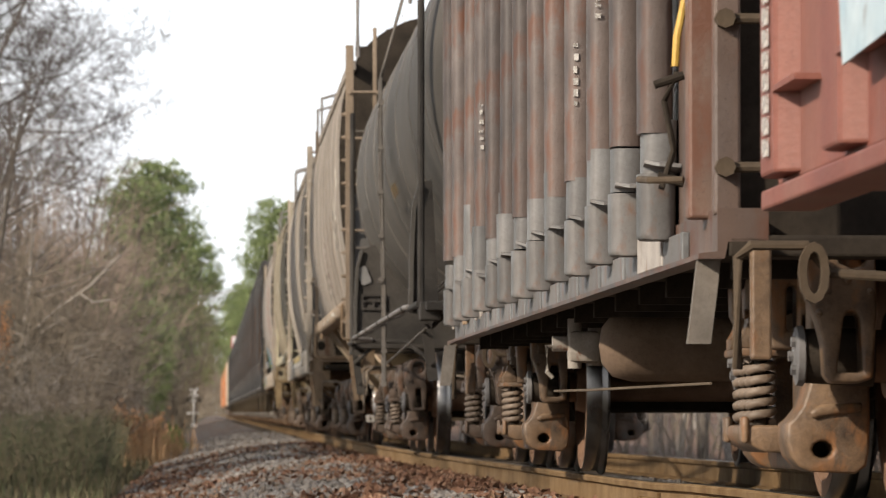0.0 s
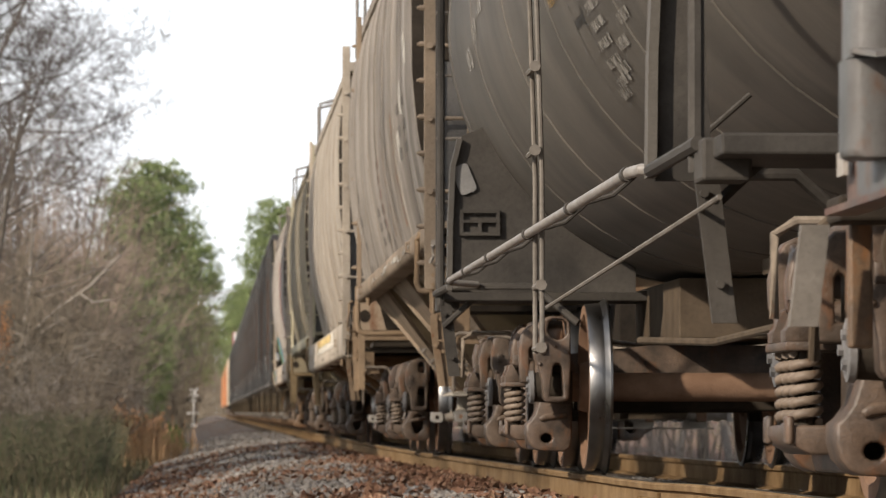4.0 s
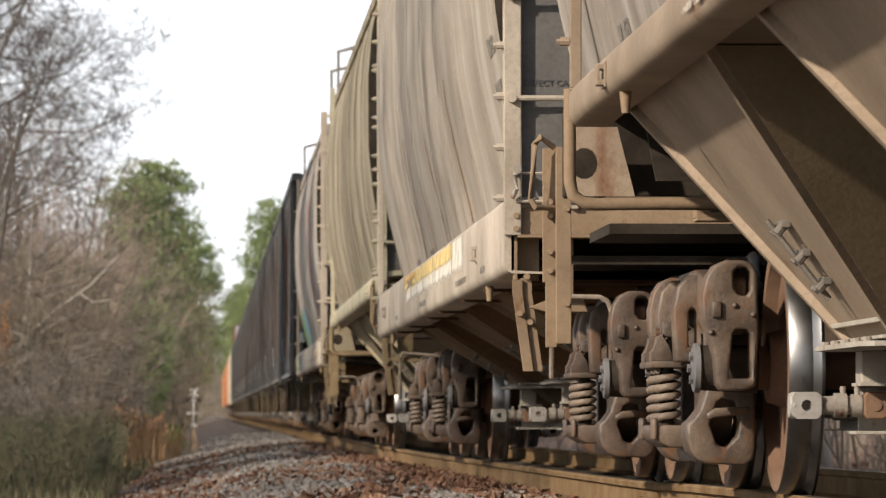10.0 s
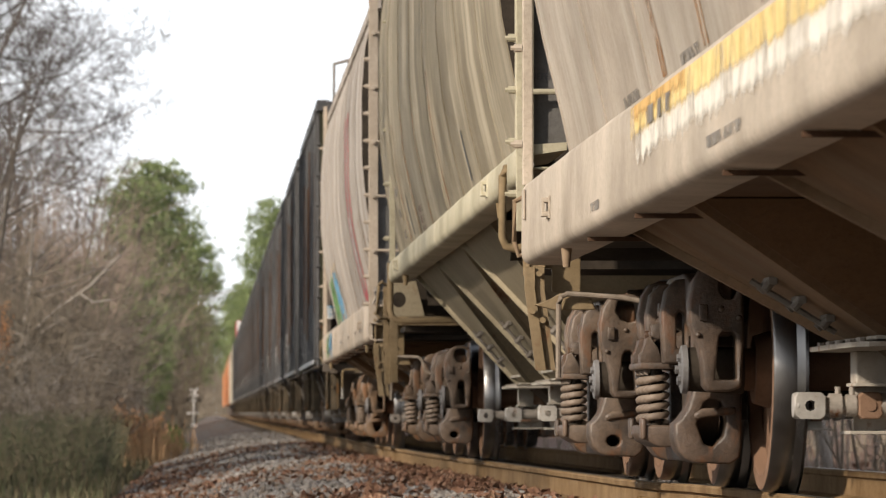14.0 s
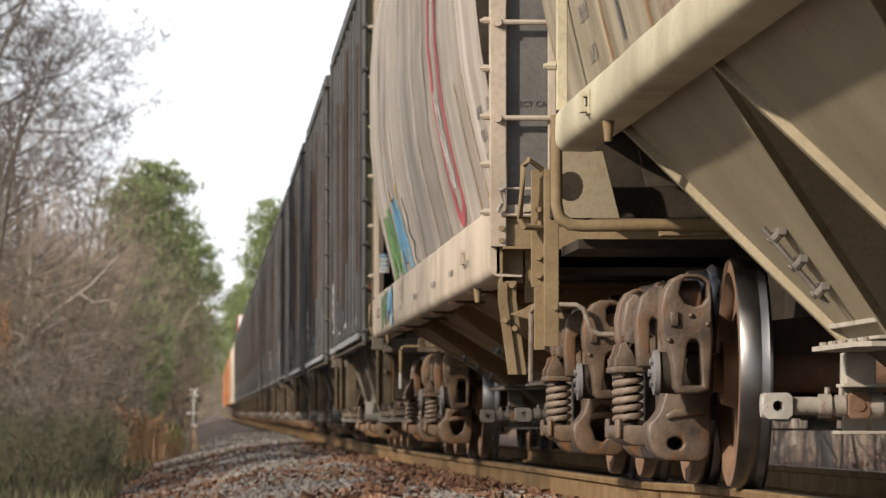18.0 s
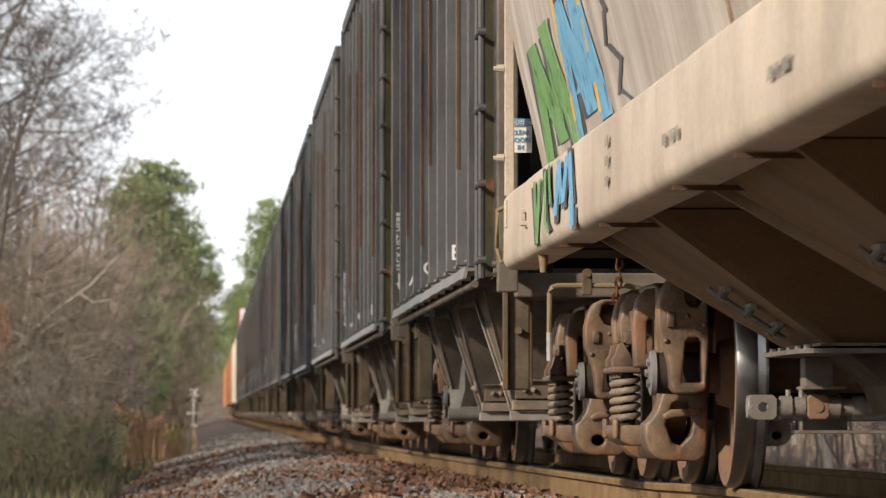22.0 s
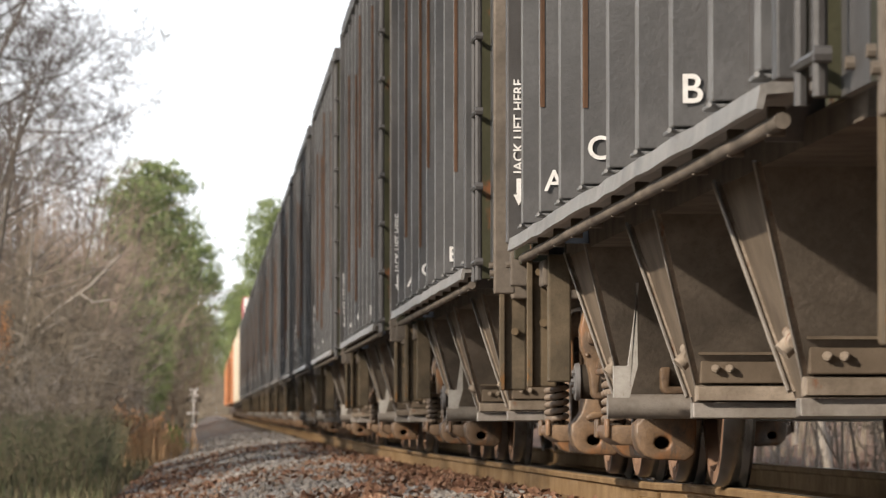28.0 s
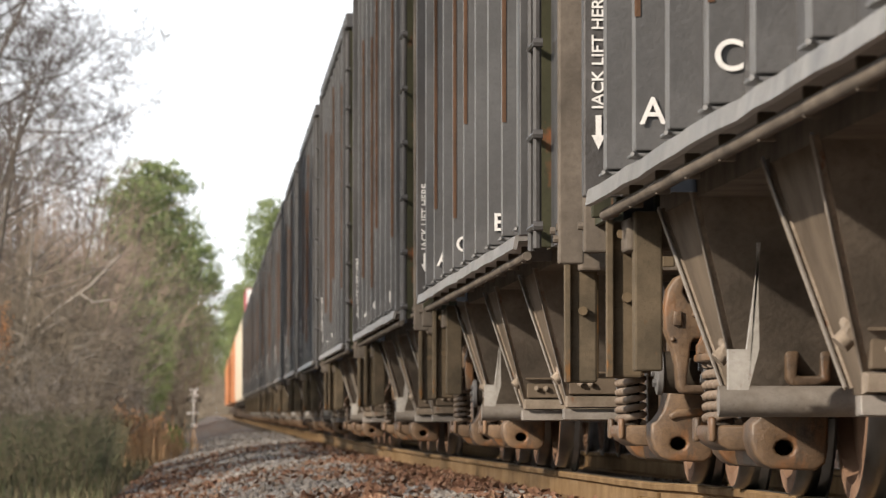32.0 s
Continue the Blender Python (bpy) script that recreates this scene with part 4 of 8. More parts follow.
            box(bm, s * 1.50, s * 1.38, e * 5.88 - 0.10, e * 5.88 + 0.10, 0.43, 1.0, 0.010)
            box(bm, s * 1.515, s * 1.49, e * 5.88 - 0.13, e * 5.88 - 0.08, 0.43, 1.03, 0.004)
            part("jacking_post", bm, M["post_brown"], car, "brown dusty jacking post")
            bm = bmesh.new()
            cyl(bm, (0, 0, 0), (0, -0.032, 0), 0.019, 8)
            rv = part("rivet", bm, M["post_brown"], car)
            row_of(rv, car, [pose(s * u, e * 5.88 - 0.10, z) for u, z in ((1.40, 0.95), (1.46, 0.95), (1.44, 0.72))])
            bm = bmesh.new()
            box(bm, s * 1.44, s * 1.34, e * 5.50 - 0.06, e * 5.50 + 0.06, 0.45, 1.02, 0.008)
            part("end_bracket", bm, M["post_brown"], car)
    for i, b in enumerate(bounds):
        bay("hopper_bay", car, "strap_dark", "coal_dusty", (b - 1.18, b + 0.02), (b - 0.72, b - 0.26), 1.0, 0.34, 1.40, 1.20, "dusty black hopper bay tapering to its door")
        yf = b - 0.80
        if i == 0:
            bm = bmesh.new()
            cyl(bm, (-1.30, yf - 0.02, 0.335), (1.30, yf - 0.02, 0.335), 0.052, 14)
            part("gate_pipe", bm, M["gate_worn"], car, "scraped round gate pipe", 40)
            continue
        # the door's forward beam: bolted flange, lip, and a bare lower edge
        bm = bmesh.new()
        box(bm, -1.225, 1.225, yf - 0.02, yf + 0.06, 0.405, 0.505, 0.005)
        box(bm, -1.235, 1.235, yf - 0.05, yf + 0.06, 0.505, 0.514)
        part("door_beam", bm, M["strap_dark"], car)
        bm = bmesh.new()
        prism(bm, [(yf + 0.06, 0.40), (yf - 0.07, 0.392), (yf - 0.07, 0.345), (yf + 0.06, 0.338)], -1.24, 1.24, "x", 0.004)
        part("door_lip", bm, M["strap"], car, "dust-caked door lip")
        bm = bmesh.new()
        prism(bm, [(yf + 0.06, 0.336), (yf - 0.03, 0.336), (yf - 0.05, 0.285), (yf + 0.06, 0.28)], -1.255, 1.255, "x", 0.004)
        part("door_edge", bm, M["gate_worn"], car, "scraped lower door edge")
        bm = bmesh.new()
        cyl(bm, (0, 0, 0), (0, -0.022, 0), 0.014, 8)
        cyl(bm, (0, -0.022, 0), (0, -0.032, 0), 0.008, 8)
        bolt = part("bolt", bm, M["strap"], car)
        row_of(bolt, car, [pose(u, yf - 0.02, 0.457) for u in (-1.175, -1.125, -0.86, -0.81, -0.60, 0.86, 1.175)])
    for e in (-1, 1):
        bm = bmesh.new()
        loft(bm, [[(-1.5, e * 4.95, 4.1), (1.5, e * 4.95, 4.1), (1.5, e * 4.98, 4.1), (-1.5, e * 4.98, 4.1)],
                  [(-1.5, e * 4.95, 2.3), (1.5, e * 4.95, 2.3), (1.5, e * 4.98, 2.3), (-1.5, e * 4.98, 2.3)],
                  [(-1.5, e * 3.6, 1.0), (1.5, e * 3.6, 1.0), (1.5, e * 3.63, 1.0), (-1.5, e * 3.63, 1.0)]])
        part("end_sheet", bm, M["coal"], car)
        bm = bmesh.new()
        box(bm, -1.46, 1.46, min(e * 5.5, e * 6.1), max(e * 5.5, e * 6.1), 0.88, 1.0, 0.012)
        part("end_sill", bm, M["coal_dusty"], car)
        bm = bmesh.new()
        box(bm, -1.5, 1.5, min(e * 5.52, e * 5.6), max(e * 5.52, e * 5.6), 4.1, 4.28, 0.01)
        part("end_chord", bm, M["coal"], car)
        bm = bmesh.new()
        box(bm, -0.06, 0.06, -0.05, 0.05, 1.0, 4.12, 0.006)
        ep = part("end_post", bm, M["coal_green"], car)
        row_of(ep, car, [pose(x, e * 5.55, 0) for x in (-1.3, -0.45, 0.45, 1.3)])
    for e in (-1, 1):
        bm = bmesh.new()
        ye = e * 6.55
        tube(bm, [(e * 1.325, ye, 0.70), (e * 1.325, ye, 0.89), (e * 1.312, ye, 0.918), (e * 1.28, ye, 0.925), (e * 0.95, ye, 0.925), (e * 0.85, ye, 0.90), (e * 0.2, ye + e * 0.15, 0.82)], 0.013, 8)
        rod = part("uncoupling_rod", bm, M["end_olive"], car, "bent uncoupling rod with a cream grip", 40)
        bm = bmesh.new()
        cyl(bm, (e * 1.325, ye, 0.565), (e * 1.325, ye, 0.70), 0.0145, 8)
        part("grip", bm, M["gate"], rod, "cream-painted grip")
        bm = bmesh.new()
        box(bm, e * 1.17, e * 1.12, ye - 0.02, ye + 0.03, 0.88, 0.985, 0.006)
        cyl(bm, (e * 1.145, ye - 0.03, 0.985), (e * 1.145, ye + 0.03, 0.985), 0.022, 8)
        part("rod_keeper", bm, M["post_brown"], car)
        bm = bmesh.new()
        for k in range(14):
            zc, a_ = 1.18 - 0.040 * k, math.pi / 2 * (k % 2)
            ring_ = [(0.016 * math.cos(b_ * 0.785), 0.030 * math.sin(b_ * 0.785)) for b_ in range(9)]
            tube(bm, [(e * (1.00 + 0.01 * math.sin(k)) + p_ * math.cos(a_), ye + 0.05 * e + p_ * math.sin(a_), zc + r_) for p_, r_ in ring_], 0.0065, 6)
        part("chain", bm, M["chain_rust"], car, "rusty hanging chain")
    bm = bmesh.new()
    box(bm, -0.33, 0.33, -6.3, 6.3, 0.70, 1.0, 0.01)
    part("centre_sill", bm, M["dark"], car)
    bm = bmesh.new()
    box(bm, -1.40, 1.40, -4.9, 4.9, 0.985, 1.06)
    part("floor_sheet", bm, M["coal_dusty"], car)
    coupler(car, H, 6.0)
    # white stencils on the forward faces of ribs and post
    for ch, k, u, z in (("B", 2, 1.552, 1.195), ("C", 5, 1.552, 1.215), ("A", 7, 1.552, 1.21)):
        word(ch, 0.12, M["white"], car, pose(-u, RIBS[k] - 0.086, z) @ pose(0, 0, 0, 90), "white stencilled letter")
    word("JACK LIFT HERE", 0.060, M["white"], car, pose(-1.570, 5.196, 1.575) @ pose(0, 0, 0, 90) @ pose(0, 0, 0, 0, 0, 90), "white stencilled words JACK LIFT HERE")
    bm = bmesh.new()
    prism(bm, [(-0.010, 1.345), (-0.010, 1.275), (-0.024, 1.275), (0.0, 1.225), (0.024, 1.275), (0.010, 1.275), (0.010, 1.345)], -0.002, 0.002, "y")
    a = part("arrow", bm, M["white"], car, "white stencilled arrow pointing down")
    a.matrix_basis = pose(-1.588, 5.196, 0)
    return car


M["chain_rust"] = mat("chain_rust", (0.12, 0.05, 0.022), (0.20, 0.088, 0.036), 0.85, scale=12.0)
M["strap"] = mat("dust_caked_steel", (0.125, 0.100, 0.076), (0.33, 0.272, 0.215), 0.8, scale=7.0, dust=0.2, rust=0.15)
M["strap_dark"] = mat("thin_dust_on_black_steel", (0.056, 0.042, 0.030), (0.130, 0.100, 0.073), 0.85, scale=5.0, dust=0.25)
M["gate_dark"] = mat("sooty_gate_steel", (0.075, 0.066, 0.056), (0.17, 0.152, 0.132), 0.65, scale=6.0, rust=0.2, dust=0.2)
M["gate_worn"] = mat("scraped_gate_pipe", (0.10, 0.085, 0.07), (0.26, 0.24, 0.22), 0.5, scale=3.0, dust=0.2)
M["post_brown"] = mat("rust_and_dust_post", (0.068, 0.055, 0.038), (0.140, 0.108, 0.072), 0.8, scale=4.0, streak=0.3, streak_col=(0.19, 0.12, 0.055), rust=0.25, rust_col=(0.17, 0.085, 0.032))


# ---- covered hoppers ----
SHELL = ((1.0, 1.30), (1.3, 1.36), (1.6, 1.425), (1.9, 1.50), (2.2, 1.56), (2.6, 1.60), (3.2, 1.605), (3.6, 1.575), (3.9, 1.51), (4.15, 1.38), (4.35, 1.17), (4.50, 0.82), (4.58, 0.30))


def shell_u(z):
    for (a, ua), (b, ub) in zip(SHELL, SHELL[1:]):
        if a <= z <= b:
            return ua + (ub - ua) * (z - a) / (b - a)
    return 1.3


def covered_hopper(label, half, tc, paint, sill_paint, sheet, end_paint, sill_z, ends, bay_half, hole=True, face="sheet_brown", top_half=None, su=1.60, gate_d=0.40, tip=0.91):
    dull = sill_paint == "cream"
    gate_m, shaft_m = (M["gate_dark"], M["gate_worn"]) if dull else (M["gate_pale"], M["gate"])
    car = thing("covered_hopper_car", label, "railcar", "covered hopper cars of the train")
    mp, ms, me = M[paint], M[sill_paint], M[end_paint]
    b0, b1 = ends[0] + 1.2, ends[1] + (1.2 if hole else -0.1)     # the shell's two ends
    bm_, body = (b0 + b1) / 2, (b1 - b0) / 2
    s0, s1 = sill_z
    zs = [s1 - 0.04 + (4.58 - s1 + 0.04) * (i / 30) for i in range(31)]
    prof = [(shell_u(z), z) for z in zs]
    bm = bmesh.new()
    ring = [(-x, z) for x, z in prof] + [(x, z) for x, z in prof[::-1]]
    loft(bm, [[(x, y, z) for x, z in ring] for y in np.linspace(b0, b1, 9)])
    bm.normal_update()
    # the shell's end caps go near-black, as the deep shade between cars
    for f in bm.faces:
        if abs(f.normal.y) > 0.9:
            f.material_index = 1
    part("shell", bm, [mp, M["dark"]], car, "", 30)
    # weld seams following the bulge
    for k in range(9):
        y = b0 + 0.03 + k * (2 * body - 0.06) / 8
        for s in (-1, 1):
            bm = bmesh.new()
            out = [(s * (x + 0.006), z) for x, z in prof[:-4]] + [(s * (x - 0.03), z) for x, z in prof[-5::-1]]
            prism(bm, out, y - 0.018, y + 0.018, "y")
            part("seam", bm, mp, car)
    for s in (-1, 1):
        bm = bmesh.new()
        x, z = shell_u(3.98), 3.98
        box(bm, s * (x + 0.05), s * (x - 0.03), b0 - 0.3, b1 + 0.3, z - 0.05, z + 0.05, 0.01)
        part("roof_rail", bm, mp, car)
    bm = bmesh.new()
    box(bm, -0.35, 0.35, b0 - 0.3, b1 + 0.3, 4.66, 4.70)
    part("roof_walkway", bm, M["pipe"], car)
    bm = bmesh.new()
    box(bm, -0.30, 0.30, -0.03, 0.03, 4.56, 4.66)
    rb = part("walkway_bracket", bm, M["pipe"], car)
    row_of(rb, car, [pose(0, y, 0) for y in np.linspace(b0, b1, 10)])
    for y in np.linspace(bm_ - body * 0.8, bm_ + body * 0.8, 4):
        bm = bmesh.new()
        cyl(bm, (0.0, y, 4.56), (0.0, y, 4.69), 0.28, 16)
        part("hatch", bm, mp, car)
    for s in (-1, 1):
        q = flip(s)
        bm = bmesh.new()
        rnd_ = random.Random(int(half * 100))
        secs = []
        for y in np.linspace(ends[0], ends[1], 27):
            d = rnd_.uniform(-0.003, 0.003)
            secs.append([(s * (u_ + d), y, z) for u_, z in ((1.34, s1 + 0.015), (su - 0.015, s1), (su, s1 - 0.025), (su + 0.002, s0 + 0.05), (su - 0.002, s0 + 0.028), (su - 0.014, s0 + 0.010), (su - 0.035, s0), (1.42, s0 - 0.002), (1.42, s0 + 0.008), (su - 0.03, s0 + 0.014), (su - 0.03, s1 - 0.05), (1.34, s1 - 0.02))])
        loft(bm, secs)
        part("side_sill", bm, ms, car, "", 50)
        yl, yt = ends
        # leading end: wide stile, ladder, card board, channel beam, bent step, uncoupling rod
        bm = bmesh.new()
        box(bm, s * (su + 0.005), s * (su - 0.075), yl - 0.035, yl - 0.005, 1.13, 4.12, 0.005)
        box(bm, s * (su + 0.005), s * (su - 0.008), yl - 0.005, yl + 0.07, s1 + 0.01, 4.12, 0.003)
        part("ladder_stile", bm, ms, car, "wide pale angle stile of the end ladder")
        bm = bmesh.new()
        box(bm, s * 1.295, s * 1.255, yl - 0.03, yl + 0.0, 1.25, 4.3, 0.005)
        part("ladder_rail", bm, ms, car)
        bm = bmesh.new()
        cyl(bm, (-0.005, 0, 0), (0.30, 0, 0), 0.013, 8)
        cyl(bm, (0.0, 0.02, 0), (0.0, -0.02, 0), 0.022, 8)
        cyl(bm, (0.29, 0.02, 0), (0.29, -0.02, 0), 0.022, 8)
        rg = part("rung", bm, ms, car)
        row_of(rg, car, [pose(s * (su - 0.03), yl - 0.045, 1.76 + 0.47 * k, 0, 0, q) for k in range(5)])
        bm = bmesh.new()
        cyl(bm, (0, 0, 0), (0.36, 0, 0), 0.007, 6)
        rg = part("wire_rung", bm, ms, car)
        row_of(rg, car, [pose(s * (su - 0.05), yl - 0.03, 1.415, 0, 0, q), pose(s * (su - 0.05), yl - 0.04, 1.285, 0, 0, q)])
        bm = bmesh.new()
        tube(bm, [(s * (su - 0.05), yl - 0.045, 1.42), (s * (su - 0.045), yl - 0.075, 1.40), (s * (su - 0.05), yl - 0.075, 1.34), (s * (su - 0.03), yl - 0.06, 1.30)], 0.012, 8)
        cyl(bm, (s * (su - 0.055), yl - 0.03, 1.43), (s * (su - 0.055), yl - 0.07, 1.43), 0.020, 10)
        part("lever_hook", bm, M["gate_dull"], car, "pale worn lever on the ladder stile", 40)
        bm = bmesh.new()
        cyl(bm, (0.0, 0, 0), (-0.035, 0, 0), 0.018, 8)
        cyl(bm, (-0.035, 0, 0), (-0.05, 0, 0), 0.011, 6)
        kb = part("rung_bolt", bm, ms, car, "", 40)
        row_of(kb, car, [pose(s * (su + 0.004), yl - 0.015, 1.30 + 0.235 * k, 0, 0, q) for k in range(10)])
        bm = bmesh.new()
        box(bm, s * (su - 0.08), s * 1.04, yl + 0.02, yl + 0.035, s1 - 0.02, 2.6)
        part("card_board", bm, M["board"], car, "dark grey card board")
        if s < 0:
            word("DEFECT CARD", 0.040, M["spray_dark"], car, pose(-1.375, yl + 0.0185, 1.82) @ pose(0, 0, 0, 90), "small black words DEFECT CARD", 0.002)
        bz = min(s0 - 0.03, 0.97)
        bm = bmesh.new()
        box(bm, s * (su - 0.06), s * (su - 0.045), yl + 0.0, yl + 0.12, bz, 1.13, 0.003)
        box(bm, s * (su - 0.06), s * (su - 0.13), yl + 0.01, yl + 0.12, bz, bz + 0.008, 0.002)
        box(bm, s * (su - 0.06), s * (su - 0.165), yl + 0.10, yl + 0.115, bz, 1.13)
        part("end_pocket", bm, me, car, "open pocket at the corner of the end sill")
        bm = bmesh.new()
        for o_, t_ in ((0.0, 0.0), (0.045, 0.02)):
            loft(bm, [[(s * (u_ - o_), yl - 0.02 + t_, z), (s * (u_ - o_ - 0.045), yl - 0.02 + t_, z), (s * (u_ - o_ - 0.045), yl + 0.012 + t_, z), (s * (u_ - o_), yl + 0.012 + t_, z)] for u_, z in ((su - 0.035, bz), (su - 0.035, 0.87), (su - 0.05, 0.76), (su - 0.085, 0.505))])
        part("step_strap", bm, me, car, "bent steel step strap")
        bm = bmesh.new()
        cyl(bm, (0, 0.0, 0), (0, -0.035, 0), 0.014, 8)
        rv = part("rivet", bm, me, car)
        row_of(rv, car, [pose(s * (su - u_), yl - 0.01, z) for u_, z in ((0.068, 0.77), (0.115, 0.73), (0.05, 1.16), (0.05, 1.22), (0.10, 0.94))])
        bm = bmesh.new()
        box(bm, s * 1.40, s * 1.27, yl + 0.10, yl + 0.13, 0.86, 1.14, 0.004)
        part("draft_plate", bm, me, car)
        yr = yl - 0.16
        bm = bmesh.new()
        prism(bm, [(s * 1.495, 0.795), (s * 1.42, 0.825), (s * 1.375, 0.850), (s * 1.345, 0.835), (s * 1.24, 0.83), (s * 1.22, 0.775), (s * 1.40, 0.772)], yr + 0.03, yr + 0.07, "y", 0.006)
        part("rod_bracket", bm, me, car)
        bm = bmesh.new()
        if hole:
            run = [(1.29, 0.842), (1.10, 0.828), (0.9, 0.79), (0.3, 0.74)]
        else:
            run = [(1.17, 0.842), (1.135, 0.825), (1.12, 0.79), (1.10, 0.725), (1.06, 0.70), (0.2, 0.70)]
        tube(bm, [(s * u_, yr + (0.0 if u_ > 0.5 else -0.2), z) for u_, z in [(1.39, 0.47), (1.388, 0.80), (1.378, 0.832), (1.35, 0.845)] + run], 0.0125, 8)
        part("uncoupling_rod", bm, M["strap"], car, "pale bent uncoupling rod", 40)
        # trailing end
        bm = bmesh.new()
        box(bm, s * (su - 0.005), s * (su - 0.05), yt + 0.0, yt + 0.03, s1, 4.12, 0.005)
        part("corner_post", bm, ms, car)
        bm = bmesh.new()
        tube(bm, [(s * 1.20, yt, 1.34), (s * 1.20, yt, 4.4)], 0.018, 6)
        part("ladder_rail", bm, ms, car)
        for k in range(6):
            again(kb, car, pose(s * (su - 0.003), yt + 0.015, s1 + 0.18 + 0.42 * k, 0, 0, q))
        yq = yt + 1.75
        if hole:
            # pierced gusset, round end rail, walkway edge, riveted step post, long grab iron
            bm = bmesh.new()
            zg = s0 - 0.115
            out = [(s * (su - 0.035), s0 + 0.03), (s * (su - 0.035), s0 - 0.245), (s * 1.265, s0 - 0.245), (s * 1.335, s0 + 0.03)]
            ring_prism(bm, out, [[(s * (1.467 + 0.056 * math.cos(a * 0.4488)), zg + 0.062 * math.sin(a * 0.4488)) for a in range(14)]], yt + 0.52, yt + 0.55, "y")
            part("gusset", bm, M[sheet] if hole else ms, car, "pale gusset plate pierced by a round hole")
            bm = bmesh.new()
            yg = yt + 0.22
            tube(bm, [(s * (su - 0.02), yg, s0 + 0.16), (s * (su - 0.02), yg, s0 - 0.20), (s * (su - 0.032), yg, s0 - 0.255), (s * (su - 0.075), yg, s0 - 0.285), (s * (su - 0.13), yg, s0 - 0.29), (s * 0.2, yg, s0 - 0.275)], 0.025, 10)
            part("end_rail", bm, me, car, "thick round rail bent across the car's end", 50)
            bm = bmesh.new()
            box(bm, s * 1.40, s * 0.1, yt + 0.30, yt + 0.85, s0 - 0.285, s0 - 0.255, 0.006)
            part("walkway", bm, M["under"], car)
            # added near-black box that keeps the hole in the gusset dark
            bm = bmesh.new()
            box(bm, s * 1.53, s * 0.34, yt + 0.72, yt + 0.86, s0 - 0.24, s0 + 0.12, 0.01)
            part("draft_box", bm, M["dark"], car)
            bm = bmesh.new()
            box(bm, s * 1.486, s * 1.428, yq - 0.008, yq + 0.008, 0.60, s0 + 0.02, 0.003)
            box(bm, s * 1.492, s * 1.480, yq - 0.008, yq + 0.07, 0.60, s0 + 0.02, 0.003)
            box(bm, s * 1.545, s * 1.487, yq + 0.055, yq + 0.07, 0.86, s0 + 0.02, 0.003)
            box(bm, s * 1.535, s * 1.487, yq + 0.02, yq + 0.035, 0.585, 0.86, 0.003)
            part("step_post", bm, me, car, "riveted step post hanging below the sill")
            bm = bmesh.new()
            cyl(bm, (0, 0.02, 0), (0, -0.03, 0), 0.013, 8)
            rv = part("rivet", bm, me, car)
            row_of(rv, car, [pose(s * u_, yy, z) for u_, yy, z in ((1.515, yq + 0.05, 1.20), (1.515, yq + 0.05, 1.14), (1.515, yq + 0.05, 0.99), (1.515, yq + 0.05, 0.91), (1.447, yq - 0.01, 1.17), (1.447, yq - 0.01, 0.77))])
            bm = bmesh.new()
            tube(bm, [(s * 1.50, yq + 0.02, s0 + 0.02), (s * 1.56, yq - 0.02, s0 + 0.06), (s * 1.585, yq - 0.02, s0 + 0.03), (s * 1.600, yq - 0.02, s0 - 0.20), (s * 1.58, yq - 0.02, s0 - 0.235), (s * 1.50, yq + 0.03, s0 - 0.235)], 0.014, 8)
            part("grab_iron", bm, me, car, "", 40)
            # a large hand hold on the leading corner, with a triangular step plate
            bm = bmesh.new()
            yh = yl + 0.75
            tube(bm, [(s * (su - 0.05), yh, s0 + 0.11), (s * (su + 0.005), yh, s0 + 0.10), (s * (su + 0.02), yh, s0 + 0.06), (s * (su + 0.02), yh, s0 - 0.22), (s * (su + 0.005), yh, s0 - 0.262), (s * (su - 0.035), yh, s0 - 0.275), (s * (su - 0.11), yh, s0 - 0.265)], 0.020, 10)
            part("hand_hold", bm, me, car, "bent round hand hold at the corner", 50)
            bm = bmesh.new()
            prism(bm, [(s * (su - 0.03), s0 - 0.02), (s * (su - 0.03), s0 - 0.42), (s * (su - 0.10), s0 - 0.50), (s * (su - 0.13), s0 - 0.34), (s * (su - 0.20), s0 - 0.22), (s * (su - 0.20), s0 - 0.10)], yl + 0.03, yl + 0.045, "y")
            part("step_plate", bm, me, car)
        else:
            bm = bmesh.new()
            yh = yt + 0.03
            tube(bm, [(s * (su - 0.03), yh, s1 - 0.04), (s * (su + 0.03), yh, s1 - 0.07), (s * (su + 0.03), yh, s0 + 0.10), (s * (su + 0.01), yh, s0 + 0.04), (s * (su - 0.03), yh, s0 + 0.05)], 0.012, 8)
            part("hand_hold", bm, me, car, "", 40)
            bm = bmesh.new()
            box(bm, s * (su + 0.012), s * (su + 0.002), yt - 0.30, yt - 0.22, s1 - 0.16, s1 - 0.03, 0.004)
            part("corner_plate", bm, ms, car)
        if not hole:
            bm = bmesh.new()
            box(bm, -0.52, 0.0, -0.012, 0.012, -0.012, 0.004)
            sb = part("seam_bar", bm, M["rust_streak"], car, "dark rusty seam under the sill")
            row_of(sb, car, [pose(s * 1.04 if s < 0 else 1.04 + 0.52, y, s0 - 0.008) for y in (5.6, 3.6, 0.84, -0.94, -3.65, -5.8)])
        for y in (yl + 2.1, yt - 2.0):
            bm = bmesh.new()
            cyl(bm, (s * (su - 0.05), y, s0 - 0.075), (s * (su - 0.05), y, s0), 0.014, 10, 0.022)
            part("drain_stub", bm, me, car, "", 40)
            bm = bmesh.new()
            zm = (s0 + s1) / 2
            box(bm, s * su, s * (su + 0.008), y + 0.20, y + 0.34, zm - 0.045, zm + 0.045, 0.002)
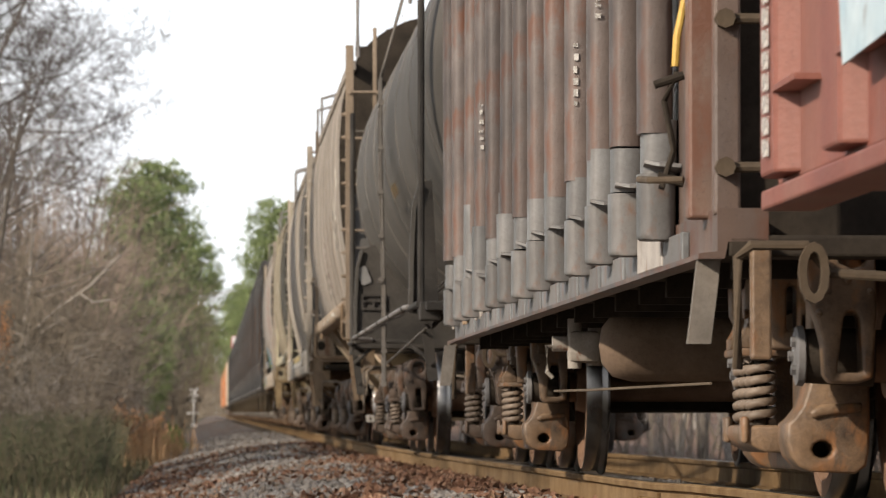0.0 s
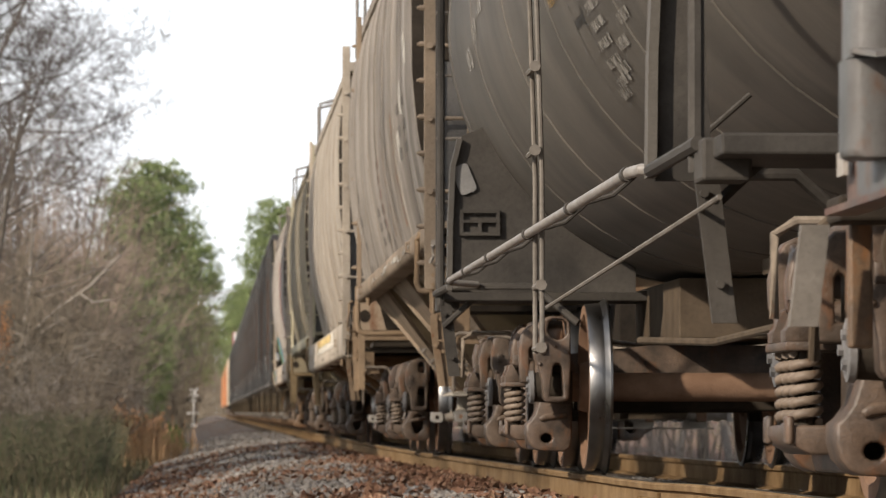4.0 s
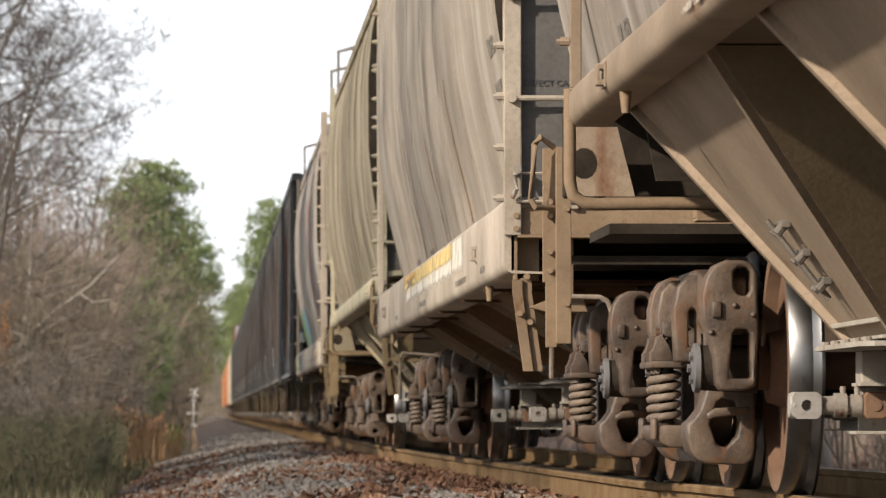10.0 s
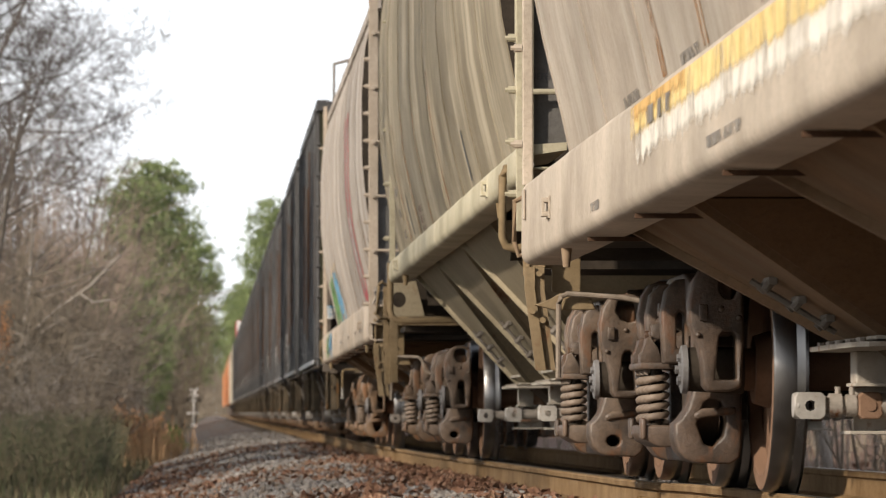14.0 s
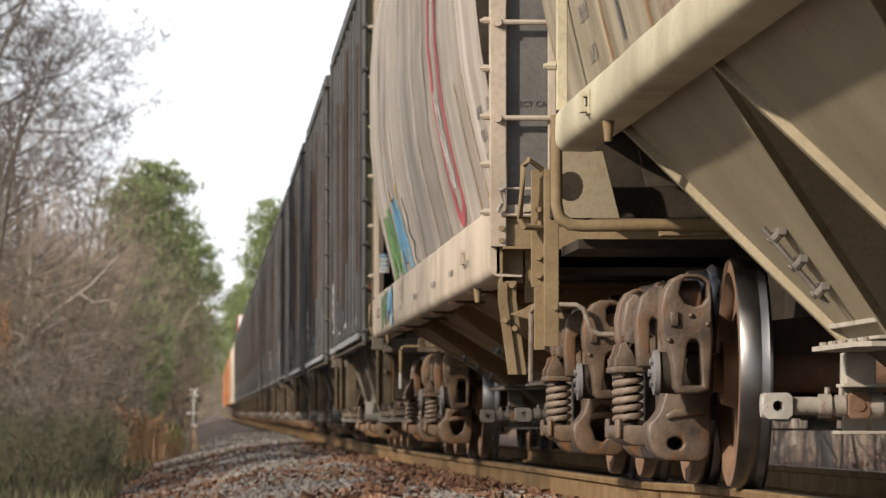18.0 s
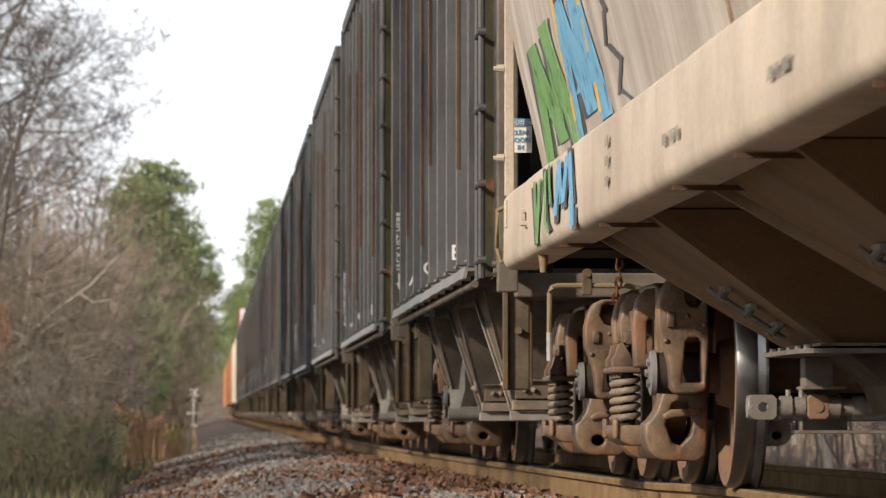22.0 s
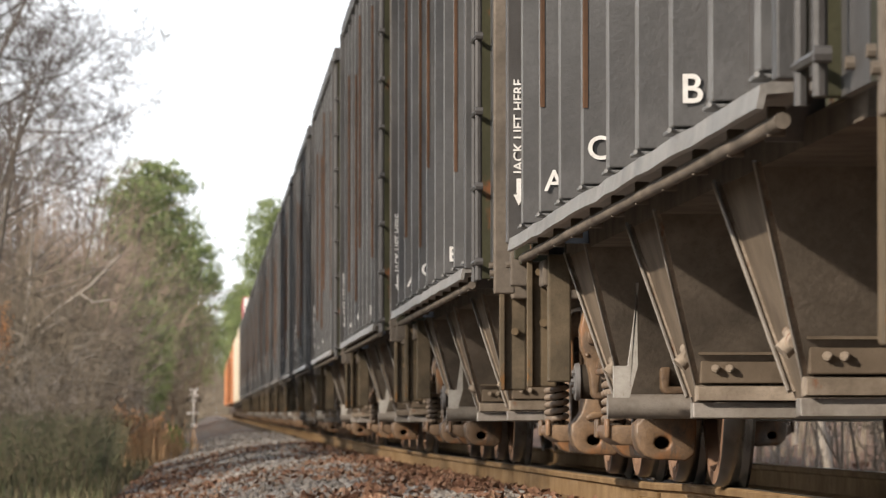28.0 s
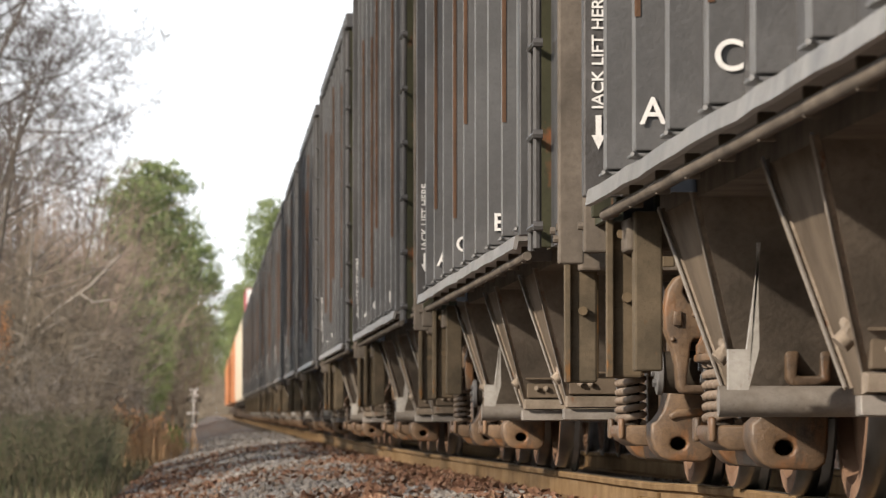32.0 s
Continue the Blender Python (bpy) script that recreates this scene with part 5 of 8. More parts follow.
            box(bm, s * su, s * (su + 0.034), y + 0.22, y + 0.30, zm - 0.038, zm - 0.018, 0.004)
            box(bm, s * su, s * (su + 0.034), y + 0.22, y + 0.30, zm + 0.018, zm + 0.038, 0.004)
            box(bm, s * (su + 0.022), s * (su + 0.034), y + 0.22, y + 0.30, zm - 0.02, zm + 0.02, 0.002)
            part("roping_eye", bm, ms, car)
    for e in (-1, 1):
        # end sheet and end posts are coloured near-black to stand for shade
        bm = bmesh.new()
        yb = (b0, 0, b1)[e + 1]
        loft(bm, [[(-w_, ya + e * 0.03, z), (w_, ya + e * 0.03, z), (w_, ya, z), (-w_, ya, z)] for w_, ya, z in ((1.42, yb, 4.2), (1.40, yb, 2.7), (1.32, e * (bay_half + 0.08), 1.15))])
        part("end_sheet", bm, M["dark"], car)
        bm = bmesh.new()
        if e < 0:
            y0, y1 = ends[0], ends[0] + 0.14
            w_ = su - 0.058
        else:
            y0, y1 = half - 0.66, half - 0.52
            w_ = 0.9 if hole else su - 0.30
        box(bm, -w_, w_, y0, y1, 1.132, 1.275, 0.004)
        box(bm, -w_, w_, y0 - 0.035, y1, 1.118, 1.132, 0.003)
        box(bm, -w_, w_, y0 - 0.02, y1, 1.275, 1.287, 0.003)
        part("end_sill", bm, me, car, "channel-shaped end sill")
        bm = bmesh.new()
        y0, y1 = sorted((e * (half - 0.98), e * (half - 0.62)))
        box(bm, -1.10, 1.10, y0, y1, 1.29, 1.31, 0.004)
        part("running_board", bm, M["under"], car)
        bm = bmesh.new()
        box(bm, -0.06, 0.06, -0.05, 0.05, 1.15, 4.3, 0.008)
        ep = part("end_post", bm, M["dark"], car)
        row_of(ep, car, [pose(x, yb + e * 0.35, 0) for x in (-0.8, 0.8)])
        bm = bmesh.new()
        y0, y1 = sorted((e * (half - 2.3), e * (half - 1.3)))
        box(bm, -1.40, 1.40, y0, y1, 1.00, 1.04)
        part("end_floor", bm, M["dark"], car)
        for s in (-1, 1):
            bm = bmesh.new()
            yk = ends[0] if e < 0 else b1 - 0.1
            tube(bm, [(s * 1.45, yk, 4.0), (s * 1.45, yk, 4.62), (s * 1.15, yk, 4.70), (s * 0.9, yk - e * 0.3, 4.72), (s * 0.9, yk - e * 0.35, 4.58)], 0.024, 6)
            part("top_grab", bm, M["pipe"], car)
        bm = bmesh.new()
        lathe(bm, [(-0.015, 0.24), (0.015, 0.24), (0.015, 0.28), (-0.015, 0.28)], 20)
        for k in range(3):
            cyl(bm, (0, 0, 0), (0, 0.26 * math.cos(2.094 * k), 0.26 * math.sin(2.094 * k)), 0.012, 6)
        o = part("brake_wheel", bm, M["under"], car)
        o.matrix_basis = pose(0.5, e * (half - 0.86), 2.5, 0, 0, 90)
    bm = bmesh.new()
    box(bm, -0.33, 0.33, -half + 0.6, half - 0.6, 0.72, 1.05, 0.01)
    part("centre_sill", bm, M["dark"], car)
    coupler(car, half, half - 1.2)
    # bays
    L_ = 2 * bay_half / 3
    if top_half:
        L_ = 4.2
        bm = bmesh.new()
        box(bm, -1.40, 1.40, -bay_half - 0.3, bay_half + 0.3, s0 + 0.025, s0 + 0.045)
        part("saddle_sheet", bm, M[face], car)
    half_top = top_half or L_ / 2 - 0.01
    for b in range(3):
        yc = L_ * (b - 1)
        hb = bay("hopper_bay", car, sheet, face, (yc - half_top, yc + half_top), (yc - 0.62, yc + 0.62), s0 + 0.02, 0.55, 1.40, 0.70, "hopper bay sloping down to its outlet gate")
        for s in (-1, 1):
            A, B = Vector((s * 1.40, yc, s0 + 0.02)), Vector((s * 0.70, yc, 0.55))
            nrm = Vector((s * 0.66, 0, -0.75))
            # edge flanges of the side sheet
            for e in (-1, 1):
                bm = bmesh.new()
                A1, B1 = A + Vector((0, e * (half_top - 0.01), 0)), B + Vector((0, e * 0.61, 0))
                wv = Vector((0, -e * 0.06, 0))
                loft(bm, [[A1, A1 + wv, A1 + wv + nrm * 0.03, A1 + nrm * 0.03], [B1, B1 + wv, B1 + wv + nrm * 0.03, B1 + nrm * 0.03]])
                part("edge_flange", bm, M[sheet], hb)
            # latch hardware
            bm = bmesh.new()
            c = A.lerp(B, 0.66) + nrm * 0.015
            dn = (B - A).normalized()
            for k in (-1, 0, 1):
                p = c + dn * (0.12 * k) + Vector((0, 0.04 * k, 0))
                for d in (-0.06, 0.06):
                    r = p + Vector((0, d, 0)) + nrm * 0.015
                    cyl(bm, r - nrm * 0.02, r + nrm * 0.028, 0.016, 8)
                box(bm, p.x - 0.016, p.x + 0.016, p.y - 0.085, p.y + 0.085, p.z - 0.013, p.z + 0.013, 0.004)
            tube(bm, [c + dn * -0.17 + nrm * 0.03, c + dn * 0.17 + nrm * 0.03], 0.011, 6)
            part("latch", bm, M["tank_pale"], hb)
            # outlet: a foot strip, a two-layer flange, a neck and the gate's frame under it
            bm = bmesh.new()
            box(bm, s * 0.775, s * 0.05, yc - 0.66, yc + 0.66, 0.540, 0.552, 0.003)
            prism(bm, [(s * 0.80, yc - 0.68), (s * 0.84, yc - 0.55), (s * 0.84, yc + 0.58), (s * 0.76, yc + 0.70), (s * 0.05, yc + 0.70), (s * 0.05, yc - 0.68)], 0.515, 0.532, "z")
            part("outlet_flange", bm, gate_m, hb, "dull grey outlet flange" if dull else "pale outlet flange")
            bm = bmesh.new()
            A2, B2 = Vector((s * 0.775, yc - 0.61, 0.60)), Vector((s * 0.70, yc - 0.61, 0.552))
            box(bm, s * 0.775, s * 0.755, yc - 0.62, yc + 0.62, 0.595, 0.612, 0.003)
            part("foot_strip", bm, gate_m, hb)
            bm = bmesh.new()
            cyl(bm, (0, 0, 0), (0, 0, 0.018), 0.014, 6)
            nut = part("nut", bm, M["gate_dull"], hb)
            row_of(nut, hb, [pose(s * 0.80, yc - 0.5 + 0.27 * k, 0.53) for k in range(5)])
            yd = yc + gate_d
            bm = bmesh.new()
            prism(bm, [(s * 0.64, 0.515), (s * 0.05, 0.515), (s * 0.05, 0.30), (s * 0.46, 0.30), (s * 0.50, 0.40)], yc - 0.45, yd - 0.12, "y")
            part("outlet", bm, M["under"], hb)
            bm = bmesh.new()
            box(bm, s * 0.71, s * 0.60, yd - 0.07, yd + 0.08, 0.40, 0.515, 0.006)
            box(bm, s * 0.72, s * 0.56, yd - 0.11, yd + 0.11, 0.392, 0.404, 0.002)
            prism(bm, [(s * 0.70, 0.385), (s * 0.585, 0.40), (s * 0.53, 0.345), (s * 0.53, 0.238), (s * 0.70, 0.238)], yd + 0.075, yd + 0.095, "y")
            part("gate_bracket", bm, gate_m, hb, "dull grey gate bracket" if dull else "pale gate bracket")
            bm = bmesh.new()
            box(bm, s * 0.74, s * 0.30, yd - 0.13, yd + 0.13, 0.226, 0.238, 0.002)
            part("gate_rail", bm, gate_m, hb)
            # shaft with collars, studs and a pierced square capstan at its tip
            zs_ = 0.326
            bm = bmesh.new()
            cyl(bm, (s * 0.30, yd, zs_), (s * (tip - 0.06), yd, zs_), 0.033, 14)
            for u_, r_, w_ in ((0.775, 0.043, 0.022), (0.72, 0.039, 0.018), (0.60, 0.045, 0.03), (0.50, 0.042, 0.02)):
                cyl(bm, (s * (u_ - w_), yd, zs_), (s * (u_ + w_), yd, zs_), r_, 12)
            for u_ in (0.765, 0.715):
                cyl(bm, (s * u_, yd, zs_ + 0.02), (s * u_, yd, zs_ + 0.066), 0.010, 8)
            part("gate_shaft", bm, M["gate_worn" if dull else "gate_dull"], hb, "dull worn gate operating shaft", 40)
            bm = bmesh.new()
            sq = [(0.056 * math.cos(radians(a)), 0.056 * math.sin(radians(a))) for a in (34, 45, 56, 124, 135, 146, 214, 225, 236, 304, 315, 326)]
            ring_prism(bm, [(s * (tip - 0.045) + p * 1.1, zs_ + r) for p, r in sq], [[(s * (tip - 0.045) + 0.020 * math.cos(a * 0.785), zs_ + 0.020 * math.sin(a * 0.785)) for a in range(8)]], yd - 0.045, yd + 0.045, "y")
            lathe(bm, [(s * (tip + 0.012), 0.0), (s * (tip + 0.012), 0.042), (s * (tip - 0.004), 0.048), (s * (tip - 0.01), 0.0)], 12, (0, yd, zs_), False)
            part("capstan", bm, shaft_m, hb, "worn square capstan with a round hole", 40)
            bm = bmesh.new()
            c0 = s * 0.655
            prism(bm, [(c0 + p * 0.9, zs_ + r) for p, r in sq], yd - 0.045, yd + 0.035, "y", 0.006)
            cyl(bm, (c0, yd - 0.05, zs_), (c0, yd - 0.042, zs_), 0.020, 10)
            part("drive_block", bm, M["wheel"], hb, "rusty drive block on the shaft")
            bm = bmesh.new()
            cyl(bm, (s * 0.52, yd - 0.05, 0.425), (s * 0.20, yd - 0.05, 0.425), 0.022, 10)
            part("lock_bar", bm, M["under"], hb)
    return car


M["gate_pale"] = mat("chalky_outlet_paint", (0.312, 0.281, 0.234), (0.437, 0.398, 0.343), 0.7, scale=5.0, rust=0.12, dust=0.2)
# slope sheets toned darker than the side sheets, their shade put into the colour
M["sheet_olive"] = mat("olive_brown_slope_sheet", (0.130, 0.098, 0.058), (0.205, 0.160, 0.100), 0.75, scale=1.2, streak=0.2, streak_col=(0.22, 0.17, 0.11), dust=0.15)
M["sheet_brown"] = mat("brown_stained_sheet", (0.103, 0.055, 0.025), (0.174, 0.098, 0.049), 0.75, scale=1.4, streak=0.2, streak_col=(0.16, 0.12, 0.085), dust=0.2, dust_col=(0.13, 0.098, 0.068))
M["board"] = mat("dark_grey_board", (0.10, 0.095, 0.088), (0.16, 0.15, 0.14), 0.7, scale=3.0)
M["gate_dull"] = mat("dull_gate_steel", (0.22, 0.195, 0.165), (0.36, 0.325, 0.285), 0.7, scale=6.0, rust=0.15, dust=0.2)


# ---- dark tank car ----
def tank_car():
    car = thing("tank_car", "dark grey dusty tank car with pale handrails", "railcar")
    half, R, zc, L_ = 9.0, 1.53, 2.62, 7.55
    n = 56

    def ring(y, r):
        return [(r * math.cos(2 * math.pi * i / n), y, zc + r * math.sin(2 * math.pi * i / n)) for i in range(n)]
    bm = bmesh.new()
    secs = [(-L_ - 0.62 * math.cos(math.pi / 2 * k / 12), R * max(0.03, math.sin(math.pi / 2 * k / 12)) ** 0.8) for k in range(13)]
    loft(bm, [ring(y, r) for y, r in secs + [(-y, r) for y, r in secs[::-1]]])
    part("tank", bm, M["tank"], car, "", 30)
    for y in (-7.3, -5.0, -2.5, 0.1, 2.5, 5.0, 7.3):
        bm = bmesh.new()
        loft(bm, [ring(y + d, R + h) for d, h in ((-0.022, -0.004), (-0.014, 0.007), (0.014, 0.007), (0.022, -0.004))])
        part("weld_seam", bm, M["tank"], car, "", 30)
    bm = bmesh.new()
    cyl(bm, (0, 0, zc + R - 0.1), (0, 0, zc + R + 0.35), 0.55, 24)
    part("dome", bm, M["tank"], car)
    for s in (-1, 1):
        q = flip(s)
        bm = bmesh.new()
        tube(bm, [(s * 1.42, -6.3, 1.06), (s * 1.58, -6.2, 1.07), (s * 1.60, -6.0, 1.07), (s * 1.60, 6.0, 1.07), (s * 1.58, 6.2, 1.07), (s * 1.42, 6.3, 1.06)], 0.019, 12)
        part("handrail", bm, M["pipe"], car, "pale bare steel handrail", 40)
        bm = bmesh.new()
        tube(bm, [(-0.01, 0, 0), (0.16, 0, 0.05), (0.40, 0, 0.26)], 0.010, 8)
        cyl(bm, (0.0, -0.05, 0.0), (0.0, 0.05, 0.0), 0.025, 12)
        br = part("rail_bracket", bm, M["tank_dark"], car, "", 40)
        row_of(br, car, [pose(s * 1.60, y, 1.07, 0, 0, q) for y in (-5.9, -3.4, -0.92, 1.94, 4.1, 5.9)])
        # side ladder at the middle
        for y in (-0.95, -1.38):
            bm = bmesh.new()
            tube(bm, [(s * 1.57, y, 0.56), (s * 1.57, y, 1.3), (s * 1.60, y, 2.3), (s * 1.60, y, 3.0), (s * 1.42, y, 3.65), (s * 0.9, y, 4.2)], 0.011, 8)
            part("ladder_rail", bm, M["tank_pale"], car, "", 40)
        bm = bmesh.new()
        cyl(bm, (0, 0, 0), (0, 0.43, 0), 0.012, 6)
        cyl(bm, (0, -0.03, 0), (0, 0.03, 0.0), 0.024, 8)
        rg = part("rung", bm, M["tank_pale"], car)
        row_of(rg, car, [pose(s * (1.575 if z < 1.4 else 1.60), -1.38, z) for z in (0.58, 0.84, 1.4, 1.75, 2.1, 2.45, 2.8)])
        for e in (-1, 1):
            # transverse bolster web with a pale edge, placard and card frame on its face
            yw = e * 6.45
            bm = bmesh.new()
            inner = [(1.36, 1.98), (1.0, 1.45), (0.5, 1.16), (0.5, 1.02)] if e > 0 else [(1.43, 1.94), (1.40, 1.40), (1.38, 1.02)]
            prism(bm, [(s * u, z) for u, z in [(1.56, 1.02), (1.56, 1.70), (1.50, 1.92)] + inner], yw - 0.02, yw + 0.02, "y")
            part("bolster_web", bm, M["tank_dark"], car)
            bm = bmesh.new()
            loft(bm, [[(s * u0, yw - 0.06, z), (s * (u0 - 0.03), yw - 0.06, z), (s * (u0 - 0.03), yw + 0.05, z), (s * u0, yw + 0.05, z)] for u0, z in ((1.59, 1.03), (1.585, 1.40), (1.57, 1.74), (1.53, 1.90))])
            part("web_flange", bm, M["tank"], car)
            if e > 0:
                bm = bmesh.new()
                prism(bm, rounded(-0.05, 0.05, -0.085, 0.085, 0.022), -0.006, 0.006, "y")
                o = part("placard", bm, M["placard"], car, "blank pale grey placard")
                o.matrix_basis = pose(s * 1.49, yw - 0.03, 1.67, 0, 22 * s, 0)
                bm = bmesh.new()
                ring_prism(bm, [(-0.115, -0.075), (0.115, -0.075), (0.115, 0.075), (-0.115, 0.075)], [[(-0.095, 0.015), (0.095, 0.015), (0.095, 0.055), (-0.095, 0.055)], [(-0.095, -0.055), (-0.01, -0.055), (-0.01, 0.0), (-0.095, 0.0)], [(0.01, -0.055), (0.095, -0.055), (0.095, 0.0), (0.01, 0.0)]], -0.015, 0.015, "y")
                o = part("card_frame", bm, M["tank_dark"], car)
                o.matrix_basis = pose(s * 1.40, yw - 0.035, 1.42)
            # corner ladder on the end platform
            yp = e * 7.75
            for dy, r in ((0.0, 0.024), (0.40 * e, 0.016))[:2 if e > 0 else 1]:
                bm = bmesh.new()
                tube(bm, [(s * 1.56, yp + dy, 0.98), (s * 1.56, yp + dy, 3.3)], r, 8)
                part("ladder_post", bm, M["tank_dark"], car, "", 40)
            if e > 0:
                bm = bmesh.new()
                cyl(bm, (-0.03, 0, 0), (0.28, 0, 0), 0.012, 6)
                rg = part("rung", bm, M["tank_pale"], car)
                row_of(rg, car, [pose(s * 1.56, yp, 1.22 + 0.38 * k, 0, 0, q) for k in range(6)])
            bm = bmesh.new()
            tube(bm, [(s * 1.58, e * 8.0, 1.05), (s * 1.58, e * 6.5, 1.05), (s * 1.52, e * 6.35, 1.05), (s * 1.10, e * 6.3, 1.05), (s * 0.85, e * 6.2, 0.84)], 0.022, 8)
            part("platform_rail", bm, M["tank_dark"], car, "", 40)
            bm = bmesh.new()
            tube(bm, [(s * 1.545, e * 7.72, 0.85), (s * 1.36, e * 7.68, 1.02)], 0.018, 6)
            part("corner_brace", bm, M["tank_dark"], car)
            bm = bmesh.new()
            loft(bm, [[(s * u, e * 7.75 - 0.015, z), (s * (u - 0.07), e * 7.75 - 0.015, z), (s * (u - 0.07), e * 7.75 + 0.015, z), (s * u, e * 7.75 + 0.015, z)] for u, z in ((1.515, 0.55), (1.576, 1.05))])
            cyl(bm, (s * 1.495, e * 7.75, 0.66), (s * 1.495, e * 7.75 - 0.04, 0.66), 0.013, 8)
            cyl(bm, (s * 1.54, e * 7.75, 0.92), (s * 1.54, e * 7.75 - 0.04, 0.92), 0.013, 8)
            part("step_strap", bm, M["tank_dark"], car)
            bm = bmesh.new()
            box(bm, s * 1.58, s * 1.44, e * 8.0 - 0.12, e * 8.0 + 0.12, 0.94, 1.06, 0.01)
            part("step_bracket", bm, M["tank_dark"], car)
            bm = bmesh.new()
            tube(bm, [(s * 1.40, e * 8.3, 0.55), (s * 1.40, e * 8.3, 0.78), (s * 1.34, e * 8.3, 0.82), (s * 0.9, e * 8.3, 0.82), (s * 0.3, e * 8.5, 0.75)], 0.014, 8)
            part("uncoupling_rod", bm, M["strap"], car, "", 40)
    for e in (-1, 1):
        bm = bmesh.new()
        y0, y1 = sorted((e * 7.6, e * 8.35))
        box(bm, -1.55, 1.55, y0, y1, 1.0, 1.06, 0.008)
        part("end_platform", bm, M["tank_dark"], car)
        bm = bmesh.new()
        y0, y1 = sorted((e * 5.6, e * 8.4))
        box(bm, -0.33, 0.33, y0, y1, 0.74, 1.08, 0.01)
        part("stub_sill", bm, M["under"], car)
    bm = bmesh.new()
    cyl(bm, (0.1, -1.2, 0.80), (0.1, 0.1, 0.80), 0.20, 16)
    part("air_reservoir", bm, M["under"], car, "", 40)
    bm = bmesh.new()
    cyl(bm, (0, 1.6, 0.66), (0, 1.6, 1.2), 0.16, 14)
    box(bm, -0.28, 0.28, 1.3, 1.9, 0.98, 1.06, 0.01)
    part("bottom_outlet", bm, M["under"], car)
    bm = bmesh.new()
    tube(bm, [(-0.5, -5.0, 0.72), (-0.6, -3.0, 0.66), (-0.45, -1.5, 0.70), (-0.5, 2.0, 0.66), (-0.6, 5.0, 0.72)], 0.02, 8)
    part("brake_pipe", bm, M["under"], car, "", 40)
    coupler(car, half, 8.0)

    def mark(y, z, w_, h_, mk, lab):
        ang = math.asin(max(-0.99, min(0.99, (z - zc) / R)))
        bm = bmesh.new()
        m_ = max(1, int(h_ / 0.1))
        for k in range(m_):
            a0, a1 = ang + (k / m_ - 0.5) * h_ / R, ang + ((k + 1) / m_ - 0.5) * h_ / R
            vs = [bm.verts.new((-(R + 0.004) * math.cos(a), y + d, zc + (R + 0.004) * math.sin(a))) for a, d in ((a0, -w_ / 2), (a0, w_ / 2), (a1, w_ / 2), (a1, -w_ / 2))]
            bm.faces.new(vs)
        part("paint_mark", bm, M[mk], car, lab)
    mark(2.9, 3.30, 0.55, 0.42, "yellow_dull", "faded yellow marking")
    mark(0.5, 3.30, 0.14, 1.6, "yellow_dull", "faded yellow stripe")
    mark(-0.6, 2.15, 1.2, 0.10, "yellow_dull", "faded yellow stripe")
    for k in range(5):
        mark(-1.75 + 0.10 * k, 1.98 - 0.07 * k, 0.55, 0.042, "stencil_worn", "worn unreadable stencil")
    for k in range(7):
        mark(-4.1 + 0.5 * k, 2.07 - 0.068 * k, 0.42, 0.05, "stencil_worn", "worn unreadable stencil")
    for k in range(3):
        mark(4.2 + 0.7 * k, 2.5 - 0.1 * k, 0.45, 0.12, "stencil_worn", "worn unreadable stencil")
    for s in (-1, 1):
        bm = bmesh.new()
        cyl(bm, (s * 1.55, -1.3, 0.745), (s * 1.55, -8.3, 0.885), 0.008, 6)
        part("brace_rod", bm, M["tank_pale"], car, "thin diagonal rod below the handrail")
    return car


M["placard_pale"] = mat("scraped_pale_steel", (0.30, 0.27, 0.24), (0.44, 0.40, 0.36), 0.65, scale=6.0, rust=0.2)
M["tank_dark"] = mat("sooty_tank_steel", (0.035, 0.032, 0.029), (0.075, 0.068, 0.06), 0.66, scale=3.0, dust=0.2, dust_col=(0.12, 0.10, 0.08))
M["tank_pale"] = mat("dusty_grey_ladder_steel", (0.11, 0.10, 0.088), (0.20, 0.18, 0.158), 0.65, scale=6.0, dust=0.2)
M["stencil_worn"] = mat("worn_pale_stencil", (0.20, 0.185, 0.165), (0.30, 0.28, 0.25), 0.7, scale=9.0)
flake(M["stencil_worn"], 12.0, 0.38, 0.56)
M["placard"] = mat("blank_placard", (0.17, 0.165, 0.155), (0.23, 0.22, 0.21), 0.6, scale=6.0)
M["yellow_dull"] = mat("faded_yellow_paint", (0.24, 0.15, 0.05), (0.36, 0.24, 0.09), 0.7, scale=5.0, dust=0.2)


# ---- stake-sided gondola ----
def oval(cx, ru, rv, n=20):
    """A section between a circle and a rounded box."""
    out = []
    for k in range(n):
        c, d = math.cos(2 * math.pi * k / n), math.sin(2 * math.pi * k / n)
        out.append((cx + ru * math.copysign(abs(c) ** 0.6, c), rv * math.copysign(abs(d) ** 0.6, d)))
    return out


